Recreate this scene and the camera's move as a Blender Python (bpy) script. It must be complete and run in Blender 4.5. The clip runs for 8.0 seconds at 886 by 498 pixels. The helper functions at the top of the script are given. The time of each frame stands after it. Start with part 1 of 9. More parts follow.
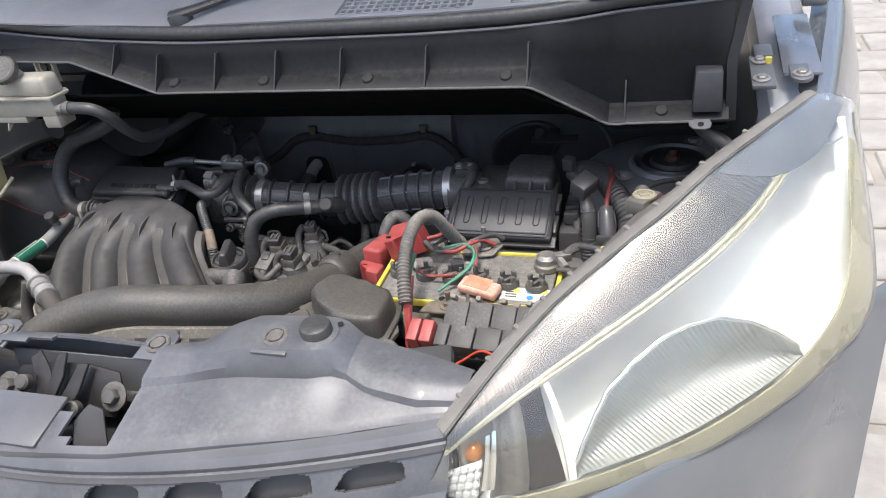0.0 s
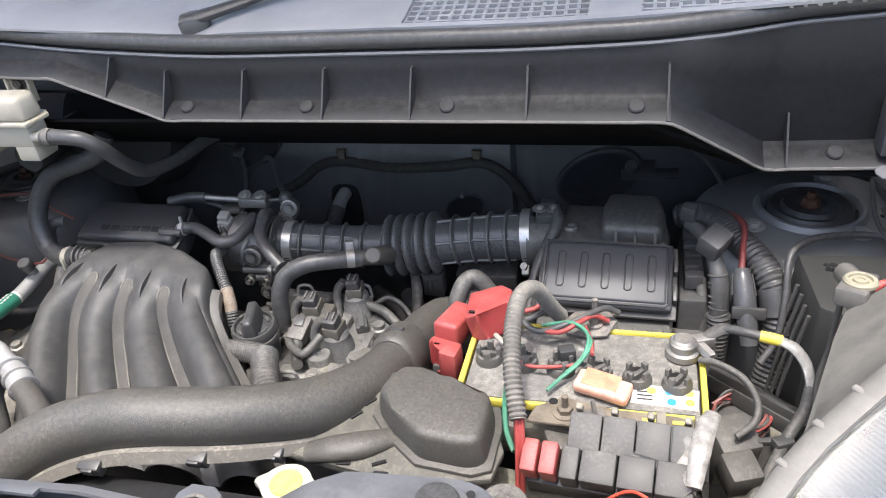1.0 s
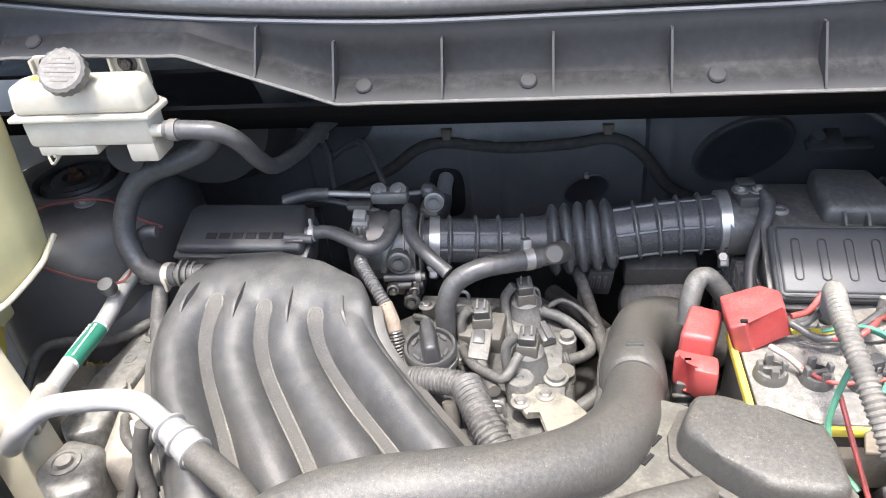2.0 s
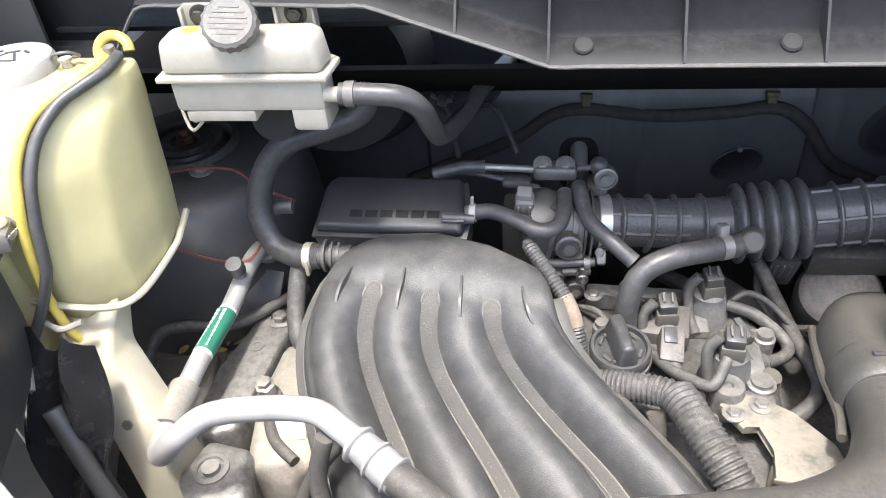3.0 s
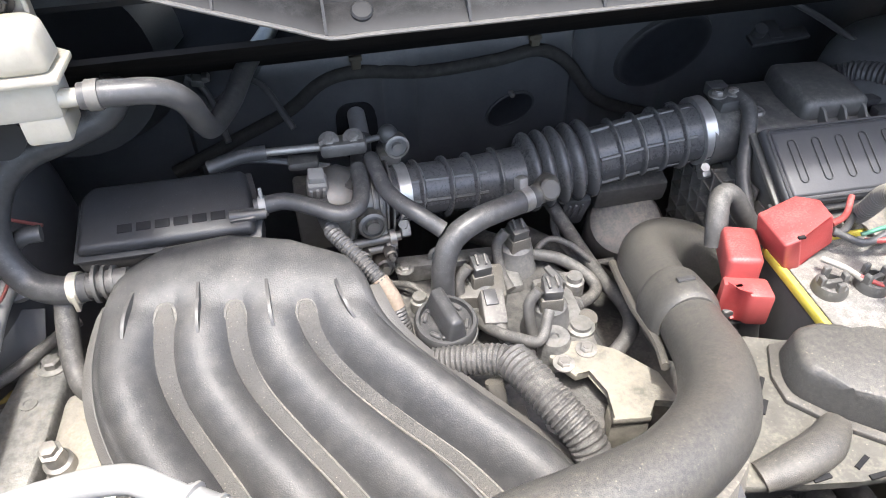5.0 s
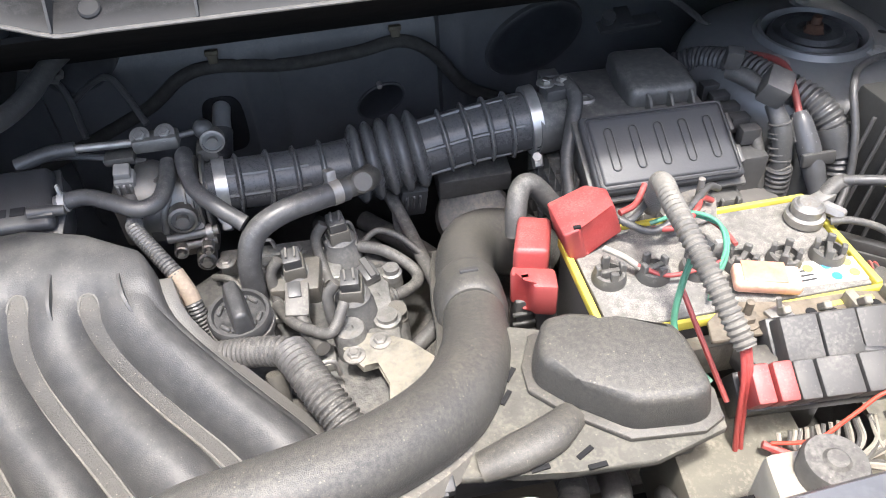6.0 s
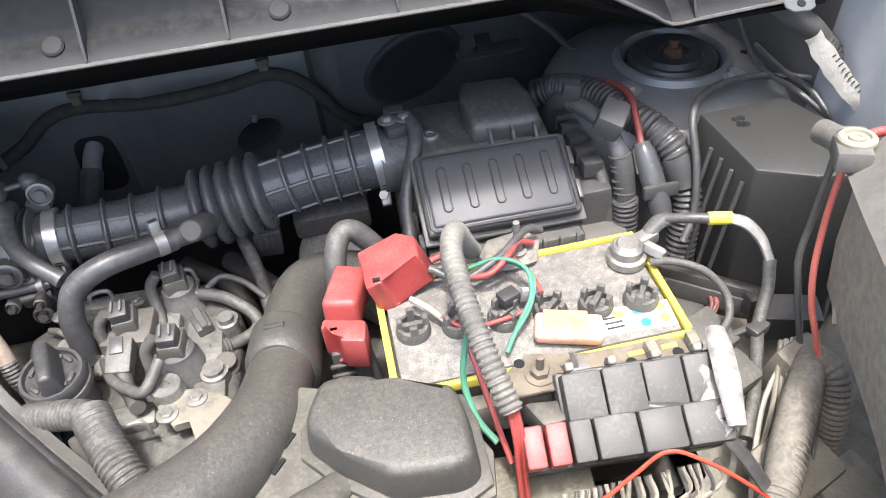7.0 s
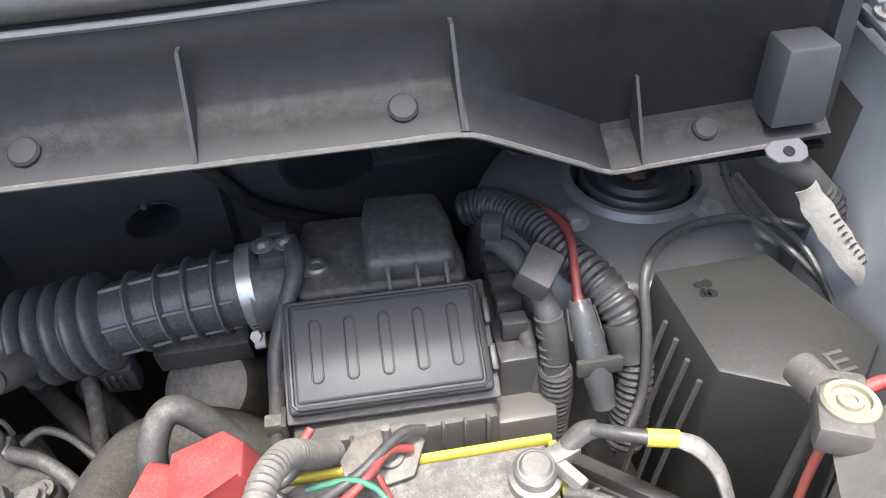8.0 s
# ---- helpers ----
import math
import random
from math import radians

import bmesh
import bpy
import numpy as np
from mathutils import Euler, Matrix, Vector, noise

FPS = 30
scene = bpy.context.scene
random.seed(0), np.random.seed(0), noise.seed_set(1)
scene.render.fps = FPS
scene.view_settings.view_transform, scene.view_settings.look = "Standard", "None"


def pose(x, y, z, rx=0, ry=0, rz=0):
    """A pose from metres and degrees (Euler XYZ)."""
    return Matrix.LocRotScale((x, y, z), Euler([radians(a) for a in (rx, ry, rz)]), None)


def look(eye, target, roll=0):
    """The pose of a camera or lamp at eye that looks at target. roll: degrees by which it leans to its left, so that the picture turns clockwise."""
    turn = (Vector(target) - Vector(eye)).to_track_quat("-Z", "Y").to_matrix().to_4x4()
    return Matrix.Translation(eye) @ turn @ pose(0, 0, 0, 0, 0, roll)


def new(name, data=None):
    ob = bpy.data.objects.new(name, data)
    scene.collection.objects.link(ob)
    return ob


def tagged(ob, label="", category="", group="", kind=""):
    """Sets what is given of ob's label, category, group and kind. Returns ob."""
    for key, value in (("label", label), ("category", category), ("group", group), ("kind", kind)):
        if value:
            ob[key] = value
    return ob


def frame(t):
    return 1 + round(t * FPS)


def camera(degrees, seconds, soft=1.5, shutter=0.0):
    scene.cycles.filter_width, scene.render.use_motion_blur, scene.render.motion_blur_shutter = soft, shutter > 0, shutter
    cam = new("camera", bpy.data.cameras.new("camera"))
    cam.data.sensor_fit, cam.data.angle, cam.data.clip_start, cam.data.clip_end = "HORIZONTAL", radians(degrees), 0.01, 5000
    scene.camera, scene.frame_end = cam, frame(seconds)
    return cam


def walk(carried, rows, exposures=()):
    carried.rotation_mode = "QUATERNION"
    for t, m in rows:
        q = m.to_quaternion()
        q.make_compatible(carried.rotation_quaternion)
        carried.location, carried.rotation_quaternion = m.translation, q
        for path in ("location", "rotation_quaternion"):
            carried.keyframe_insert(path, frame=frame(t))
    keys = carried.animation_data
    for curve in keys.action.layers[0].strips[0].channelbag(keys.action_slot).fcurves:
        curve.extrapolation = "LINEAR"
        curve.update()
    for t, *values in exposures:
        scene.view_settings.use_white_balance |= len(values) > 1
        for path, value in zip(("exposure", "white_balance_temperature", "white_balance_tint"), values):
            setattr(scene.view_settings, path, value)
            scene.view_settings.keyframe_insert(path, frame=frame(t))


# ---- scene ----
cam = camera(61.7, 8.0, soft=1.0)
PATH = [
    (0, (0.544, -0.472, 1.361), (-0.012, 1.152, 0.335), -7.5),
    (0.5, (0.463, -0.397, 1.347), (-0.049, 1.235, 0.31), -7.5),
    (1, (0.358, -0.276, 1.333), (-0.139, 1.354, 0.287), -6.5),
    (1.5, (0.218, -0.22, 1.321), (-0.166, 1.409, 0.227), -5.6),
    (2, (0.039, -0.196, 1.311), (-0.259, 1.426, 0.18), -6.0),
    (2.2, (-0.004, -0.183, 1.309), (-0.313, 1.426, 0.163), -6.3),
    (3.3, (-0.19, -0.107, 1.286), (-0.492, 1.44, 0.054), -4.9),
    (3.5, (-0.224, -0.096, 1.289), (-0.46, 1.461, 0.058), -4.6),
    (4, (-0.288, -0.084, 1.295), (-0.343, 1.482, 0.053), -3.4),
    (4.5, (-0.268, -0.078, 1.287), (-0.12, 1.447, 0.001), -2.0),
    (5, (-0.167, -0.069, 1.278), (0.103, 1.392, -0.061), -1.6),
    (5.2, (-0.135, -0.072, 1.272), (0.179, 1.371, -0.076), -1.2),
    (6.3, (0.078, -0.141, 1.279), (0.251, 1.314, -0.083), -5.0),
    (6.5, (0.104, -0.161, 1.287), (0.274, 1.289, -0.079), -5.9),
    (7, (0.202, -0.099, 1.284), (0.387, 1.357, -0.074), -6.3),
    (7.5, (0.305, 0.022, 1.255), (0.517, 1.507, -0.068), -5.4),
    (8, (0.335, 0.079, 1.257), (0.497, 1.568, -0.068), -3.8),
]
EXPOSURE = [(0, 1.15), (0.5, 1.22), (1, 1.75), (1.5, 2.2), (2, 2.42), (3.5, 2.2), (4, 2.3), (4.5, 2.2), (5, 2.38), (6.5, 2.2), (7, 2.2), (7.5, 2.0), (8, 2.05)]
walk(cam, [(t, look(eye, target, roll)) for t, eye, target, roll in PATH], EXPOSURE)

# ---- daylight: hazy sun from the front, bright sky ----
SUN_ELEVATION, SUN_AZIMUTH = 78.0, 186.0      # degrees; azimuth clockwise from +y
world = bpy.data.worlds.new("sky")
scene.world = world
world.use_nodes = True
wn = world.node_tree
sky = wn.nodes.new("ShaderNodeTexSky")
sky.sky_type, sky.sun_disc = "NISHITA", False
sky.sun_elevation, sky.sun_rotation = radians(SUN_ELEVATION), radians(SUN_AZIMUTH)
sky.air_density, sky.dust_density, sky.ozone_density = 1.0, 4.5, 1.3
wn.links.new(sky.outputs[0], wn.nodes["Background"].inputs[0])
wn.nodes["Background"].inputs[1].default_value = 0.15
sun = new("sun", bpy.data.lights.new("sun", "SUN"))
sun.data.energy, sun.data.angle, sun.data.color = 1.25, radians(5), (1.0, 0.985, 0.96)
az, el = radians(SUN_AZIMUTH), radians(SUN_ELEVATION)
sun_way = Vector((math.sin(az) * math.cos(el), math.cos(az) * math.cos(el), math.sin(el)))
sun.matrix_world = look(sun_way * 20, (0, 0, 0))

# ---- materials ----
def mat(name, c, rough=0.5, metal=0.0, vary=0.25, scale=25.0, bump=0.12, fine=350.0, dust=0.0,
        dustc=(0.33, 0.29, 0.24), coat=0.0, trans=0.0, sub=0.0, island=0.0, streak=0.0, dustmin=-0.2, specks=0.55, spec=0.5, blotch=1.0):
    m = bpy.data.materials.new(name)
    m.use_nodes = True
    nt = m.node_tree
    n, l = nt.nodes, nt.links
    b = n["Principled BSDF"]
    co = n.new("ShaderNodeTexCoord")
    big = n.new("ShaderNodeTexNoise")
    big.inputs["Scale"].default_value, big.inputs["Detail"].default_value = scale, 7.0
    big.inputs["Roughness"].default_value = 0.62
    l.new(co.outputs["Object"], big.inputs["Vector"])
    small = n.new("ShaderNodeTexNoise")
    small.inputs["Scale"].default_value, small.inputs["Detail"].default_value = fine, 4.0
    l.new(co.outputs["Object"], small.inputs["Vector"])
    ramp = n.new("ShaderNodeMapRange")
    ramp.inputs["From Min"].default_value, ramp.inputs["From Max"].default_value = 0.3, 0.7
    ramp.inputs["To Min"].default_value, ramp.inputs["To Max"].default_value = 1 - vary, 1 + vary
    l.new(big.outputs["Fac"], ramp.inputs["Value"])
    hue = n.new("ShaderNodeHueSaturation")
    hue.inputs["Color"].default_value = (*c, 1)
    l.new(ramp.outputs[0], hue.inputs["Value"])
    colour = hue.outputs[0]
    if dust:
        spk = n.new("ShaderNodeTexVoronoi")
        spk.inputs["Scale"].default_value = 420.0
        l.new(co.outputs["Object"], spk.inputs["Vector"])
        dot = n.new("ShaderNodeMapRange")
        dot.inputs["From Min"].default_value, dot.inputs["From Max"].default_value = 0.30, 0.12
        l.new(spk.outputs["Distance"], dot.inputs["Value"])
        pick = n.new("ShaderNodeSeparateColor")
        l.new(spk.outputs["Color"], pick.inputs[0])
        few = n.new("ShaderNodeMapRange")
        few.inputs["From Min"].default_value, few.inputs["From Max"].default_value = 0.72, 1.0
        few.inputs["To Max"].default_value = specks
        l.new(pick.outputs[0], few.inputs["Value"])
        grain = n.new("ShaderNodeMath")
        grain.operation = "MULTIPLY"
        l.new(dot.outputs[0], grain.inputs[0])
        l.new(few.outputs[0], grain.inputs[1])
        geo = n.new("ShaderNodeNewGeometry")
        sep = n.new("ShaderNodeSeparateXYZ")
        l.new(geo.outputs["Normal"], sep.inputs[0])
        up = n.new("ShaderNodeMapRange")
        up.inputs["From Min"].default_value, up.inputs["From Max"].default_value = dustmin, 0.9
        l.new(sep.outputs["Z"], up.inputs["Value"])
        grit = n.new("ShaderNodeMapRange")
        grit.inputs["From Min"].default_value, grit.inputs["From Max"].default_value = 0.40, 0.66
        mixn = n.new("ShaderNodeMath")
        mixn.operation = "ADD"
        half = n.new("ShaderNodeMath")
        half.operation = "MULTIPLY"
        half.inputs[1].default_value = 0.5
        l.new(big.outputs["Fac"], mixn.inputs[0])
        l.new(small.outputs["Fac"], mixn.inputs[1])
        l.new(mixn.outputs[0], half.inputs[0])
        l.new(half.outputs[0], grit.inputs["Value"])
        amt = n.new("ShaderNodeMath")
        amt.operation = "MULTIPLY"
        l.new(up.outputs[0], amt.inputs[0])
        l.new(grit.outputs[0], amt.inputs[1])
        blot = n.new("ShaderNodeTexNoise")
        blot.inputs["Scale"].default_value, blot.inputs["Detail"].default_value = 24.0, 6.0
        blot.inputs["Roughness"].default_value, blot.inputs["Distortion"].default_value = 0.7, 0.8
        l.new(co.outputs["Object"], blot.inputs["Vector"])
        patch = n.new("ShaderNodeMapRange")
        patch.inputs["From Min"].default_value, patch.inputs["From Max"].default_value = 0.36, 0.64
        patch.inputs["To Min"].default_value, patch.inputs["To Max"].default_value = dust * (1.7 - 1.2 * blotch), dust * (1.7 + 1.2 * blotch)
        l.new(blot.outputs["Fac"], patch.inputs["Value"])
        amt3 = n.new("ShaderNodeMath")
        amt3.operation = "MULTIPLY"
        l.new(patch.outputs[0], amt3.inputs[1])
        l.new(amt.outputs[0], amt3.inputs[0])
        amt2 = n.new("ShaderNodeMath")
        amt2.operation, amt2.use_clamp = "MULTIPLY_ADD", True
        l.new(up.outputs[0], amt2.inputs[0])
        l.new(grain.outputs[0], amt2.inputs[1])
        l.new(amt3.outputs[0], amt2.inputs[2])
        mx = n.new("ShaderNodeMix")
        mx.data_type = "RGBA"
        worn = n.new("ShaderNodeMapRange")
        worn.inputs["From Min"].default_value, worn.inputs["From Max"].default_value = 0.515, 0.60
        worn.inputs["To Max"].default_value = 0.30
        l.new(geo.outputs["Pointiness"], worn.inputs["Value"])
        most = n.new("ShaderNodeMath")
        most.operation = "MAXIMUM"
        l.new(amt2.outputs[0], most.inputs[0])
        l.new(worn.outputs[0], most.inputs[1])
        l.new(most.outputs[0], mx.inputs["Factor"])
        l.new(colour, mx.inputs["A"])
        mx.inputs["B"].default_value = (*dustc, 1)
        colour = mx.outputs["Result"]
        rm = n.new("ShaderNodeMapRange")
        rm.inputs["To Min"].default_value, rm.inputs["To Max"].default_value = rough, min(1, rough + 0.35)
        l.new(amt2.outputs[0], rm.inputs["Value"])
        l.new(rm.outputs[0], b.inputs["Roughness"])
    else:
        rm = n.new("ShaderNodeMapRange")
        rm.inputs["From Min"].default_value, rm.inputs["From Max"].default_value = 0.3, 0.7
        rm.inputs["To Min"].default_value, rm.inputs["To Max"].default_value = max(0.02, rough * 0.8), min(1, rough * 1.2)
        l.new(big.outputs["Fac"], rm.inputs["Value"])
        l.new(rm.outputs[0], b.inputs["Roughness"])
    l.new(colour, b.inputs["Base Color"])
    b.inputs["Metallic"].default_value = metal
    b.inputs["Specular IOR Level"].default_value = spec
    b.inputs["Coat Weight"].default_value = coat
    b.inputs["Coat Roughness"].default_value = 0.08
    b.inputs["Transmission Weight"].default_value = trans
    b.inputs["Subsurface Weight"].default_value = sub
    b.inputs["Subsurface Radius"].default_value = (0.02, 0.014, 0.006)
    b.inputs["Subsurface Scale"].default_value = 0.4
    if bump:
        bp = n.new("ShaderNodeBump")
        bp.inputs["Strength"].default_value, bp.inputs["Distance"].default_value = bump, 0.0012
        l.new(small.outputs["Fac"], bp.inputs["Height"])
        l.new(bp.outputs[0], b.inputs["Normal"])
    return m


BLACK = mat("black_plastic", (0.034, 0.035, 0.037), 0.36, dust=0.18, dustc=(0.20, 0.19, 0.175), scale=150, fine=1200)
DUSTY = mat("dusty_black_plastic", (0.062, 0.061, 0.0575), 0.38, vary=0.12, dust=0.21, dustc=(0.26, 0.23, 0.18), bump=0.35, scale=300, fine=1300, specks=0.75, blotch=0.4)
MANI = mat("grey_black_nylon", (0.054, 0.0540, 0.0545), 0.44, vary=0.15, dust=0.11, dustc=(0.24, 0.222, 0.19), bump=0.3, scale=60, fine=900, specks=0.45, blotch=0.8)
TRIM = mat("cowl_plastic", (0.0115, 0.0115, 0.0125), 0.5, dust=0.13, dustc=(0.125, 0.125, 0.125), scale=120, fine=1600, dustmin=0.45, specks=0.06, spec=0.22)
GREYP = mat("grey_cover_plastic", (0.090, 0.093, 0.101), 0.36, coat=0.12, vary=0.22, dust=0.16, dustc=(0.22, 0.22, 0.22), scale=18, fine=220, bump=0.15, specks=0.1)
RUBBER = mat("rubber_hose", (0.050, 0.050, 0.052), 0.36, dust=0.16, dustc=(0.26, 0.245, 0.215), scale=150, fine=1200)
DUCTR = mat("intake_hose_rubber", (0.078, 0.078, 0.079), 0.27, vary=0.08, dust=0.09, dustc=(0.27, 0.255, 0.225), scale=300, fine=1200, specks=0.15)
# near-black that stands in for the shade under the cowl
PLENUM_SHADE = mat("plenum_shade_black", (0.011, 0.011, 0.0115), 0.95, vary=0.2, spec=0.05)
BAND = mat("bright_band_steel", (0.62, 0.62, 0.60), 0.3, metal=0.7, vary=0.2, scale=80, dust=0.15)
CONDUIT = mat("grey_conduit", (0.058, 0.056, 0.054), 0.5, dust=0.3, dustc=(0.26, 0.245, 0.215), scale=150, fine=1000)
BAY = mat("bay_paint", (0.122, 0.128, 0.138), 0.32, metal=0.2, dust=0.2, dustc=(0.22, 0.22, 0.215), scale=9, bump=0.05, specks=0.15)
PAINT = mat("silver_body_paint", (0.22, 0.235, 0.25), 0.24, metal=0.5, coat=0.9, vary=0.06, scale=8, bump=0.02, fine=900)
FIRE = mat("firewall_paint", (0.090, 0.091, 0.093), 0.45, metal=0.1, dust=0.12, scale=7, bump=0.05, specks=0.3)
DARK = mat("grimy_engine_metal", (0.085, 0.082, 0.078), 0.5, metal=0.4, dust=0.35, dustc=(0.24, 0.22, 0.185), scale=120)
ALU = mat("cast_aluminium", (0.24, 0.238, 0.23), 0.42, metal=0.55, dust=0.35, dustc=(0.27, 0.25, 0.21), scale=120, bump=0.5, vary=0.4)
PIPE = mat("aluminium_pipe", (0.36, 0.36, 0.352), 0.45, metal=0.15, vary=0.2, dust=0.25)
STEEL = mat("zinc_steel", (0.36, 0.355, 0.34), 0.45, metal=0.75, vary=0.35, scale=60, dust=0.35)
RUST = mat("rusty_plate", (0.20, 0.165, 0.125), 0.65, metal=0.4, vary=0.5, scale=80, dust=0.4, dustc=(0.27, 0.24, 0.19))
WHITEP = mat("white_tank_plastic", (0.40, 0.382, 0.325), 0.38, vary=0.16, scale=28, dust=0.30, dustc=(0.27, 0.22, 0.15), sub=0.12, specks=0.25)
CREAM = mat("yellowed_tank_plastic", (0.50, 0.455, 0.245), 0.36, vary=0.16, scale=10, dust=0.15, dustc=(0.36, 0.30, 0.16), sub=0.12, bump=0.05)
CREAMW = mat("pale_neck_plastic", (0.44, 0.415, 0.315), 0.45, vary=0.15, scale=14, dust=0.25, dustc=(0.40, 0.35, 0.26), sub=0.15)
RED = mat("red_plastic", (0.36, 0.046, 0.044), 0.42, vary=0.2, scale=40, dust=0.28, dustc=(0.42, 0.21, 0.19), fine=600)
REDW = mat("red_wire", (0.36, 0.045, 0.04), 0.45, vary=0.3, dust=0.3, dustc=(0.4, 0.2, 0.18))
GREENW = mat("green_wire", (0.04, 0.26, 0.16), 0.45, vary=0.25, dust=0.2)
WHITEW = mat("pale_wire", (0.36, 0.34, 0.29), 0.5, vary=0.4, dust=0.3)
YELLOW = mat("yellow_plastic", (0.72, 0.60, 0.05), 0.45, vary=0.15, scale=50, dust=0.25, dustc=(0.6, 0.52, 0.25))
BATTOP = mat("dusty_battery_top", (0.14, 0.135, 0.125), 0.6, dust=0.55, dustc=(0.33, 0.31, 0.275), scale=130, fine=900, bump=0.6, vary=0.3, specks=0.9)
TAPE = mat("white_tape", (0.29, 0.284, 0.27), 0.35, vary=0.45, scale=120, dust=0.2, fine=110, bump=1.0)
ORANGE = mat("taped_orange_fuse", (0.62, 0.30, 0.21), 0.32, vary=0.3, scale=45, dust=0.5, dustc=(0.72, 0.60, 0.48), specks=0.2)
GREEN = mat("green_label", (0.035, 0.19, 0.125), 0.45, vary=0.25)
LABEL = mat("printed_label", (0.74, 0.72, 0.66), 0.4, vary=0.08)
GRIME = mat("grimy_steel", (0.030, 0.029, 0.029), 0.34, metal=0.5, vary=0.5, scale=50, dust=0.14, dustc=(0.13, 0.12, 0.105))
LIDP = mat("satin_lid_plastic", (0.040, 0.0415, 0.0455), 0.48, vary=0.15, dust=0.06, dustc=(0.2, 0.2, 0.2), specks=0.15)
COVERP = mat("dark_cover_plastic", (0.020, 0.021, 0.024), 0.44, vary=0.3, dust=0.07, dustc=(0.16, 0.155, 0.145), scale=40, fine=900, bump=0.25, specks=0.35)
ABOX = mat("air_box_plastic", (0.066, 0.066, 0.064), 0.40, dustmin=-0.1, dust=0.30, dustc=(0.25, 0.235, 0.205), scale=130, fine=900)
BLUE = mat("blue_print", (0.05, 0.30, 0.62), 0.4, vary=0.1)
INK = mat("dark_print", (0.05, 0.05, 0.05), 0.5, vary=0.1)
CHROME = mat("chrome_reflector", (0.90, 0.90, 0.89), 0.16, metal=1.0, vary=0.05, bump=0.0)
AMBER = mat("amber_plastic", (0.42, 0.14, 0.02), 0.25, vary=0.1)
# near-black: stands in for shade inside openings; also oil spots and black parts
VOID = mat("shade_and_oil_black", (0.008, 0.008, 0.009), 0.8, vary=0.2)
YHOSE = mat("yellow_clear_hose", (0.62, 0.50, 0.12), 0.3, vary=0.15, sub=0.2)
BEIGE = mat("dusty_bracket", (0.25, 0.235, 0.20), 0.65, metal=0.3, vary=0.4, dust=0.6, dustc=(0.33, 0.30, 0.24), bump=0.5, scale=60)
GREYCAP = mat("grey_cap_plastic", (0.088, 0.083, 0.075), 0.45, dust=0.35, dustc=(0.25, 0.235, 0.21), scale=150)
STONE = mat("paving_stone", (0.31, 0.29, 0.26), 0.85, vary=0.25, scale=6, fine=90, bump=0.6)
SAND = mat("sandy_ground", (0.29, 0.265, 0.225), 0.95, vary=0.3, scale=2.5, fine=60, bump=0.8)
GLASS = mat("windscreen_glass", (0.75, 0.8, 0.8), 0.03, trans=1.0, vary=0.0, bump=0)


# ---- mesh helpers ----
WORLD = {}


def finish(name, bm, material, smooth=True, angle=38):
    bmesh.ops.remove_doubles(bm, verts=bm.verts, dist=1e-6)
    bmesh.ops.recalc_face_normals(bm, faces=bm.faces)
    lim = radians(angle)
    for e in bm.edges:
        e.smooth = len(e.link_faces) == 2 and e.calc_face_angle(0) < lim
    for f in bm.faces:
        f.smooth = smooth
    me = bpy.data.meshes.new(name)
    bm.to_mesh(me)
    bm.free()
    for mm in (material if isinstance(material, (list, tuple)) else [material]):
        me.materials.append(mm)
    return me


def part(name, bm, material, parent, label="", kind="", angle=38):
    """Links a bmesh, in world coordinates, as one mesh under a thing or a part."""
    ob = new(name, bm if isinstance(bm, bpy.types.Mesh) else finish(name, bm, material, angle=angle))
    ob.parent = parent
    ob.matrix_parent_inverse = WORLD.get(parent.name, Matrix()).inverted()
    return tagged(ob, label, "", "", kind)


def thing(name, label, category, loc, group="", kind=""):
    e = new(name)
    e.location = loc
    e.empty_display_size = 0.02
    WORLD[e.name] = Matrix.Translation(loc)
    return tagged(e, label, category, group, kind)


def solo(name, bm, material, label, category="", group="", kind="", angle=38):
    return tagged(new(name, finish(name, bm, material, angle=angle)), label, category, group, kind)


def B():
    return bmesh.new()


def at(loc, zdir=(0, 0, 1), xdir=(1, 0, 0)):
    """A pose at loc whose z axis points along zdir."""
    z = Vector(zdir).normalized()
    x = Vector(xdir)
    x = x - z * x.dot(z)
    if x.length < 1e-5:
        x = Vector((0, 1, 0)) - z * z.y
    x.normalize()
    y = z.cross(x)
    m = Matrix((x, y, z)).transposed().to_4x4()
    m.translation = loc
    return m


def add(bm, verts, faces, m=None):
    vs = [bm.verts.new((m @ Vector(v)) if m else v) for v in verts]
    fs = []
    for f in faces:
        try:
            fs.append(bm.faces.new([vs[i] for i in f]))
        except ValueError:
            pass
    return vs, fs


def rbox(bm, size, m=None, bev=0.002, seg=2, taper=(1, 1)):
    """A box centred on its base, with rounded edges; taper scales its top."""
    sx, sy, h = size[0] / 2, size[1] / 2, size[2]
    tx, ty = sx * taper[0], sy * taper[1]
    t = bmesh.new()
    add(t, [(-sx, -sy, 0), (sx, -sy, 0), (sx, sy, 0), (-sx, sy, 0), (-tx, -ty, h), (tx, -ty, h), (tx, ty, h), (-tx, ty, h)],
        [(3, 2, 1, 0), (4, 5, 6, 7), (0, 1, 5, 4), (1, 2, 6, 5), (2, 3, 7, 6), (3, 0, 4, 7)])
    if bev:
        bmesh.ops.bevel(t, geom=list(t.edges), offset=bev, segments=seg, affect="EDGES", profile=0.5, clamp_overlap=True)
    pour(t, bm, m)
    return bm


def pour(src, dst, m=None):
    """Moves the geometry of one bmesh into another."""
    src.verts.index_update()
    vs = [dst.verts.new((m @ v.co) if m else v.co) for v in src.verts]
    for f in src.faces:
        try:
            dst.faces.new([vs[v.index] for v in f.verts])
        except ValueError:
            pass
    src.free()


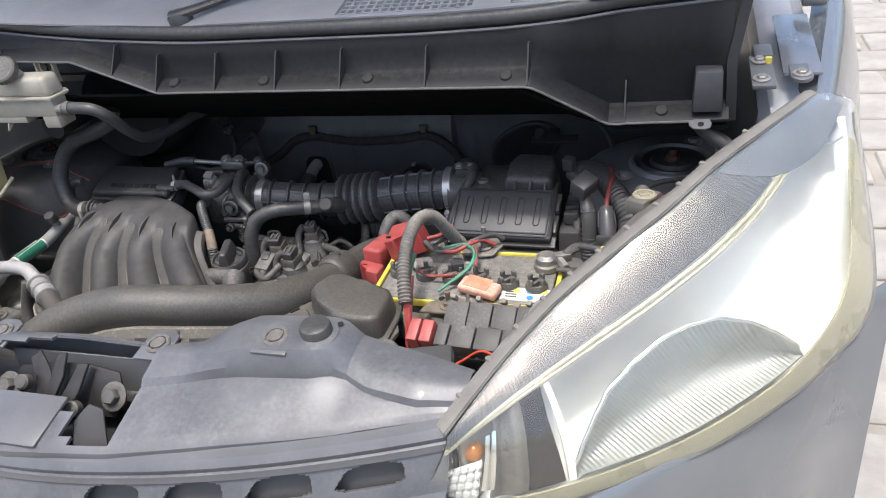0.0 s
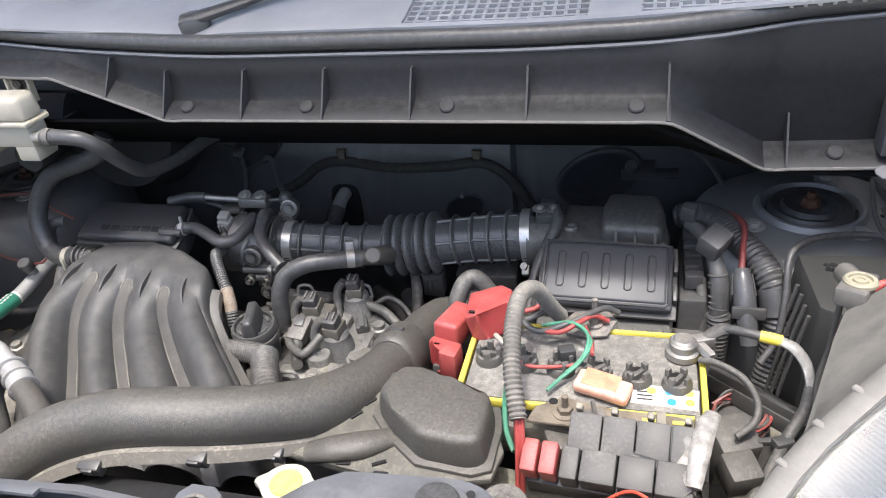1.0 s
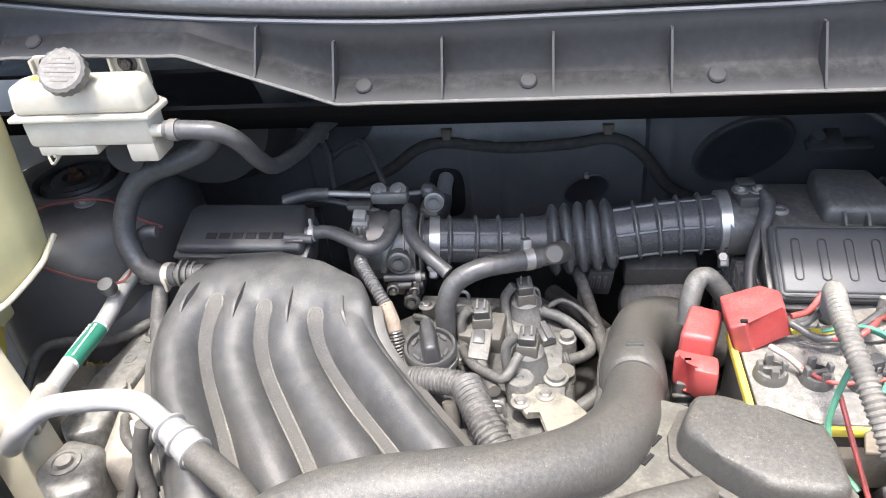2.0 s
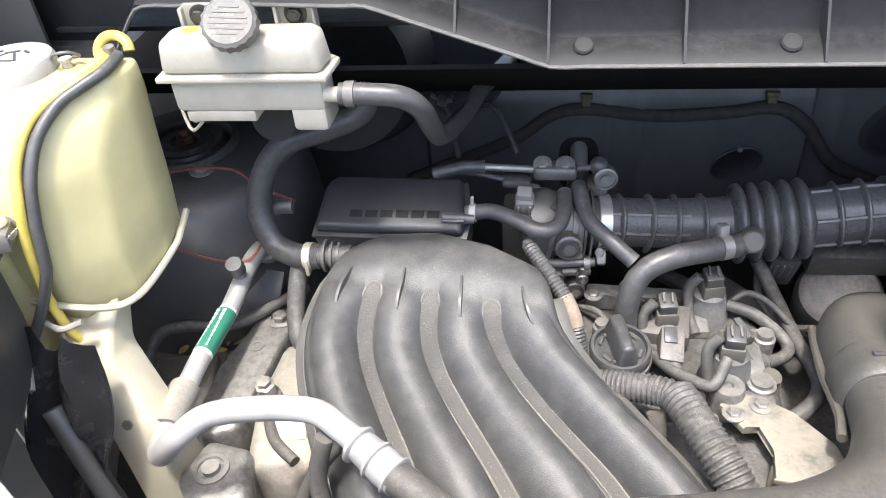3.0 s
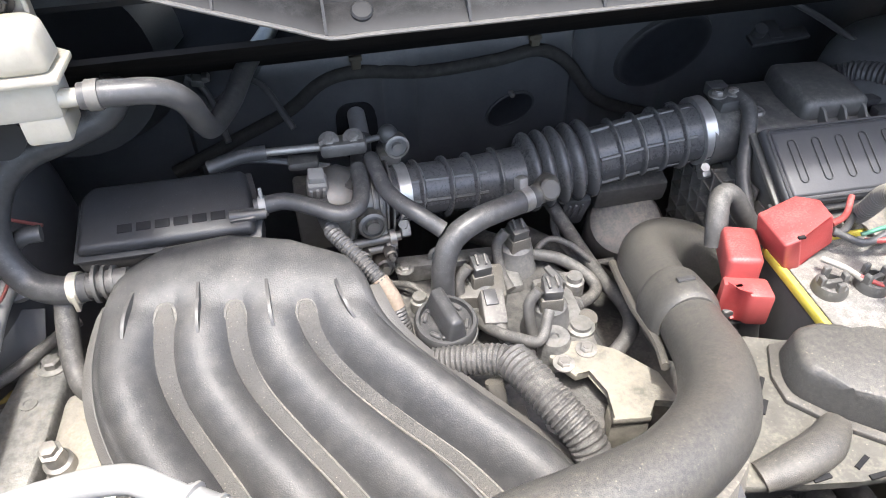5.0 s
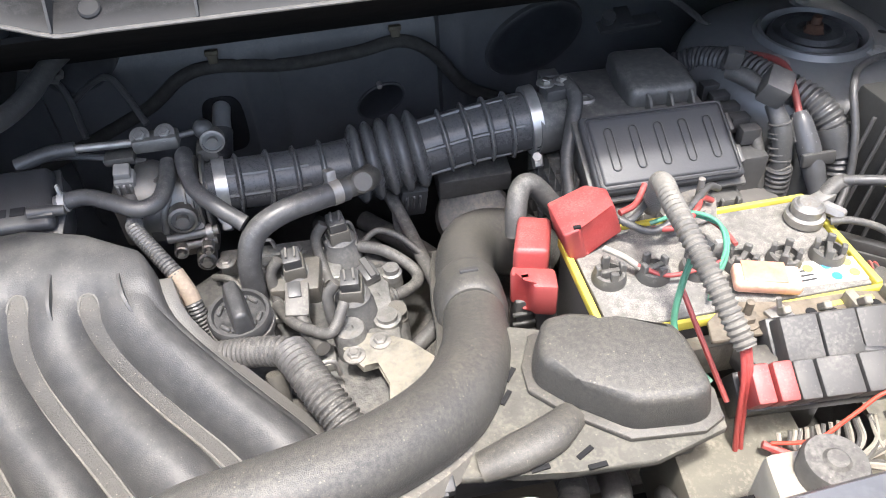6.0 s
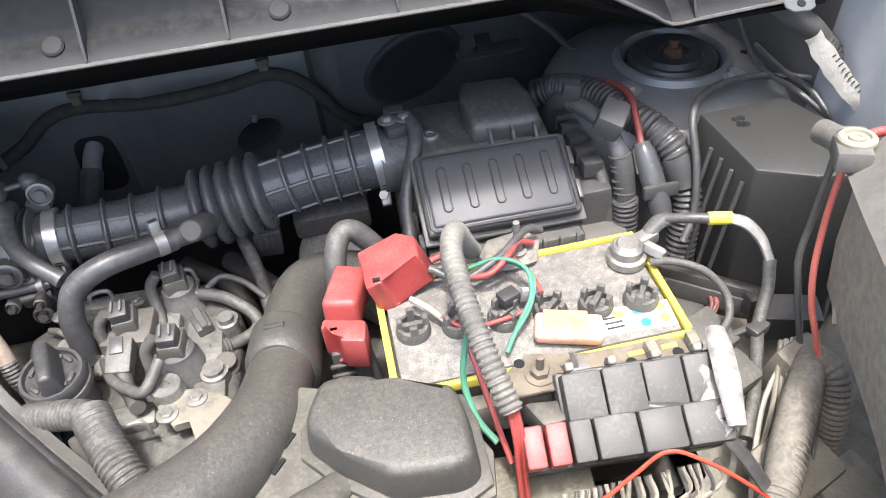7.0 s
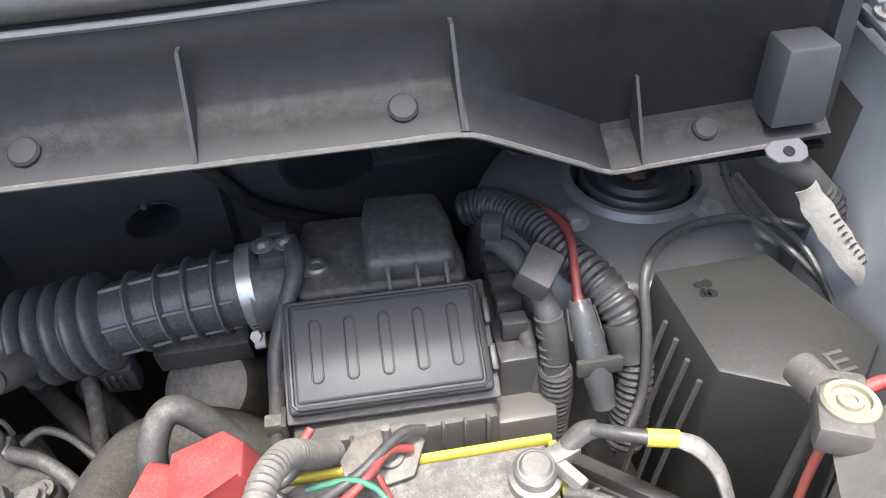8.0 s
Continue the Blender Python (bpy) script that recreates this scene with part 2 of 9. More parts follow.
def prism(bm, poly, z0, z1, m=None, bev=0.003, seg=2, grow=0.0):
    """An upright prism over a polygon; grow moves its top outline in or out from its middle."""
    n = len(poly)
    cx, cy = sum(p[0] for p in poly) / n, sum(p[1] for p in poly) / n
    t = bmesh.new()
    top = [(cx + (p[0] - cx) * (1 + grow), cy + (p[1] - cy) * (1 + grow), z1) for p in poly]
    add(t, [(p[0], p[1], z0) for p in poly] + top,
        [tuple(range(n))[::-1], tuple(range(n, 2 * n))] + [(i, (i + 1) % n, n + (i + 1) % n, n + i) for i in range(n)])
    if bev:
        bmesh.ops.bevel(t, geom=list(t.edges), offset=bev, segments=seg, affect="EDGES", profile=0.5, clamp_overlap=True)
    pour(t, bm, m)
    return bm


def lathe(bm, prof, m=None, seg=24):
    """A turned body from (radius, height) pairs about z."""
    rings = []
    for r, z in prof:
        if r < 1e-6:
            rings.append([bm.verts.new(m @ Vector((0, 0, z)) if m else (0, 0, z))])
        else:
            rings.append([bm.verts.new((m or Matrix()) @ Vector((r * math.cos(2 * math.pi * i / seg), r * math.sin(2 * math.pi * i / seg), z))) for i in range(seg)])
    for a, b in zip(rings, rings[1:]):
        for i in range(seg):
            j = (i + 1) % seg
            q = [a[i % len(a)], a[j % len(a)], b[j % len(b)], b[i % len(b)]]
            q = [v for k, v in enumerate(q) if v not in q[:k]]
            if len(q) > 2:
                bm.faces.new(q)
    for ring, end in ((rings[0], 0), (rings[-1], 1)):
        if len(ring) > 2:
            bm.faces.new(ring if end else ring[::-1])
    return bm


def curve(pts, per=8):
    """Points of a smooth line through pts."""
    p = [Vector(q) for q in pts]
    if len(p) == 2:
        return [p[0].lerp(p[1], i / per) for i in range(per + 1)]
    p = [p[0] * 2 - p[1]] + p + [p[-1] * 2 - p[-2]]
    out = []
    for a, b, c, d in zip(p, p[1:], p[2:], p[3:]):
        for i in range(per):
            t = i / per
            out.append(0.5 * (2 * b + (c - a) * t + (2 * a - 5 * b + 4 * c - d) * t * t + (3 * b - a - 3 * c + d) * t ** 3))
    return out + [p[-2]]


def tube(bm, pts, r, seg=12, per=8, flat=1.0, prof=None, step=None, caps=True):
    """A hose along a smooth line. r: radius, or one per point; prof(s, total): factor on the radius at the length s."""
    line = curve(pts, per) if step is None else curve(pts, 40)
    rad = [r] * len(pts) if isinstance(r, (int, float)) else list(r)
    k = (len(line) - 1) / (len(pts) - 1)
    rr = []
    for i in range(len(line)):
        j = min(int(i / k), len(pts) - 2)
        f = i / k - j
        rr.append(rad[j] * (1 - f) + rad[j + 1] * f)
    length = [0.0]
    for a, b in zip(line, line[1:]):
        length.append(length[-1] + (b - a).length)
    if step:
        total = length[-1]
        n = max(2, int(total / step))
        want = [total * i / n for i in range(n + 1)]
        nl, nr, j = [], [], 0
        for w in want:
            while j < len(length) - 2 and length[j + 1] < w:
                j += 1
            f = 0 if length[j + 1] == length[j] else (w - length[j]) / (length[j + 1] - length[j])
            nl.append(line[j].lerp(line[j + 1], f))
            nr.append(rr[j] * (1 - f) + rr[j + 1] * f)
        line, rr, length = nl, nr, want
    up = Vector((0, 0, 1))
    first = (line[1] - line[0]).normalized()
    if abs(first.z) > 0.9:
        up = Vector((0, 1, 0))
    side = first.cross(up).normalized()
    rings = []
    for i, q in enumerate(line):
        d = (line[min(i + 1, len(line) - 1)] - line[max(i - 1, 0)]).normalized()
        side = (side - d * side.dot(d)).normalized()
        nrm = side.cross(d)
        ri = rr[i] * (prof(length[i], length[-1]) if prof else 1)
        rings.append([bm.verts.new(q + side * (ri * math.cos(2 * math.pi * a / seg)) + nrm * (ri * flat * math.sin(2 * math.pi * a / seg))) for a in range(seg)])
    for a, b in zip(rings, rings[1:]):
        for i in range(seg):
            j = (i + 1) % seg
            bm.faces.new((a[i], a[j], b[j], b[i]))
    if caps:
        bm.faces.new(rings[0][::-1])
        bm.faces.new(rings[-1])
    return bm


def corrugated(pitch=0.0042, depth=0.16):
    return lambda s, total: 1 + depth * (0.5 - 0.5 * math.cos(2 * math.pi * s / pitch)) - depth / 2


def sheet(bm, rows, thick=0.002, hole=None):
    """A sheet through a grid of points (rows of equal length), with thickness below its upper side; hole(i, j): cells left open."""
    ni, nj = len(rows), len(rows[0])
    P = [[Vector(p) for p in r] for r in rows]
    nor = []
    for i in range(ni):
        nor.append([])
        for j in range(nj):
            a = P[min(i + 1, ni - 1)][j] - P[max(i - 1, 0)][j]
            b = P[i][min(j + 1, nj - 1)] - P[i][max(j - 1, 0)]
            c = a.cross(b)
            nor[-1].append(c.normalized() if c.length > 1e-12 else Vector((0, 0, 1)))
    top = [[bm.verts.new(P[i][j]) for j in range(nj)] for i in range(ni)]
    bot = [[bm.verts.new(P[i][j] - nor[i][j] * thick) for j in range(nj)] for i in range(ni)]
    solid = lambda i, j: 0 <= i < ni - 1 and 0 <= j < nj - 1 and not (hole and hole(i, j))
    for i in range(ni - 1):
        for j in range(nj - 1):
            if not solid(i, j):
                continue
            q = ((i, j), (i + 1, j), (i + 1, j + 1), (i, j + 1))
            bm.faces.new([top[a][b] for a, b in q])
            bm.faces.new([bot[a][b] for a, b in q[::-1]])
            for k, (di, dj) in enumerate(((0, -1), (1, 0), (0, 1), (-1, 0))):
                if not solid(i + di, j + dj):
                    a, b = q[k], q[(k + 1) % 4]
                    try:
                        bm.faces.new((top[b[0]][b[1]], top[a[0]][a[1]], bot[a[0]][a[1]], bot[b[0]][b[1]]))
                    except ValueError:
                        pass
    return bm


def lerp_line(keys, x):
    """Linear interpolation in a table of (x, values...)."""
    if x <= keys[0][0]:
        return keys[0][1:]
    for a, b in zip(keys, keys[1:]):
        if x <= b[0]:
            f = (x - a[0]) / (b[0] - a[0])
            return tuple(p * (1 - f) + q * f for p, q in zip(a[1:], b[1:]))
    return keys[-1][1:]


def bolt_mesh(name, r=0.006, h=0.005, washer=1.6, material=None):
    bm = B()
    lathe(bm, [(r * washer, 0), (r * washer, 0.0015), (r * 1.02, 0.0018)], seg=20)
    lathe(bm, [(r, 0.0015), (r, h * 0.85), (r * 0.85, h)], seg=6)
    lathe(bm, [(r * 0.55, h), (r * 0.5, h * 1.12), (0, h * 1.12)], seg=12)
    return finish(name, bm, material or STEEL)


def placed(name, mesh, m, parent, label=""):
    """One more object on a shared mesh, at the pose m, under parent."""
    ob = new(name, mesh)
    ob.parent = parent
    ob.matrix_parent_inverse = WORLD.get(parent.name, Matrix()).inverted()
    ob.matrix_basis = m
    return tagged(ob, label)


BOLT = bolt_mesh("bolt")


# ---- ground ----
ground = solo("ground", sheet(B(), [[(x, y, -0.012 + 0.004 * math.sin(x * 1.3 + y)) for y in (-60, -8, -3, 0, 2, 4, 7, 15, 60)] for x in (-60, -8, -3, 0, 1, 2, 4, 8, 60)], 0.3), SAND, "sandy trodden ground beside the parked car", kind="structure")

# ---- car body: fenders, bay walls, raised hood ----
car = thing("car", "silver-grey van with its hood raised, standing on paving", "car", (0, 0.4, 0.0))



NUTR = mat("rusted_nut", (0.11, 0.055, 0.035), 0.7, metal=0.2, vary=0.4, scale=120)
# right tower's paint, lightened for the sky light that falls on it
TOWER_LIT = mat("lit_tower_paint", (0.20, 0.203, 0.205), 0.32, metal=0.15, dust=0.15, dustc=(0.24, 0.235, 0.22), scale=12, bump=0.05, specks=0.25)
# left tower gets the dark firewall paint in place of the cowl's shade
STRUTS = ((0.560, 0.575, TOWER_LIT), (-0.590, 0.600, FIRE))
TOWER_BOLT = bolt_mesh("tower_bolt", 0.0080, 0.0065, 1.75, PIPE)


def tower(x, y, paint):
    bm = B()
    lathe(bm, [(0.165, 0.40), (0.156, 0.70), (0.147, 0.80), (0.140, 0.838), (0.132, 0.853), (0.120, 0.861), (0.080, 0.8665), (0.064, 0.868), (0.060, 0.874), (0.056, 0.8745), (0.052, 0.868), (0.050, 0.84), (0, 0.84)], Matrix.Translation((x, y, 0)), 48)
    ob = part("strut_tower", bm, paint, car, "grey painted strut tower")
    cap = B()
    lathe(cap, [(0.047, 0.845), (0.048, 0.868), (0.044, 0.874), (0.034, 0.871), (0.030, 0.876), (0.018, 0.876), (0.014, 0.872), (0, 0.872)], Matrix.Translation((x, y, 0)), 40)
    part("strut_mount", cap, BLACK, ob, "black rubber strut mount")
    nut = B()
    lathe(nut, [(0.012, 0.866), (0.012, 0.874), (0.010, 0.876), (0.010, 0.880), (0.008, 0.882)], Matrix.Translation((x, y, 0)), 6)
    lathe(nut, [(0.0055, 0.880), (0.0055, 0.888), (0.0045, 0.890)], Matrix.Translation((x, y, 0)), 14)
    part("strut_nut", nut, NUTR, ob, "rusty strut nut")
    for k, (dx, dy) in enumerate(((0.0425, -0.056), (-0.0685, -0.046), (0.030, 0.075))):
        placed("bolt", TOWER_BOLT, at((x + dx, y + dy, 0.8680), (0.08, -0.08, 1)), ob, "zinc bolt on a round washer")
    return ob


for sx, sy, paint in STRUTS:
    tower(sx, sy, paint)

# firewall with a pressed panel and swages
def fire_y(x, z):
    d = 0.0
    if -0.33 < x < 0.17 and 0.6 < z < 0.86:
        d = 0.012
    for c, w in ((-0.085, 0.014), (-0.045, 0.010), (0.20, 0.014), (0.30, 0.012)):
        d += 0.006 * max(0.0, 1 - abs(x - c) / w) if z < 0.84 else 0.0
    d += 0.010 * max(0.0, 1 - abs(z - 0.895) / 0.018) if 0.05 < x < 0.16 or 0.22 < x < 0.34 else 0.0
    return 0.785 + 0.03 * (abs(x) / 0.7) ** 3 - d


xs = [-0.78 + 1.56 * i / 220 for i in range(221)]
zs = [0.30 + 0.66 * j / 40 for j in range(41)]
part("firewall", sheet(B(), [[(x, fire_y(x, z), z) for x in xs] for z in zs], 0.003), FIRE, car, "dark blue-grey painted firewall")
# plenum floor under the cowl; the shade there is put into its colour
part("plenum_panel", sheet(B(), [[(x, 0.435, 1.04 - 0.05 * max(0, x - 0.38) / 0.1 if x < 0.48 else 0.985), (x, 0.50, 1.0 if x < 0.4 else 0.98), (x, 0.59, 0.95), (x, 0.60, 0.940), (x, 0.79, 0.945)] for x in [-0.70 + 1.32 * i / 10 for i in range(11)]], 0.004), PLENUM_SHADE, car, "plenum panel under the cowl, shade put into its black")
for x, z, r in ((0.085, 0.745, 0.026), (0.30, 0.80, 0.05), (-0.27, 0.85, 0.036)):
    g = B()
    lathe(g, [(r * 1.15, -0.004), (r * 1.1, 0.003), (r, 0.004), (r * 0.9, 0.0025), (0, 0.0025)], at((x, fire_y(x, z) - 0.002, z), (0, -1, 0), (1, 0, 0.5)) @ Matrix.Diagonal((1.25, 0.8, 1, 1)), 28)
    part("grommet", g, COVERP, car, "black rubber firewall grommet")

# bay paint made paler: the sunlight on the aprons is in the colour
APRON_LIT = mat("lit_bay_paint", (0.47, 0.50, 0.54), 0.35, metal=0.1, dust=0.2, scale=9, bump=0.05)
# inner fenders (aprons), both sides: wall and top ledge
for s, x0 in ((1, 0.655), (-1, -0.715)):
    rows = []
    for y in (0.30, 0.40, 0.5, 0.6, 0.7, 0.82):
        rise = 0.15 * max(0, y - 0.36)
        rows.append([(x0 - s * 0.02, y, 0.35), (x0 - s * 0.012, y, 0.80), (x0, y, 0.98 + rise), (x0 + s * 0.006, y, 1.012 + rise), (x0 + s * 0.018, y, 1.02 + rise), (x0 + s * 0.052, y, 1.02 + rise), (x0 + s * 0.062, y, 1.028 + rise)])
    if s < 0:
        part("inner_fender", sheet(B(), rows, 0.003), APRON_LIT, car, "grey painted inner fender")
    else:
        part("inner_fender", sheet(B(), [r[2:] for r in rows][::-1], 0.003), APRON_LIT, car, "inner fender ledge, painted pale as if sunlit")
        # right wall in two tones: sunlit pale in front, firewall paint behind
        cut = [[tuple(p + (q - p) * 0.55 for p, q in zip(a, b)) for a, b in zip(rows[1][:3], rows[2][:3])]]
        part("apron_front", sheet(B(), ([r[:3] for r in rows[:2]] + cut)[::-1], 0.003), APRON_LIT, car, "apron panel, painted pale as if sunlit")
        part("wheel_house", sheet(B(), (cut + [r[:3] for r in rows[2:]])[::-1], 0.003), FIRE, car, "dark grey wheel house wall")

# fenders
def fender(s, off):
    rows = []
    for k in range(15):
        t = k / 14
        y = 0.34 + 0.75 * t
        ridge_x, ridge_z = lerp_line([(0.34, 0.700, 1.018), (0.39, 0.706, 1.03), (0.61, 0.745, 1.087), (0.85, 0.77, 1.125), (1.1, 0.79, 1.15)], y)
        row = []
        for dx, dz in ((-0.020, -0.012), (-0.006, -0.006), (0, 0.0), (0.006, 0.0), (0.014, -0.006), (0.030, -0.035), (0.046, -0.09), (0.060, -0.17), (0.072, -0.28), (0.075, -0.42), (0.06, -0.62)):
            row.append((s * (ridge_x + dx) + off, y, ridge_z + dz))
        rows.append(row)
    return part("fender", sheet(B(), rows if s > 0 else rows[::-1], 0.002), PAINT, car, "silver-grey fender")


fender(1, 0)
fender(-1, -0.06)

# hinge plates and fender fixings
hp = B()
rbox(hp, (0.026, 0.075, 0.006), at((0.652, 0.435, 1.048), (0, -0.15, 1)), 0.002)
rbox(hp, (0.022, 0.03, 0.02), at((0.655, 0.478, 1.046), (0, -0.15, 1)), 0.003)
hinge = part("hinge_plate", hp, BAY, car, "grey hinge plate with two bolts")
for y, z in ((0.412, 1.051), (0.455, 1.058)):
    placed("bolt", BOLT, at((0.650, y, z), (0, -0.15, 1)), hinge)
yt = B()
lathe(yt, [(0.004, 0), (0.004, 0.008), (0, 0.009)], at((0.660, 0.452, 1.055), (0, 0, 1)), 10)
part("paint_mark", yt, YELLOW, hinge, "yellow paint mark")
fp = B()
rbox(fp, (0.042, 0.16, 0.005), at((0.694, 0.50, 1.062), (0, -0.15, 1)), 0.002)
fplate = part("fender_flange", fp, PAINT, car, "grey fender flange")
tb = B()
rbox(tb, (0.022, 0.034, 0.006), at((0.690, 0.42, 1.052), (0, -0.15, 1)), 0.002)
lathe(tb, [(0.012, 0.004), (0.012, 0.008), (0.010, 0.009)], at((0.690, 0.404, 1.050), (0, -0.15, 1)), 20)
part("flange_tab", tb, BAY, fplate)
placed("bolt", BOLT, at((0.690, 0.404, 1.059), (0, -0.15, 1)), fplate)
hb = B()
rbox(hb, (0.03, 0.05, 0.012), at((0.722, 0.60, 1.09), (0, -0.15, 1)), 0.004)
part("fender_bracket", hb, BAY, fplate, "dark fender bracket")
placed("bolt", BOLT, at((0.722, 0.59, 1.102), (0, -0.15, 1)), fplate)

# raised hood, hinged behind the cowl
part("hood", sheet(B(), [[(x, 0.76 - 0.52 * v, 1.30 + 0.79 * v - 0.03 * (x / 0.7) ** 2) for x in [-0.70 + 1.4 * i / 12 for i in range(13)]] for v in [j / 8 for j in range(9)]], 0.02), BAY, car, "raised hood seen from inside")
part("windscreen", sheet(B(), [[(x, 0.86 + 0.75 * v + 0.1 * (x / 0.7) ** 2, 1.17 + 0.5 * v) for x in [-0.72 + 1.44 * i / 12 for i in range(13)]] for v in [j / 6 for j in range(7)]], 0.005), GLASS, car, "windscreen glass")

# bumper skin below the headlights and the grille
def front_y(x):
    return -0.125 + 0.17 * (abs(x + 0.02) / 0.45) ** 2.2


bxs = [-0.80 + 1.58 * i / 48 for i in range(49)]
def bump_pt(x, v):
    s = 1 if x > -0.02 else -1
    u = min(1.0, abs(x + 0.02) / 0.785)
    y = -0.16 + 0.40 * u ** 3.2
    z = [0.815 + 0.07 * u ** 2.5, 0.79 + 0.07 * u ** 2.5, 0.70, 0.55, 0.30][v]
    out = [0.02, 0.0, -0.015, -0.03, -0.02][v]
    return (x, y + out, z)


part("bumper", sheet(B(), [[bump_pt(x, v) for x in bxs] for v in range(5)], 0.003), PAINT, car, "silver-grey bumper skin")

# under-bay: subframe and cross members, all dark
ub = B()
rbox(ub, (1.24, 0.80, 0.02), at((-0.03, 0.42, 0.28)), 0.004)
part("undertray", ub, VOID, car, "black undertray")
for s in (-1, 1):
    rail = B()
    rbox(rail, (0.07, 0.85, 0.09), at((-0.03 + s * 0.43, 0.34, 0.50)), 0.01)
    part("frame_rail", rail, DARK, car, "dark painted frame rail")
rs = B()
rbox(rs, (0.80, 0.05, 0.06), at((-0.03, 0.0, 0.82)), 0.008)
part("radiator_support", rs, DARK, car, "dark upper radiator support")
rd = B()
rbox(rd, (0.70, 0.035, 0.44), at((-0.03, 0.075, 0.40)), 0.005)
part("radiator", rd, VOID, car, "black radiator core")

for x in (0.66, -0.70):
    tw = B()
    lathe(tw, [(0.19, -0.09), (0.27, -0.10), (0.30, -0.08), (0.305, 0), (0.30, 0.08), (0.27, 0.10), (0.19, 0.09)], at((x, 0.60, 0.305), (1, 0, 0)), 40)
    wheel = part("wheel", tw, RUBBER, car, "black road tyre")
    tw = B()
    lathe(tw, [(0.19, -0.08), (0.19, 0.08), (0.17, 0.05), (0.06, 0.04), (0, 0.04)], at((x, 0.60, 0.305), (1, 0, 0)), 32)
    part("rim", tw, STEEL, wheel)

# engine block and gearbox under the visible parts
eng = thing("engine_block", "grimy engine block low in the bay", "engine", (-0.15, 0.35, 0.3))
eb = B()
rbox(eb, (0.40, 0.30, 0.36), at((-0.21, 0.36, 0.36)), 0.03, 3)
part("block", eb, DARK, eng)
gb = B()
rbox(gb, (0.26, 0.26, 0.26), at((0.16, 0.42, 0.36)), 0.05, 3)
lathe(gb, [(0.12, 0), (0.13, 0.03), (0.11, 0.10), (0.07, 0.13), (0, 0.13)], at((0.15, 0.42, 0.55)), 28)
part("gearbox", gb, DARK, eng)


# ---- cowl panel ----
LIP = [(-0.640, 0.450, 1.035), (-0.545, 0.445, 1.035), (-0.497, 0.440, 1.094), (-0.40, 0.425, 1.099), (-0.293, 0.412, 1.099), (-0.153, 0.402, 1.053), (0.0, 0.396, 1.055), (0.20, 0.392, 1.056),
       (0.386, 0.390, 1.056), (0.477, 0.425, 0.993), (0.62, 0.432, 0.994)]
def seal_z(x):
    return 1.111 + 0.085 * max(0, -x - 0.05) ** 1.6 + 0.075 * max(0, x - 0.22) ** 1.5


def wall_y(x):
    return max(0.433, lerp_line(LIP, x)[0] + 0.034)


def cowl_row(x):
    y, z = lerp_line(LIP, x)
    cz = z + 0.012
    wy = 0.424
    top = seal_z(x)
    return [(x, y + 0.002, z - 0.004), (x, y, z), (x, y + 0.012, z + 0.007), (x, max(y + 0.024, wy - 0.008), cz), (x, max(y + 0.027, wy - 0.004), cz + 0.004),
            (x, (max(y + 0.027, wy) + wall_y(x)) / 2, max(cz + 0.006, (cz + top) / 2)), (x, wall_y(x), max(top, cz + 0.008)), (x, wall_y(x) + 0.012, top + 0.006)]


cx = sorted(set([-0.64 + 1.26 * i / 84 for i in range(85)] + [p[0] for p in LIP]))
cowl = part("cowl", sheet(B(), [cowl_row(x) for x in cx], 0.003), TRIM, car, "black plastic cowl panel with ribs and push clips", angle=28)
for x in (-0.225, -0.155, -0.057, 0.038, 0.134, 0.252, 0.383, 0.497):
    y, z = lerp_line(LIP, x)
    h = 0.030 if x > -0.2 else 0.022
    rb = B()
    prism(rb, [(0, 0), (0.029, 0.012), (0.034, 0.014 + h), (0.027, 0.014 + h)], -0.001, 0.001, Matrix(((0, 0, 1, x), (1, 0, 0, y - 0.001), (0, 1, 0, z + 0.001), (0, 0, 0, 1))), 0)
    part("rib", rb, TRIM, cowl)
edge = B()
tube(edge, [(x, lerp_line(LIP, x)[0] - 0.0004, lerp_line(LIP, x)[1] - 0.0015) for x in cx[2:-2:2]], 0.0017, 6, 2)
part("lip_edge", edge, GREYCAP, cowl, "pale lip edge")
clip = B()
lathe(clip, [(0.0078, 0), (0.0078, 0.0015), (0.0066, 0.0028), (0.0, 0.0032)], seg=24)
clip_me = finish("push_clip", clip, TRIM)
for x in (-0.455, -0.129, 0.017, 0.171, 0.355, 0.541):
    y, z = lerp_line(LIP, x)
    placed("push_clip", clip_me, at((x, y + 0.014, z + 0.0085), (0, -0.5, 0.86)), cowl)
bx = B()
rbox(bx, (0.035, 0.035, 0.050), at((0.5945, 0.448, 1.003)), 0.0025, 2, taper=(0.9, 0.8))
part("corner_box", bx, mat("end_cover_plastic", (0.040, 0.042, 0.046), 0.42, dust=0.1, dustc=(0.16, 0.16, 0.16), scale=80), cowl, "box-shaped plastic end cover")
tab = B()
prism(tab, [(-0.014, -0.002), (-0.009, -0.008), (0.005, -0.009), (0.011, -0.006), (0.013, 0.001), (0.010, 0.008), (-0.008, 0.008), (-0.014, 0.004)], 0, 0.002, at((0.588, 0.424, 0.990), (0, -0.4, 0.9)), 0.0006, 1)
tab_ = part("tab", tab, GREYP, cowl, "grey plastic fixing tab")
tab = B()
lathe(tab, [(0.0036, 0), (0.0036, 0.0024), (0, 0.0024)], at((0.588, 0.423, 0.990), (0, -0.4, 0.9)), 16)
part("tab_hole", tab, VOID, tab_, "dark hole in the tab")
sw = B()
sheet(sw, [[(x, 0.452 + 0.10 * max(0, -0.66 - x), z) for z in (0.98, 1.06, 1.12, 1.17)] for x in (-0.82, -0.76, -0.70, -0.64, -0.60)], 0.004)
part("side_panel", sw, TRIM, cowl, "dark plastic side panel")
jp = B()
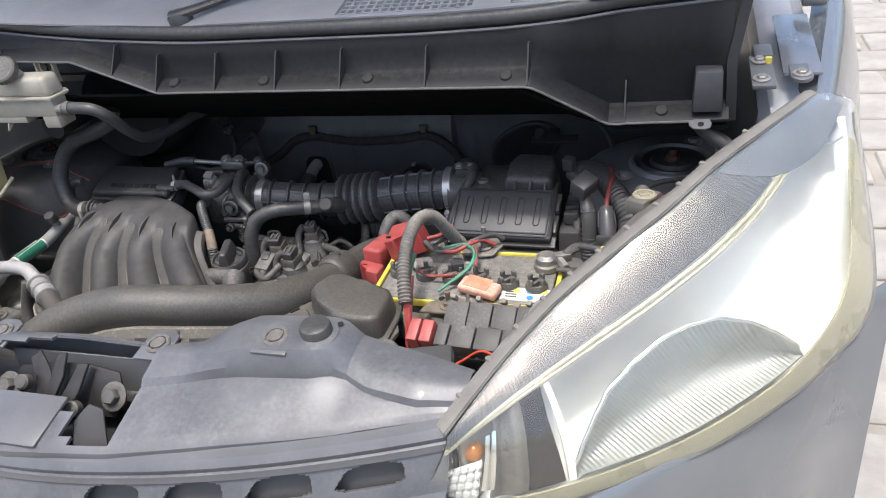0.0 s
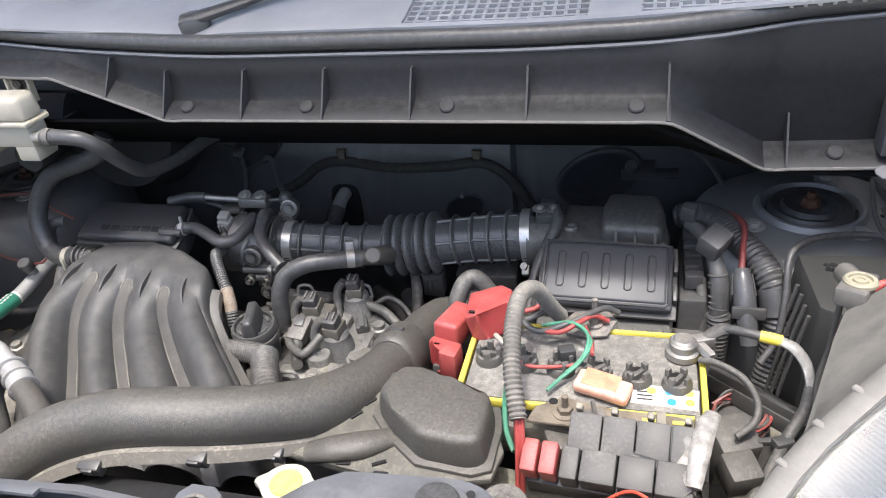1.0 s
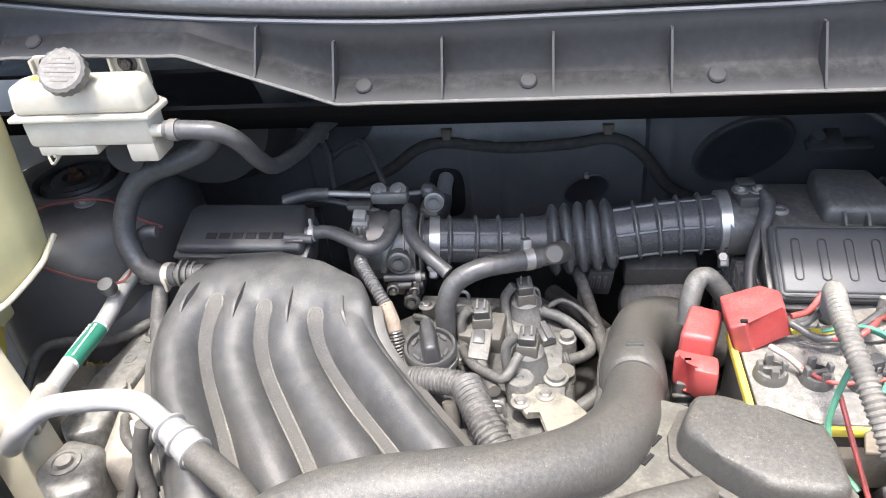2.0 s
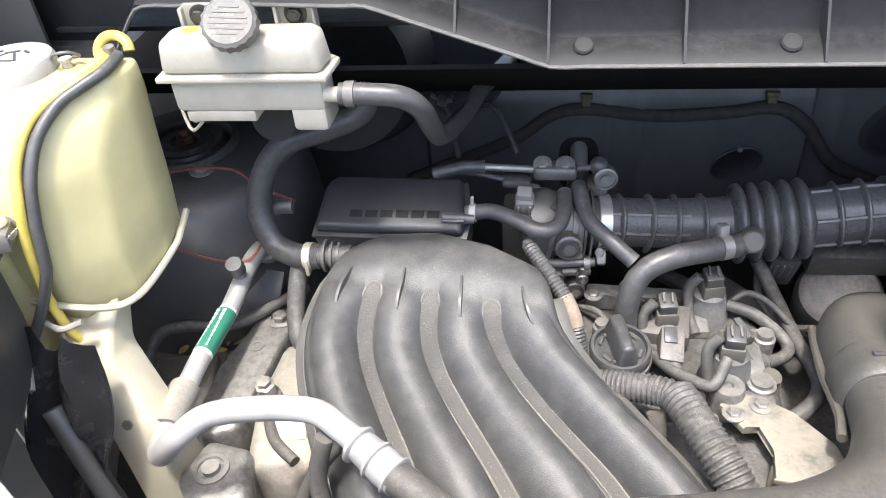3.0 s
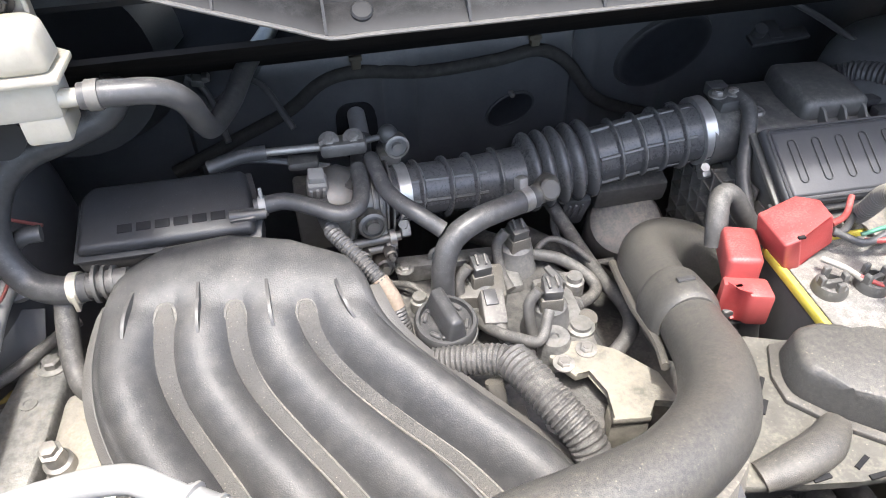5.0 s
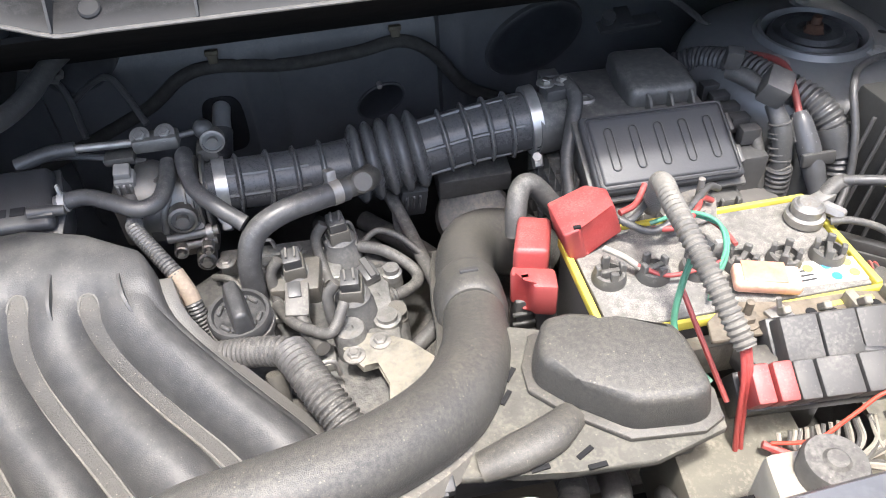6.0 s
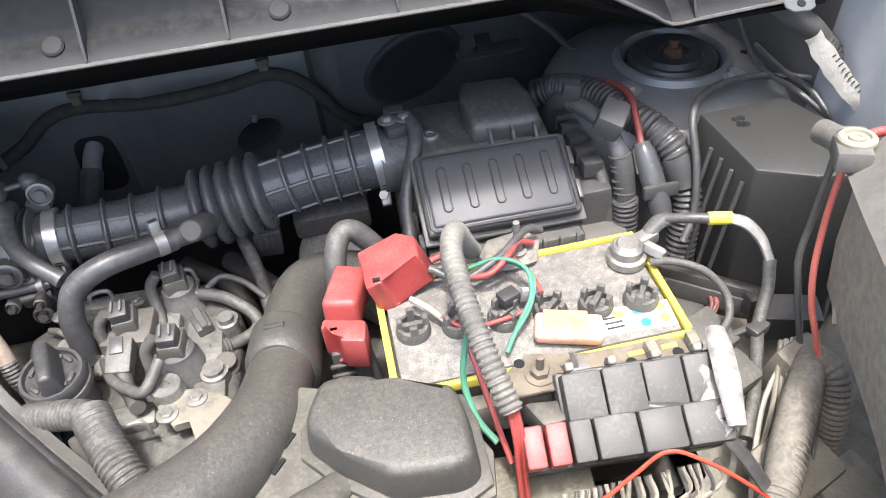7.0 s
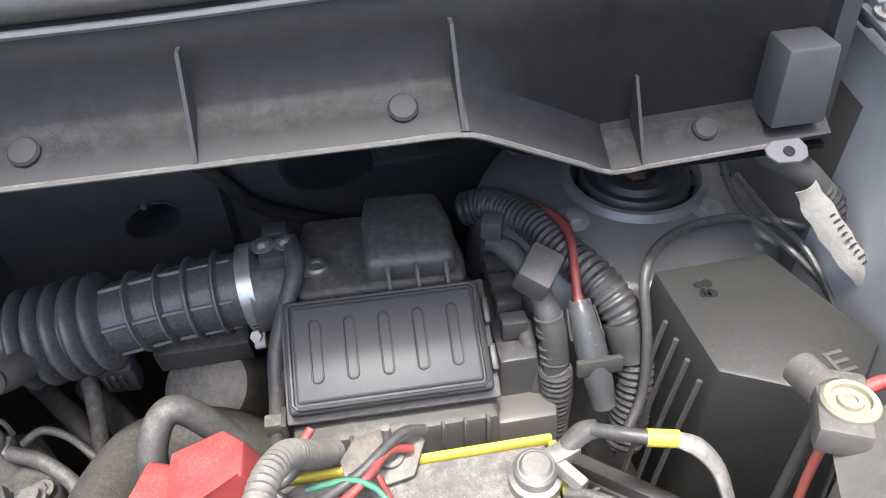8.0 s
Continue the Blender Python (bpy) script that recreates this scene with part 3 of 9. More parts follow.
sheet(jp, [[(0.630, 0.45 + 0.1 * k, 0.985 + 0.012 * k), (0.626, 0.45 + 0.1 * k, 1.06), (0.640, 0.47 + 0.14 * k, 1.135 + 0.02 * k)] for k in range(4)], 0.012)
part("end_seal", jp, TRIM, cowl, "black rubber end strip")
ws = B()
tube(ws, [(x, wall_y(x) + 0.007, seal_z(x) + 0.013) for x in [-0.66 + 1.29 * i / 20 for i in range(21)]], 0.0095, 14, 3)
part("weatherstrip", ws, RUBBER, cowl, "black rubber weatherstrip")
wf = B()
tube(wf, [(x, wall_y(x) - 0.001, seal_z(x) + 0.001) for x in [-0.66 + 1.28 * i / 20 for i in range(21)]], 0.0022, 6, 3)
part("strip_edge", wf, GREYP, cowl, "pale edge of the weatherstrip")

# upper cowl grille: solid field and mesh field
grille = thing("cowl_grille", "grey plastic cowl grille with a square mesh", "cowl grille", (0.0, 0.55, 1.14))
def top_z(x, y):
    return seal_z(x) + 0.020 + 0.20 * (y - 0.445)


def grille_sheet(x0, x1, y0, y1, n=16):
    return sheet(B(), [[(x0 + (x1 - x0) * i / n, y0 + (y1 - y0) * j / 6, top_z(x0 + (x1 - x0) * i / n, y0 + (y1 - y0) * j / 6) - (0.018 * math.exp(-((x0 + (x1 - x0) * i / n + 0.135) / 0.035) ** 2 - ((y0 + (y1 - y0) * j / 6 - 0.50) / 0.05) ** 2))) for j in range(7)] for i in range(n + 1)][::-1], 0.003)


# pale base colour carries the sun and sky glare on the plastic
GP = mat("sunlit_grille_plastic", (0.30, 0.31, 0.33), 0.4, vary=0.15, scale=10, dust=0.2, dustc=(0.45, 0.44, 0.42))
part("solid_field", grille_sheet(-0.68, 0.118, 0.447, 0.86, 60), GP, grille, "smooth grey field with a hollow for the wiper")
part("front_border", grille_sheet(0.118, 0.64, 0.447, 0.455), GP, grille)
part("rear_border", grille_sheet(0.118, 0.64, 0.560, 0.86), GP, grille)
part("blank_field", grille_sheet(0.306, 0.356, 0.455, 0.560, 4), GP, grille, "blanked mesh field")
for x0, x1 in ((0.118, 0.306), (0.356, 0.640)):
    gb2 = B()
    pitch = 0.0118
    k = 0
    while x0 + pitch * k <= x1 + 1e-6:
        x = x0 + pitch * k
        for j in range(3):
            ya, yb = 0.455 + 0.035 * j, 0.455 + 0.035 * (j + 1)
            rbox(gb2, (0.0036, 0.036, 0.005), at((x, (ya + yb) / 2, top_z(x, (ya + yb) / 2) - 0.006), (0, -0.2, 1)), 0)
        k += 1
    for j in range(1, 10):
        y = 0.455 + 0.0112 * j
        n = 8
        for i in range(n):
            xa, xb = x0 + (x1 - x0) * i / n, x0 + (x1 - x0) * (i + 1) / n
            xm = (xa + xb) / 2
            rbox(gb2, ((xb - xa) * 1.02, 0.0034, 0.005), at((xm, y, top_z(xm, y) - 0.0055), (0, -0.2, 1), (1, 0, (top_z(xb, y) - top_z(xa, y)) / (xb - xa))), 0)
    part("mesh_field", gb2, GP, grille, "open square plastic mesh", kind="stuff")
# added sheet whose near-black colour gives the shade below the mesh
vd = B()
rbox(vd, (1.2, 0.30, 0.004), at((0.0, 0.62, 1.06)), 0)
part("mesh_shade_sheet", vd, VOID, grille, "near-black sheet added for the shade under the mesh")

wiper = thing("wiper_arm", "black wiper arm lying on the cowl grille", "wiper", (-0.12, 0.48, 1.14))
wa = B()
tube(wa, [(-0.142, 0.470, 1.143), (-0.118, 0.476, 1.146), (-0.05, 0.512, 1.160), (0.05, 0.57, 1.185), (0.3, 0.70, 1.24)], [0.013, 0.0135, 0.010, 0.009, 0.007], 12, 6, flat=0.55)
part("arm", wa, BLACK, wiper)
wk = B()
lathe(wk, [(0.018, 0), (0.018, 0.010), (0.014, 0.016), (0, 0.017)], at((-0.130, 0.474, 1.132), (0, -0.2, 1)), 24)
part("pivot_cap", wk, BLACK, wiper)


# ---- intake manifold ----
mani = thing("intake_manifold", "dusty black plastic intake manifold with four runners", "intake manifold", (-0.24, 0.33, 0.78))
RAILS = [  # five lines from back to front: (v, x, y, z)
    [(0, -0.342, 0.436, 0.848), (0.12, -0.356, 0.412, 0.849), (0.30, -0.367, 0.378, 0.846), (0.42, -0.372, 0.350, 0.836), (0.56, -0.370, 0.320, 0.827), (0.72, -0.357, 0.283, 0.816), (0.86, -0.335, 0.240, 0.802), (1, -0.300, 0.17, 0.775)],
    [(0, -0.312, 0.450, 0.857), (0.12, -0.312, 0.418, 0.857), (0.22, -0.311, 0.395, 0.851), (0.30, -0.311, 0.377, 0.848), (0.42, -0.317, 0.345, 0.830), (0.56, -0.312, 0.316, 0.810), (0.72, -0.292, 0.279, 0.793), (0.86, -0.268, 0.240, 0.783), (1, -0.225, 0.165, 0.755)],
    [(0, -0.262, 0.456, 0.858), (0.12, -0.259, 0.416, 0.857), (0.22, -0.258, 0.391, 0.849), (0.30, -0.258, 0.371, 0.843), (0.42, -0.259, 0.345, 0.826), (0.56, -0.251, 0.318, 0.807), (0.72, -0.221, 0.275, 0.792), (0.86, -0.189, 0.232, 0.783), (1, -0.140, 0.16, 0.750)],
    [(0, -0.212, 0.436, 0.857), (0.12, -0.205, 0.408, 0.855), (0.22, -0.203, 0.383, 0.847), (0.30, -0.202, 0.362, 0.839), (0.42, -0.199, 0.344, 0.823), (0.56, -0.179, 0.317, 0.803), (0.72, -0.140, 0.271, 0.791), (0.86, -0.095, 0.225, 0.782), (1, -0.045, 0.155, 0.745)],
    [(0, -0.164, 0.406, 0.850), (0.12, -0.152, 0.390, 0.849), (0.22, -0.147, 0.372, 0.846), (0.30, -0.143, 0.355, 0.842), (0.42, -0.127, 0.336, 0.826), (0.56, -0.099, 0.305, 0.816), (0.72, -0.060, 0.266, 0.801), (0.86, -0.020, 0.226, 0.786), (1, 0.030, 0.16, 0.750)],
]


def rail(k, v):
    """A smoothed point of a rail."""
    p = [lerp_line(RAILS[k], min(1, max(0, v + d))) for d in (-0.06, -0.03, 0, 0.03, 0.06)]
    return Vector([sum(q[a] for q in p) / 5 for a in range(3)])


def mani_pt(u, v):
    k = min(3, int(u * 4))
    f = u * 4 - k
    p = rail(k, v).lerp(rail(k + 1, v), f)
    w = max(0.0, min(1.0, (v - 0.20) / 0.13))
    w = w * w * (3 - 2 * w)
    web = 0.16
    g = max(0.0, min(1.0, (f - web) / (1 - 2 * web)))
    lobe = max(0, 1 - (2 * g - 1) ** 2) ** 0.66
    crest = lerp_line([(0, 0.0), (0.28, 0.006), (0.42, 0.014), (0.56, 0.020), (0.9, 0.022), (1, 0.018)], v)[0]
    edge = min(u, 1 - u)
    drop = 0.030 * max(0, 1 - edge / 0.03) ** 2 + 0.02 * max(0, 1 - v / 0.05) ** 2
    hood = 0.004 * (1 - (2 * u - 1) ** 6) * math.sin(math.pi * min(1, v / 0.34)) ** 0.6 if v < 0.34 else 0.0
    p.z += w * (crest * lobe - 0.004) + (1 - w) * hood - drop
    return tuple(p)


WEB = mat("grained_web_plastic", (0.050, 0.049, 0.047), 0.65, dust=0.10, dustc=(0.24, 0.22, 0.185), fine=700, bump=0.9, specks=0.9)
RIMD = mat("dusty_rim_plastic", (0.085, 0.083, 0.077), 0.6, dust=0.32, dustc=(0.33, 0.305, 0.26), scale=200, specks=0.5)
N_U, N_V = 96, 56
rows = [[mani_pt(i / N_U, j / N_V) for i in range(N_U + 1)] for j in range(N_V + 1)]
rows = [[(r[0][0] - 0.004, r[0][1], r[0][2] - 0.05)] + r + [(r[-1][0] + 0.004, r[-1][1], r[-1][2] - 0.05)] for r in rows]
part("runner_body", sheet(B(), rows[::-1], 0.004), MANI, mani, "four curved dusty runners", angle=50)
for u in (0.125, 0.375, 0.625, 0.875):
    fn = B()
    rows = []
    for i in range(9):
        v = 0.215 + 0.20 * i / 8
        p = Vector(mani_pt(u, v))
        h = 0.0095 * math.sin(math.pi * min(1, (i + 0.6) / 8.6)) ** 0.7 + 0.001
        rows.append([(p.x - 0.0022, p.y, p.z - 0.004), (p.x - 0.0013, p.y, p.z + h), (p.x + 0.0013, p.y, p.z + h), (p.x + 0.0022, p.y, p.z - 0.004)])
    sheet(fn, rows, 0.0008)
    part("fin", fn, BLACK, mani, "dark upright fin")
for u in (0.25, 0.5, 0.75):
    wb = B()
    line = []
    for i in range(13):
        v = 0.285 + 0.66 * i / 12
        p = mani_pt(u, v)
        hw = 0.0102 - 0.0003 * i if i > 1 else (0.0052, 0.0092)[i]
        line.append([(p[0] - hw - 0.001, p[1], p[2] - 0.004), (p[0] - hw, p[1], p[2] + 0.0055), (p[0] - hw * 0.8, p[1], p[2] + 0.0068), (p[0] + hw * 0.8, p[1], p[2] + 0.0068), (p[0] + hw, p[1], p[2] + 0.0055), (p[0] + hw + 0.001, p[1], p[2] - 0.004)])
    sheet(wb, line, 0.002)
    wob = part("web", wb, WEB, mani, "dust-grained web between two runners")
    rim = B()
    tube(rim, [r[1] for r in line[::-1]] + [r[4] for r in line], 0.0013, 6, 3)
    part("web_rim", rim, RIMD, wob, "pale dusty raised rim")

for u, out in ((1.0, 1), (0.0, -1)):
    ef = B()
    line = [Vector(mani_pt(u, 0.16 + 0.06 * i)) for i in range(14)]
    sheet(ef, [[(p.x - out * 0.003, p.y, p.z + 0.012), (p.x + out * 0.003, p.y + 0.002, p.z + 0.014), (p.x + out * 0.009, p.y + 0.004, p.z + 0.012), (p.x + out * 0.010, p.y + 0.004, p.z + 0.004)] for p in (line if out < 0 else line[::-1])], 0.003)
    part("edge_flange", ef, MANI, mani, "flat welded edge flange")

# ---- cover with a raised maker's mark (drawn as plain bars) ----
cov = thing("resonator_cover", "black plastic box cover on the intake manifold", "engine cover", (-0.315, 0.50, 0.84))
cm = at((-0.313, 0.482, 0.862), (0.0, -0.36, 0.93))
cb = B()
prism(cb, [(-0.080, -0.033), (0.078, -0.035), (0.081, -0.012), (0.074, 0.034), (-0.066, 0.036), (-0.076, 0.026)], -0.030, -0.006, cm, 0.004)
part("base", cb, BLACK, cov)
cb = B()
prism(cb, [(-0.081, -0.034), (0.079, -0.036), (0.082, -0.012), (0.075, 0.035), (-0.067, 0.037), (-0.077, 0.027)], -0.005, 0.000, cm, 0.0015)
part("lid_lip", cb, COVERP, cov)
cb = B()
prism(cb, [(-0.078, -0.031), (0.076, -0.033), (0.079, -0.012), (0.072, 0.033), (-0.064, 0.035), (-0.074, 0.025)], 0.0005, 0.013, cm, 0.005, 3, grow=-0.05)
lid = part("lid", cb, COVERP, cov)
for i in range(6):
    lb = B()
    rbox(lb, (0.0125, 0.0085, 0.0012), cm @ at((-0.034 + 0.0158 * i, -0.014, 0.0126)), 0.0004, 1)
    part("mark_bar", lb, VOID, lid, "raised plain mark")
cs = B()
rbox(cs, (0.022, 0.012, 0.006), at((0.066, -0.018, 0.010)), 0.0015)
tube(cs, [(0.055, -0.018, 0.014), (0.086, -0.018, 0.012)], 0.005, 12, 2)
t2 = B()
pour(cs, t2, cm)
part("spout", t2, BLACK, cov)

# ---- big air duct ----
duct = thing("air_duct", "dusty black plastic air intake duct", "air duct", (0.0, 0.16, 0.80))
DL = [(-0.225, 0.045, 0.815), (-0.195, 0.072, 0.842), (-0.150, 0.100, 0.866), (-0.10, 0.116, 0.879), (-0.05, 0.124, 0.884), (0.012, 0.146, 0.872), (0.068, 0.190, 0.848), (0.099, 0.245, 0.828), (0.110, 0.300, 0.812)]
db = B()
tube(db, DL, [0.028, 0.0285, 0.0285, 0.028, 0.027, 0.027, 0.029, 0.0285, 0.026], 28, 8)
part("tube", db, DUSTY, duct)
db = B()
tube(db, [(0.1095, 0.300, 0.806), (0.1105, 0.310, 0.804), (0.1125, 0.338, 0.796), (0.1135, 0.346, 0.794)], [0.0270, 0.0310, 0.0310, 0.0275], 32, 5, flat=1.28)
part("band", db, DUSTY, duct, "raised joint band")
db = B()
rbox(db, (0.016, 0.006, 0.003), at((0.1115, 0.326, 0.8395), (0, 0.25, 1)), 0.001)
part("band_mark", db, BLACK, duct)
db = B()
tube(db, [(0.112, 0.336, 0.793), (0.117, 0.370, 0.784), (0.122, 0.400, 0.776), (0.134, 0.428, 0.768), (0.158, 0.444, 0.758), (0.190, 0.448, 0.744), (0.215, 0.444, 0.72)], [0.0272, 0.0278, 0.0284, 0.0292, 0.0288, 0.027, 0.026], 32, 7, flat=1.25)
part("upper_tube", db, DUSTY, duct)
db = B()
tube(db, [(0.074, 0.268, 0.806), (0.081, 0.300, 0.800), (0.084, 0.345, 0.788), (0.091, 0.395, 0.776), (0.100, 0.435, 0.762)], 0.0042, 8, 5)
part("side_lip", db, DUSTY, duct)
# seam flange along the front underside
fl = B()
fline = [p + Vector((0.006, -0.020, -0.014)) for p in curve(DL[1:8], 6)]
sheet(fl, [[(p.x - 0.006, p.y + 0.016, p.z - 0.002), (p.x + 0.005, p.y - 0.009, p.z), (p.x + 0.006, p.y - 0.011, p.z - 0.007)] for p in fline], 0.004)
part("seam_flange", fl, mat("dust_caked_seam", (0.10, 0.095, 0.085), 0.6, dust=0.6, dustc=(0.30, 0.275, 0.23), scale=200, bump=0.4), duct, "seam flange caked with dust")
for x, y, z in ((-0.004, 0.108, 0.862), (-0.095, 0.085, 0.862), (0.050, 0.140, 0.842)):
    tb = B()
    rbox(tb, (0.022, 0.012, 0.014), at((x, y, z - 0.010), (0, -0.3, 1)), 0.002)
    rbox(tb, (0.012, 0.004, 0.008), at((x, y - 0.007, z - 0.007), (0, -0.3, 1)), 0.001)
    part("clip_tab", tb, BLACK, duct)

# ---- resonator box beside the duct ----
res = thing("air_resonator", "dusty black plastic resonator box beside the duct", "air resonator", (0.19, 0.18, 0.78))
fb = B()
prism(fb, [(0.055, 0.142), (0.10, 0.136), (0.14, 0.130), (0.195, 0.126), (0.250, 0.140), (0.256, 0.172), (0.235, 0.222), (0.185, 0.24), (0.128, 0.262), (0.105, 0.23)], 0.831, 0.838, None, 0.002)
DCAKE = mat("dust_caked_plastic", (0.075, 0.073, 0.064), 0.7, dust=0.26, dustc=(0.25, 0.23, 0.185), bump=0.4, scale=60, blotch=0.6)
base = part("flange", fb, DCAKE, res, "flat flange caked with dust")
rb = B()
prism(rb, [(0.131, 0.199), (0.132, 0.215), (0.144, 0.241), (0.165, 0.243), (0.186, 0.236), (0.196, 0.220), (0.241, 0.215), (0.246, 0.193), (0.245, 0.150), (0.231, 0.143), (0.185, 0.148), (0.152, 0.176)], 0.838, 0.871, None, 0.0085, 4, grow=-0.09)
part("box", rb, DUSTY, res)
lp = B()
prism(lp, [(0.126, 0.196), (0.127, 0.218), (0.140, 0.246), (0.166, 0.248), (0.190, 0.241), (0.199, 0.226), (0.245, 0.221), (0.251, 0.195), (0.250, 0.146), (0.233, 0.138), (0.182, 0.143), (0.148, 0.171)], 0.8375, 0.8425, None, 0.0015)
part("box_lip", lp, DUSTY, res)
sb = B()
tube(sb, [(0.080, 0.147, 0.836), (0.105, 0.149, 0.842), (0.130, 0.157, 0.843), (0.152, 0.173, 0.838)], [0.011, 0.0145, 0.0145, 0.011], 14, 6, flat=0.7)
part("channel", sb, DUSTY, res)
for x, y, a in ((0.118, 0.215, 0.9), (0.110, 0.196, 0.9), (0.118, 0.137, 0.1), (0.150, 0.142, 0.5), (0.155, 0.131, 0.05)):
    sl = B()
    rbox(sl, (0.013, 0.0035, 0.0015), at((x, y, 0.8380), (0, 0, 1), (math.cos(a), math.sin(a), 0)), 0)
    part("slot", sl, VOID, base, "dark slot")
ft = B()
prism(ft, [(0.06, 0.150), (0.24, 0.150), (0.23, 0.20), (0.12, 0.22)], 0.792, 0.831, None, 0.004)
part("under_shell", ft, BLACK, res)

# ---- battery ----
bat = thing("battery", "dusty car battery with a yellow rim", "battery", (0.313, 0.292, 0.64))
bm = B()
rbox(bm, (0.228, 0.117, 0.189), at((0.313, 0.293, 0.640)), 0.004)
part("case", bm, BLACK, bat, "black battery case")
bm = B()
rbox(bm, (0.219, 0.108, 0.010), at((0.313, 0.293, 0.828)), 0.002)
part("top", bm, BATTOP, bat, "grey battery top thick with dust")
for sx, sy, x, y in ((0.231, 0.006, 0.313, 0.2345), (0.231, 0.006, 0.313, 0.3515), (0.006, 0.111, 0.1985, 0.293), (0.006, 0.111, 0.4275, 0.293)):
    bm = B()
    rbox(bm, (sx, sy * 0.8 if sy < 0.01 else sy, 0.0095), at((x, y, 0.8300)), 0.0018)
    part("rim_strip", bm, YELLOW, bat, "yellow plastic rim")
cap = B()
lathe(cap, [(0.0142, 0), (0.0142, 0.004), (0.0125, 0.009), (0.0098, 0.0095), (0.0096, 0.004), (0, 0.004)], seg=24)
for a in range(4):
    rbox(cap, (0.0045, 0.0065, 0.015), Matrix.Rotation(a * math.pi / 2, 4, "Z") @ Matrix.Translation((0.0102, 0, 0.002)), 0.0008, 1)
rbox(cap, (0.017, 0.0045, 0.008), Matrix.Translation((0, 0, 0.003)), 0.0006, 1)
cap_me = finish("cell_cap", cap, mat("dusty_cap_plastic", (0.05, 0.05, 0.048), 0.42, dust=0.5, dustc=(0.26, 0.245, 0.22), scale=150))
for i in range(6):
    placed("cell_cap", cap_me, at((0.221 + 0.0364 * i, 0.291 - 0.0034 * i, 0.838), (0, 0, 1), (1, 0.3 * i, 0)), bat, "dusty dark ribbed filler cap")
bm = B()
lathe(bm, [(0.014, 0.837), (0.014, 0.845), (0.011, 0.846), (0.0105, 0.858), (0.0085, 0.860), (0, 0.860)], Matrix.Translation((0.409, 0.320, 0)), 24)
post = part("negative_post", bm, STEEL, bat, "dull grey battery post")
lab = B()
rbox(lab, (0.060, 0.026, 0.0012), at((0.392, 0.258, 0.8382), (0, 0, 1), (1, -0.06, 0)), 0)
lb = part("warning_label", lab, LABEL, bat, "pale label with blue and yellow signs")
for dx, dy, mm in ((0.004, 0.006, BLUE), (0.006, -0.007, BLUE), (-0.012, 0.006, YELLOW), (0.022, 0.006, YELLOW), (0.022, -0.006, YELLOW)):
    d = B()
    lathe(d, [(0.0042, 0), (0.0042, 0.0006), (0, 0.0006)], at((0.392 + dx, 0.258 + dy, 0.8396)), 16)
    part("sign", d, mm, lb)
for i in range(3):
    d = B()
    rbox(d, (0.014, 0.0016, 0.0005), at((0.374, 0.252 + 0.005 * i, 0.8396)), 0)
    part("print_bar", d, INK, lb)

# ---- air filter box ----
abox = thing("air_filter_box", "black plastic air filter box with a grooved lid", "air filter box", (0.33, 0.47, 0.70))
am = at((0.3285, 0.4410, 0.8500), (0, -0.46, 0.89), (1, -0.03, 0.02))
bm = B()
rbox(bm, (0.147, 0.084, 0.012), am @ Matrix.Translation((0, 0, -0.0105)), 0.004, 3)
alid = part("lid", bm, LIDP, abox, "clean black lid with five grooves")
bm = B()
rbox(bm, (0.134, 0.071, 0.007), am @ Matrix.Translation((0, 0, -0.0030)), 0.003, 3)
part("lid_field", bm, LIDP, alid)
rim = B()
tube(rim, [am @ Vector((x, y, 0.0020)) for x, y in ((-0.066, -0.0385), (-0.0695, -0.035), (-0.0695, 0.035), (-0.066, 0.0385), (0.066, 0.0385), (0.0695, 0.035), (0.0695, -0.035), (0.066, -0.0385), (-0.066, -0.0385))], 0.0016, 8, 1)
part("lid_rim", rim, COVERP, alid, "raised rim of the lid")
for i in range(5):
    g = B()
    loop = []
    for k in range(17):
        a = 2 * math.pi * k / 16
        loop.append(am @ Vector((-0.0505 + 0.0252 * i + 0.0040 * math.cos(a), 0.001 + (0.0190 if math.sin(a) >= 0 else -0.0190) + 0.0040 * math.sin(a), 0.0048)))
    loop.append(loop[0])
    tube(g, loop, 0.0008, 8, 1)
    # darker plastic than the lid, in place of the shade in a groove
    part("groove", g, COVERP, alid, "thin raised outline, dark for the groove's shade")
bm = B()
rbox(bm, (0.156, 0.092, 0.006), am @ Matrix.Translation((0.001, 0.0, -0.0190)), 0.002)
part("housing_lip", bm, ABOX, abox)
bm = B()
rbox(bm, (0.146, 0.080, 0.030), am @ Matrix.Translation((0, 0.004, -0.050)), 0.003)
part("housing_neck", bm, ABOX, abox)
for y in (-0.018, 0.018):
    g = B()
    rbox(g, (0.005, 0.020, 0.014), am @ Matrix.Translation((0.0765, y, -0.016)), 0.0015)
    part("lid_clip", g, BLACK, abox, "spring clip beside the lid")
bm = B()
prism(bm, [(0.252, 0.396), (0.404, 0.396), (0.406, 0.50), (0.395, 0.575), (0.268, 0.585), (0.252, 0.50)], 0.62, 0.806, None, 0.006)
part("lower_housing", bm, ABOX, abox)
for i in range(9):
    g = B()
    rbox(g, (0.003, 0.007, 0.05), at((0.262 + 0.0165 * i, 0.394, 0.760)), 0.001, 1)
    part("housing_rib", g, ABOX, abox)
bm = B()
prism(bm, [(0.258, 0.450), (0.402, 0.450), (0.404, 0.515), (0.258, 0.515)], 0.79, 0.838, None, 0.004, 2)
part("front_step", bm, ABOX, abox)
bm = B()
prism(bm, [(0.262, 0.497), (0.400, 0.493), (0.402, 0.53), (0.392, 0.590), (0.268, 0.595), (0.258, 0.54)], 0.79, 0.856, None, 0.007, 3, grow=-0.03)
part("upper_housing", bm, ABOX, abox)
bm = B()
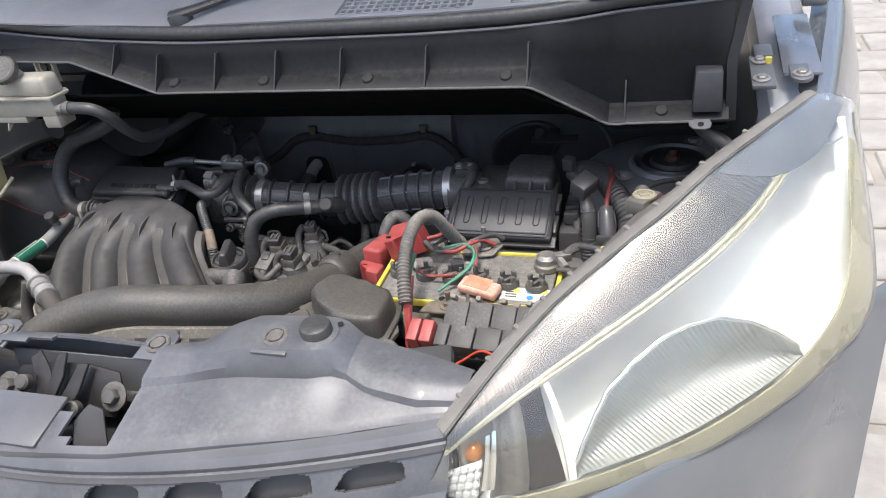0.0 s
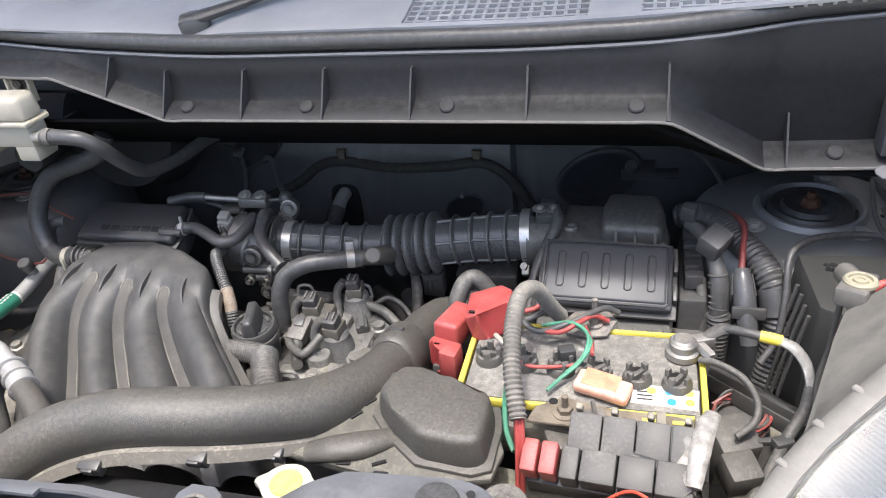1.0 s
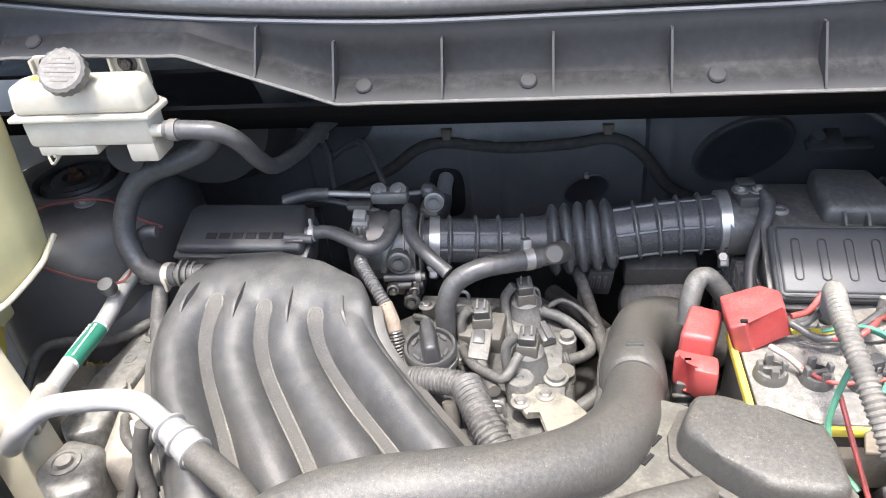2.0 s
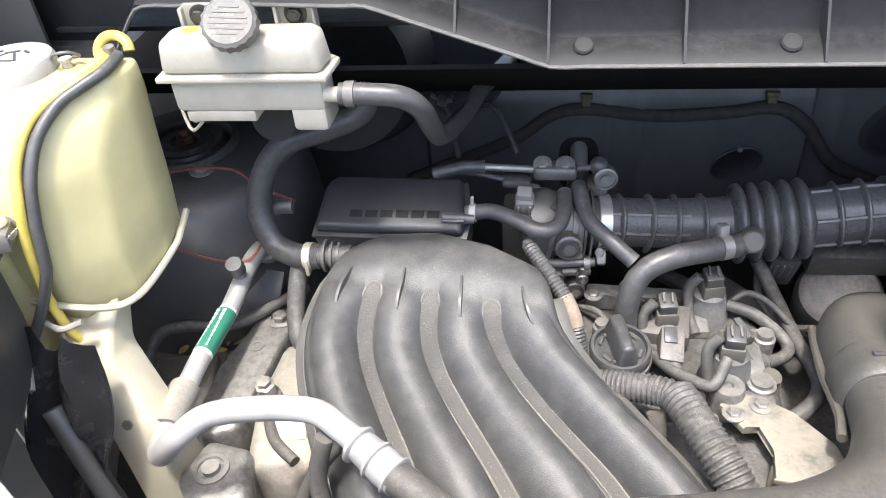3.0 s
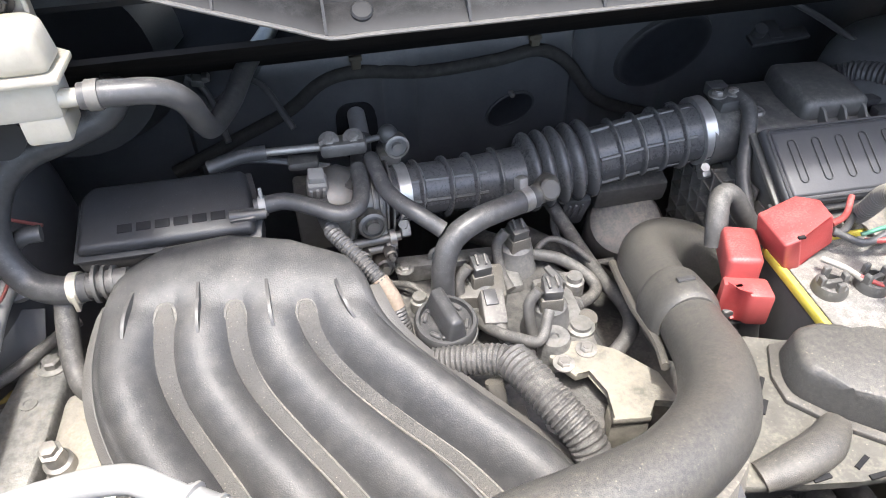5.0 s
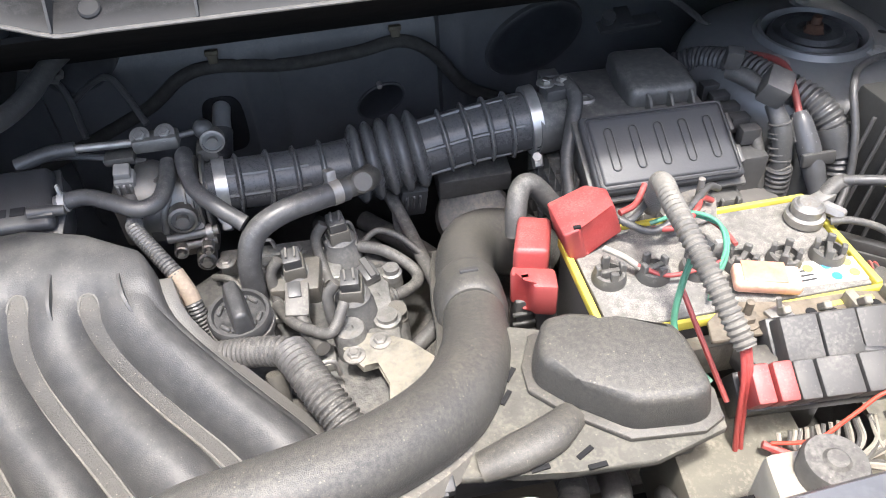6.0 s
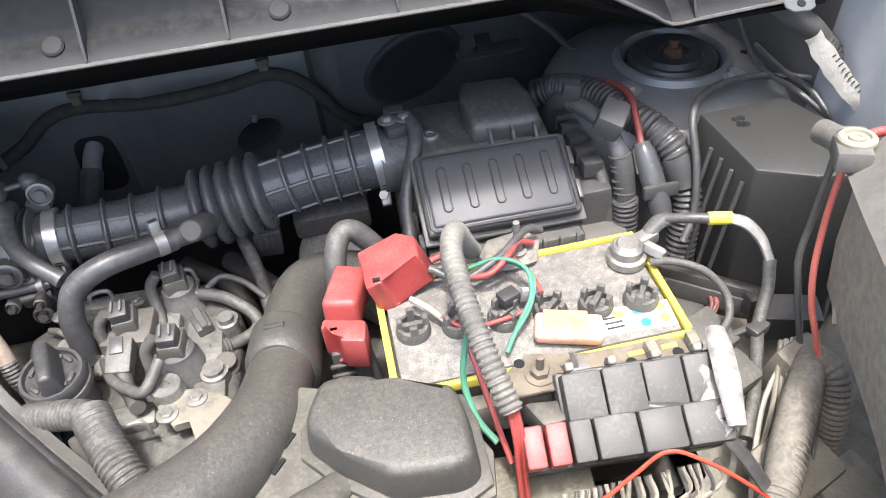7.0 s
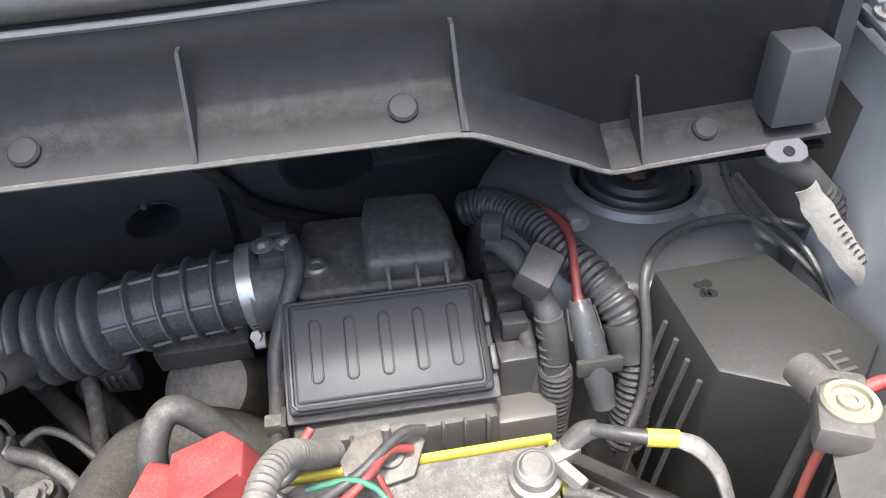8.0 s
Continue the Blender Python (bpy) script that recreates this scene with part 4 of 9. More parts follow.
prism(bm, [(0.318, 0.502), (0.392, 0.498), (0.396, 0.545), (0.388, 0.588), (0.324, 0.594), (0.318, 0.55)], 0.85, 0.876, None, 0.008, 3, grow=-0.05)
part("hump", bm, ABOX, abox)
for i in range(5):
    g = B()
    top_ = 0.033 if i > 1 else 0.016
    prism(g, [(0, 0), (0.034, 0.0), (0.040, top_), (0.032, top_ - 0.002)], -0.0016, 0.0016, Matrix(((0, 0, 1, 0.292 + 0.0225 * i), (1, 0, 0, 0.464), (0, 1, 0, 0.838), (0, 0, 0, 1))), 0.0006, 1)
    part("gusset", g, ABOX, abox, "thin upright gusset")
for x, y in ((0.281, 0.520),):
    g = B()
    lathe(g, [(0.0095, 0.850), (0.0095, 0.858), (0.0075, 0.860), (0.0045, 0.860), (0.004, 0.858), (0, 0.858)], Matrix.Translation((x, y + 0.008, 0)), 20)
    part("screw_boss", g, STEEL, abox, "steel screw on its boss")
bm = B()
tube(bm, [(0.225, 0.535, 0.831), (0.275, 0.54, 0.831)], 0.033, 28, 3)
part("outlet", bm, ABOX, abox)
WAFFLE = mat("dusty_waffle_plastic", (0.085, 0.083, 0.078), 0.55, dust=0.5, dustc=(0.27, 0.25, 0.21), dustmin=-0.9, scale=120)
for i in range(7):
    g = B()
    rbox(g, (0.016, 0.003, 0.150), at((0.248, 0.455 + 0.021 * i, 0.652), (0, 0.10, 1)), 0.0008, 1)
    part("upright_rib", g, WAFFLE, abox, "dusty rib of the waffled side")
for j in range(7):
    g = B()
    rbox(g, (0.016, 0.138, 0.003), at((0.248, 0.520, 0.662 + 0.022 * j), (0, 0, 1)), 0.0008, 1)
    part("cross_rib", g, WAFFLE, abox)

# ---- corrugated intake hose ----
hose = thing("intake_hose", "ribbed black rubber intake hose", "hose", (0.06, 0.53, 0.78))
HL = [(-0.120, 0.516, 0.826), (-0.085, 0.522, 0.822), (-0.025, 0.532, 0.814), (0.035, 0.538, 0.812), (0.095, 0.540, 0.818), (0.16, 0.541, 0.828), (0.235, 0.542, 0.834)]
RINGS = [0.100, 0.185, 0.263, 0.343, 0.712, 0.779, 0.840, 0.903]
def hose_prof(s, total):
    x = s / total
    if 0.425 < x < 0.645:
        return 1.06 + 0.36 * abs(math.sin(math.pi * (x - 0.425) / 0.22 * 5)) ** 0.75
    near = min(abs(x - r) for r in RINGS) * total
    return 1 + 0.17 * max(0.0, min(1.0, (0.0030 - near) / 0.0018))


bm = B()
tube(bm, HL, [0.0262, 0.0265, 0.0272, 0.030, 0.0300, 0.0296, 0.0318], 36, prof=hose_prof, step=0.0014)
part("hose_body", bm, DUCTR, hose, angle=25)
for x0, x1, dy, dz in ((0.108, 0.212, -0.0270, 0.0135), (0.108, 0.212, -0.0225, -0.0200), (0.105, 0.212, 0.002, 0.0302), (-0.092, -0.012, -0.0150, 0.0215), (-0.092, -0.012, -0.0262, 0.0050)):
    bm = B()
    tube(bm, [(x, lerp_line([(p[0], p[1]) for p in HL], x)[0] + dy, lerp_line([(p[0], p[2]) for p in HL], x)[0] + dz) for x in [x0 + (x1 - x0) * k / 6 for k in range(7)]], 0.0022, 6, 3)
    part("spine", bm, DUCTR, hose, "lengthwise moulded ridge")
for p, d, r in (((-0.101, 0.519, 0.824), (1, 0.12, -0.09), 0.0285), ((0.226, 0.5415, 0.8335), (1, 0.02, 0.08), 0.0355)):
    bm = B()
    m = at(p, d)
    lathe(bm, [(r, -0.006), (r + 0.0014, -0.006), (r + 0.0014, 0.006), (r, 0.006)], m, 40)
    cl = part("clamp", bm, BAND, hose, "steel band clamp with screw")
    turn = m.to_3x3().inverted() @ Vector((0, -0.7, -0.7))
    for k in range(7):
        a = math.atan2(turn.y, turn.x) + math.radians(9 * (k - 3))
        sl = B()
        rbox(sl, (0.0014, 0.0070, 0.0004), m @ Matrix.Rotation(a, 4, "Z") @ at((r + 0.0013, 0, 0), (1, 0, 0), (0, 1, 0)), 0)
        part("band_slot", sl, VOID, cl)
    bm = B()
    rbox(bm, (0.010, 0.014, 0.016), at(Vector(p) + Vector((0, -0.72 * r, -0.72 * r)), (0, -0.7, -0.7), (1, 0, 0)), 0.002)
    lathe(bm, [(0.005, -0.012), (0.005, 0.008), (0.004, 0.010)], at(Vector(p) + Vector((0, -0.8 * r, -0.85 * r)), (0.2, 0.7, -0.7)), 6)
    part("clamp_screw", bm, STEEL, cl)

# ---- brake fluid reservoir ----
brk = thing("brake_fluid_reservoir", "stained white plastic brake fluid reservoir with a grey cap", "fluid reservoir", (-0.393, 0.42, 1.0))
bm = B()
prism(bm, [(-0.460, 0.384), (-0.326, 0.384), (-0.324, 0.414), (-0.335, 0.424), (-0.452, 0.424), (-0.462, 0.414)], 1.055, 1.084, None, 0.008, 3, grow=-0.06)
part("upper_shell", bm, WHITEP, brk)
bm = B()
prism(bm, [(-0.4635, 0.380), (-0.3225, 0.380), (-0.3205, 0.418), (-0.334, 0.429), (-0.453, 0.429), (-0.4655, 0.418)], 1.0505, 1.0555, None, 0.0015)
part("seam", bm, WHITEP, brk)
bm = B()
prism(bm, [(-0.457, 0.387), (-0.329, 0.387), (-0.328, 0.416), (-0.338, 0.424), (-0.450, 0.424), (-0.459, 0.416)], 1.022, 1.0507, None, 0.005, 2)
rbox(bm, (0.030, 0.036, 0.022), at((-0.345, 0.406, 1.004)), 0.004)
rbox(bm, (0.060, 0.034, 0.010), at((-0.42, 0.405, 1.013)), 0.002)
part("lower_shell", bm, WHITEP, brk)
cdir = Vector((0.10, -0.62, 0.62)).normalized()
bm = B()
lathe(bm, [(0.014, -0.035), (0.0145, 0.0), (0.016, 0.004)], at((-0.390, 0.388, 1.093), cdir), 24)
part("neck", bm, WHITEP, brk)
bm = B()
seg = 36
lathe(bm, [(0.0195, 0.0), (0.0205, 0.002), (0.0205, 0.011), (0.0185, 0.013), (0, 0.013)], at((-0.390, 0.388, 1.093), cdir), seg)
for i, v in enumerate(bm.verts):
    c = Vector((-0.390, 0.388, 1.093))
    d = v.co - c
    along = cdir * d.dot(cdir)
    rad = d - along
    if rad.length > 0.0195 and i % 2:
        v.co = c + along + rad * 1.06
bcap = part("cap", bm, GREYCAP, brk, "grey knurled cap with embossed lines")
for i in range(6):
    bm = B()
    w = (0.016, 0.025, 0.029, 0.028, 0.024, 0.015)[i]
    rbox(bm, (w, 0.0017, 0.0007), at((-0.390, 0.388, 1.093), cdir) @ Matrix.Translation((0, -0.0105 + 0.0042 * i, 0.0128)), 0)
    part("print_bar", bm, DUSTY, bcap)
bm = B()
lathe(bm, [(0.0095, 0), (0.0095, 0.0007), (0.0078, 0.0007), (0.0078, 0.0003), (0.0045, 0.0003), (0.0045, 0.0007), (0, 0.0007)], at((-0.436, 0.408, 1.0838), (0, 0, 1)) @ Matrix.Scale(0.75, 4), 24)
part("level_mark", bm, YELLOW, brk, "yellow ring mark")
NUT = bolt_mesh("ear_bolt", 0.0062, 0.006, 1.5, GRIME)
for x in (-0.4335, -0.3535):
    bm = B()
    rbox(bm, (0.030, 0.004, 0.032), at((x, 0.429, 1.066)), 0.001, 1)
    ear = part("ear", bm, WHITEP, brk, "bolted fixing ear")
    for dx in (-0.0155, 0.0155):
        fb_ = B()
        rbox(fb_, (0.003, 0.010, 0.030), at((x + dx, 0.426, 1.066)), 0.001, 1)
        part("ear_flange", fb_, WHITEP, ear)
    placed("bolt", NUT, at((x, 0.4265, 1.0885), (0, -1, 0)), ear, "dark bolt")
bm = B()
tube(bm, [(-0.330, 0.393, 1.035), (-0.310, 0.393, 1.0345)], 0.0062, 12, 2)
part("spout", bm, WHITEP, brk)

# ---- washer tank ----
tank = thing("washer_tank", "yellowed plastic washer tank with a grey lid", "washer tank", (-0.56, 0.36, 0.80))
def ring(z, pts, slant=0.0):
    return [(x, y, z + slant * max(0, y - 0.31)) for x, y in pts]


def loft(bm, rings, caps=True):
    vs = [[bm.verts.new(p) for p in r] for r in rings]
    n = len(vs[0])
    for a, b in zip(vs, vs[1:]):
        for i in range(n):
            j = (i + 1) % n
            bm.faces.new((a[i], a[j], b[j], b[i]))
    if caps:
        bm.faces.new(vs[0][::-1])
        bm.faces.new(vs[-1])
    return bm


t = B()
loft(t, [ring(0.874, [(-0.66, 0.310), (-0.575, 0.292), (-0.545, 0.288), (-0.508, 0.318), (-0.498, 0.366), (-0.499, 0.406), (-0.66, 0.412)], 0.25),
         ring(0.930, [(-0.66, 0.302), (-0.577, 0.284), (-0.545, 0.280), (-0.508, 0.318), (-0.494, 0.372), (-0.495, 0.408), (-0.66, 0.412)], 0.18),
         ring(1.000, [(-0.66, 0.302), (-0.580, 0.288), (-0.546, 0.286), (-0.506, 0.336), (-0.492, 0.376), (-0.493, 0.410), (-0.66, 0.414)]),
         ring(1.038, [(-0.655, 0.314), (-0.580, 0.302), (-0.550, 0.304), (-0.498, 0.356), (-0.489, 0.380), (-0.489, 0.410), (-0.655, 0.414)]),
         ring(1.063, [(-0.650, 0.330), (-0.590, 0.324), (-0.562, 0.330), (-0.500, 0.368), (-0.490, 0.384), (-0.490, 0.410), (-0.645, 0.414)])])
bmesh.ops.bevel(t, geom=list(t.edges), offset=0.006, segments=3, affect="EDGES", profile=0.5, clamp_overlap=True)
part("body", t, CREAM, tank, angle=40)
bm = B()
tube(bm, [(-0.4945, 0.410, 0.908), (-0.4938, 0.390, 0.900), (-0.4935, 0.372, 0.894), (-0.499, 0.325, 0.887), (-0.508, 0.300, 0.887), (-0.524, 0.286, 0.893), (-0.545, 0.279, 0.900), (-0.575, 0.283, 0.900), (-0.62, 0.292, 0.900)], 0.0032, 8, 6)
part("seam_flange", bm, CREAMW, tank, "pale welded seam")
t = B()
loft(t, [[(-0.672, 0.285, 0.80), (-0.592, 0.272, 0.80), (-0.580, 0.290, 0.80), (-0.582, 0.405, 0.80), (-0.672, 0.408, 0.80)],
         [(-0.672, 0.270, 0.93), (-0.594, 0.258, 0.93), (-0.580, 0.278, 0.93), (-0.582, 0.408, 0.93), (-0.672, 0.410, 0.93)],
         [(-0.672, 0.280, 1.02), (-0.598, 0.270, 1.02), (-0.582, 0.290, 1.02), (-0.584, 0.408, 1.02), (-0.672, 0.410, 1.02)],
         [(-0.668, 0.318, 1.054), (-0.602, 0.312, 1.054), (-0.592, 0.322, 1.054), (-0.592, 0.408, 1.058), (-0.668, 0.410, 1.058)]])
bmesh.ops.bevel(t, geom=list(t.edges), offset=0.008, segments=3, affect="EDGES", profile=0.5, clamp_overlap=True)
part("side_lobe", t, CREAM, tank, angle=45)
bm = B()
t = B()
loft(t, [[(-0.572, 0.298, 0.892), (-0.518, 0.312, 0.892), (-0.520, 0.352, 0.892), (-0.574, 0.346, 0.892)],
         [(-0.568, 0.277, 0.868), (-0.522, 0.288, 0.868), (-0.524, 0.328, 0.866), (-0.571, 0.318, 0.866)],
         [(-0.562, 0.260, 0.848), (-0.521, 0.268, 0.846), (-0.518, 0.306, 0.842), (-0.559, 0.299, 0.842)],
         [(-0.528, 0.236, 0.800), (-0.484, 0.244, 0.798), (-0.482, 0.280, 0.792), (-0.526, 0.273, 0.792)],
         [(-0.505, 0.215, 0.70), (-0.462, 0.222, 0.70), (-0.457, 0.262, 0.69), (-0.502, 0.256, 0.69)]])
bmesh.ops.bevel(t, geom=list(t.edges), offset=0.005, segments=2, affect="EDGES", profile=0.5, clamp_overlap=True)
part("neck", t, CREAMW, tank, "pale plastic lower neck", angle=50)
bm = B()
lathe(bm, [(0.034, 1.058), (0.0375, 1.062), (0.0375, 1.071), (0.0355, 1.0745), (0.028, 1.0755), (0, 1.076)], Matrix.Translation((-0.585, 0.378, 0)), 40)
lid = part("lid", bm, mat("pale_grey_lid", (0.33, 0.33, 0.325), 0.45, dust=0.2), tank, "pale grey lid with a washer symbol")
for k, (dx, dy, w, a) in enumerate(((0, -0.010, 0.022, 0.0), (-0.010, 0.0, 0.018, 1.0), (0.010, 0.0, 0.018, -1.0), (0, 0.012, 0.012, 0.4), (-0.016, 0.012, 0.008, 0.9), (0.016, 0.012, 0.008, -0.6))):
    bm = B()
    rbox(bm, (w, 0.0022, 0.0006), at((-0.585 + dx * 0.8, 0.380 + dy * 0.8, 1.0757), (0, 0, 1), (math.cos(a), math.sin(a), 0)), 0)
    part("symbol_bar", bm, INK, lid)


# ---- radiator cover (slam panel) ----
XC = -0.018                                  # the car's middle
def cover_keys(x):
    """front y, front z, step y, step z, crest y, crest z, back y at a distance from the middle"""
    d = abs(x - XC)
    fy, fz, sy, sz, cy, cz, by = lerp_line([(0.0, -0.122, 0.897, -0.045, 0.914, -0.020, 0.926, 0.012),
                      (0.10, -0.112, 0.899, -0.048, 0.916, -0.022, 0.928, 0.004),
                      (0.145, -0.102, 0.900, -0.040, 0.920, -0.020, 0.932, 0.010),
                      (0.175, -0.096, 0.902, -0.034, 0.925, -0.022, 0.944, 0.026),
                      (0.20, -0.090, 0.903, -0.030, 0.927, -0.020, 0.950, 0.034),
                      (0.27, -0.074, 0.905, -0.026, 0.930, -0.016, 0.953, 0.036),
                      (0.286, -0.070, 0.906, -0.020, 0.930, -0.010, 0.951, 0.036),
                      (0.302, -0.066, 0.907, -0.020, 0.926, -0.010, 0.936, 0.034),
                      (0.325, -0.059, 0.909, -0.030, 0.922, -0.020, 0.932, 0.030),
                      (0.37, -0.046, 0.912, -0.036, 0.918, -0.024, 0.930, 0.020),
                      (0.412, -0.034, 0.912, -0.026, 0.915, -0.018, 0.924, 0.012)], d)
    return fy, fz + 0.006, sy, sz + 0.0075, cy, cz + 0.0075, by - 0.006


def cover_row(x):
    fy, fz, sy, sz, cy, cz, by = cover_keys(x)
    pts = [(x, fy + 0.004, fz - 0.022), (x, fy - 0.001, fz - 0.006), (x, fy, fz), (x, fy + 0.004, fz + 0.003)]
    for i in range(1, 9):
        f = i / 8
        pts.append((x, fy + 0.004 + (sy - fy - 0.004) * f, fz + 0.003 + (sz - fz - 0.003) * f))
    pts += [(x, sy + 0.2 * (cy - sy), sz + 0.5 * (cz - sz)), (x, cy, cz)]
    for i in range(1, 5):
        pts.append((x, cy + (by - cy) * i / 4, cz + 0.003 * math.sin(math.pi * i / 4)))
    pts += [(x, by + 0.004, cz - 0.008), (x, by + 0.005, cz - 0.03)]
    return pts


cover_x = [XC - 0.412 + 0.824 * i / 120 for i in range(121)]
def pocket(i, j):
    x = (cover_x[i] + cover_x[i + 1]) / 2 - XC
    y = cover_row((cover_x[i] + cover_x[i + 1]) / 2)[j][1]
    if j < 3 or j > 15:
        return False
    return -0.105 < x < 0.105 - 0.0 * y and -0.112 < y < -0.006 - 0.25 * max(0, x - 0.02) and not (x < 0.045 and x > -0.045 and y < -0.085)


cover = thing("radiator_cover", "grey plastic cover over the radiator support", "radiator cover", (XC, -0.03, 0.90))
part("cover_panel", sheet(B(), [cover_row(x) for x in cover_x][::-1], 0.003, pocket), GREYP, cover, "satin grey moulded panel", angle=30)
lp = B()
rbox(lp, (0.085, 0.055, 0.004), at((XC - 0.010, -0.093, 0.913), (0, -0.2, 1)), 0.0015)
part("centre_plate", lp, GREYP, cover)
# near-black box in place of the shade deep in the pocket
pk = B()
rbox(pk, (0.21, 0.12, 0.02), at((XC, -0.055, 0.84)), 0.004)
part("pocket_shade", pk, VOID, cover, "near-black floor for the shade in the latch pocket")
pv = B()
sheet(pv, [[(XC - 0.09 + 0.18 * i / 6, -0.004, 0.92), (XC - 0.09 + 0.18 * i / 6, -0.010, 0.86)] for i in range(7)], 0.002)
part("pocket_wall", pv, GREYP, cover)
ring_clip = B()
lathe(ring_clip, [(0.0125, 0), (0.0125, 0.002), (0.0115, 0.003), (0.0088, 0.003), (0.0088, 0.0012), (0.0078, 0.0012), (0.0072, 0.0038), (0, 0.0042)], seg=28)
for a in range(4):
    rbox(ring_clip, (0.002, 0.006, 0.0016), Matrix.Rotation(a * math.pi / 2 + 0.4, 4, "Z") @ Matrix.Translation((0.0095, 0, 0.0022)), 0.0004, 1)
rc_me = finish("push_clip", ring_clip, GREYCAP)
for x, y, z in ((0.213, -0.004, 0.9610), (0.078, -0.002, 0.9380), (-0.114, -0.004, 0.9375), (-0.249, -0.004, 0.9610)):
    pd = B()
    prism(pd, [(-0.018, -0.020), (0.018, -0.020), (0.016, 0.014), (0.008, 0.020), (-0.010, 0.020), (-0.017, 0.012)], -0.001, 0.0022, at((x, y, z - 0.0005), (0, -0.12, 1)), 0.0012)
    p = part("clip_pad", pd, GREYP, cover, "raised pad with a push clip")
    placed("push_clip", rc_me, at((x, y, z + 0.001), (0, -0.12, 1)), p)
for x in (0.250, 2 * XC - 0.250):
    bp = B()
    lathe(bp, [(0.0215, 0), (0.020, 0.003), (0.0165, 0.004)], at((x, 0.006, 0.9605), (0, -0.1, 1)), 36)
    part("buffer_seat", bp, GREYP, cover)
    bp = B()
    lathe(bp, [(0.0148, 0), (0.0148, 0.012), (0.0135, 0.0145), (0.011, 0.0155), (0, 0.0157)], at((x, 0.006, 0.9595), (0, -0.1, 1)), 32)
    part("rubber_buffer", bp, BLACK, cover, "round rubber hood buffer")
    hl = B()
    lathe(hl, [(0.003, 0), (0.003, 0.0006), (0, 0.0006)], at((x + 0.0175, 0.020, 0.9640), (0, -0.1, 1)), 12)
    part("pin_hole", hl, VOID, cover)

# grille below the cover
grl = thing("front_grille", "grey plastic front grille with slots and a chrome ring", "grille", (XC, -0.12, 0.70))
def gy(x):
    return -0.128 + 0.075 * (abs(x - XC) / 0.40) ** 1.8


gx = [XC - 0.40 + 0.80 * i / 60 for i in range(61)]
def gz(x):
    """How far the grille rises towards the headlights."""
    return 0.004 + 0.022 * (abs(x - XC) / 0.40) ** 1.6


lipb = B()
sheet(lipb, [[(x, gy(x) + 0.014, 0.893 + gz(x)), (x, gy(x) + 0.004, 0.892 + gz(x)), (x, gy(x), 0.888 + gz(x)), (x, gy(x) + 0.001, 0.883 + gz(x)), (x, gy(x) - 0.002, 0.881 + gz(x)), (x, gy(x) - 0.003, 0.878 + gz(x)), (x, gy(x) + 0.002, 0.875 + gz(x)), (x, gy(x) + 0.012, 0.874 + gz(x))] for x in gx], 0.003)
part("top_bar", lipb, GREYP, grl, "curved grey top bar with two ridges")
px = [XC - 0.40 + 0.80 * i / 640 for i in range(641)]
rowz = [0.878 - 0.00127 * i for i in range(31)]
def slot(i, j):
    """The rounded trapezoid openings of the slotted bar."""
    x = abs((px[i] + px[i + 1]) / 2 - XC)
    t = (19.0 - j) / 14.0
    if t < 0 or t > 1:
        return False
    ends = 0.010 * (max(0.0, abs(2 * t - 1) - 0.6) / 0.4) ** 2
    return any(c - 0.031 + 0.013 * t + ends < x < c + 0.031 - 0.004 * t - ends for c in (0.105, 0.182, 0.259, 0.336))


sb_ = B()
sheet(sb_, [[(x, gy(x) + 0.005 - 0.00073 * r, z + gz(x)) for r, z in enumerate(rowz)] for x in px], 0.006, slot)
part("slotted_bar", sb_, GREYP, grl, "grey bar with rounded slots")
sp_ = B()
sheet(sp_, [[(x, gy(x) + 0.014, 0.878 + gz(x)), (x, gy(x) - 0.006, 0.842 + gz(x))] for x in gx], 0.002)
part("slot_backing", sp_, COVERP, grl, "dusty backing behind the slots")
lb2 = B()
sheet(lb2, [[(x, gy(x) - 0.014, 0.841 + gz(x)), (x, gy(x) - 0.020, 0.842 + gz(x)), (x, gy(x) - 0.025, 0.836 + gz(x)), (x, gy(x) - 0.017, 0.826 + gz(x)), (x, gy(x) + 0.010, 0.816 + gz(x))] for x in gx], 0.003)
part("middle_bar", lb2, GREYP, grl)
# added near-black sheet: the darkness behind the grille is its colour
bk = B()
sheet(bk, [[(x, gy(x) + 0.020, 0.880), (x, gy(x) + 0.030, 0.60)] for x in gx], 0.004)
part("backing", bk, VOID, grl, "near-black sheet added for the shade behind the grille")
for k in range(6):
    hb = B()
    z = 0.795 - 0.033 * k
    sheet(hb, [[(x, gy(x) + 0.02, z + 0.004 + gz(x)), (x, gy(x) + 0.0, z + gz(x)), (x, gy(x) + 0.02, z - 0.006 + gz(x))] for x in gx], 0.003)
    part("slat", hb, GREYP, grl)
em = B()
c = Vector((-0.055, -0.142, 0.815))
pts = [c + Vector((0.066 * math.cos(a), 0.012 * math.sin(a), 0.048 * math.sin(a))) for a in [2 * math.pi * i / 24 for i in range(25)]]
tube(em, pts, 0.0075, 10, 2)
part("chrome_ring", em, CHROME, grl, "plain chrome ring")
eb = B()
prism(eb, [(0.085 * math.cos(a), 0.064 * math.sin(a)) for a in [2 * math.pi * i / 28 for i in range(28)]], -0.008, 0.006, at((-0.055, -0.128, 0.813), (0, -1, 0.12)), 0.002)
part("ring_base", eb, GREYP, grl)

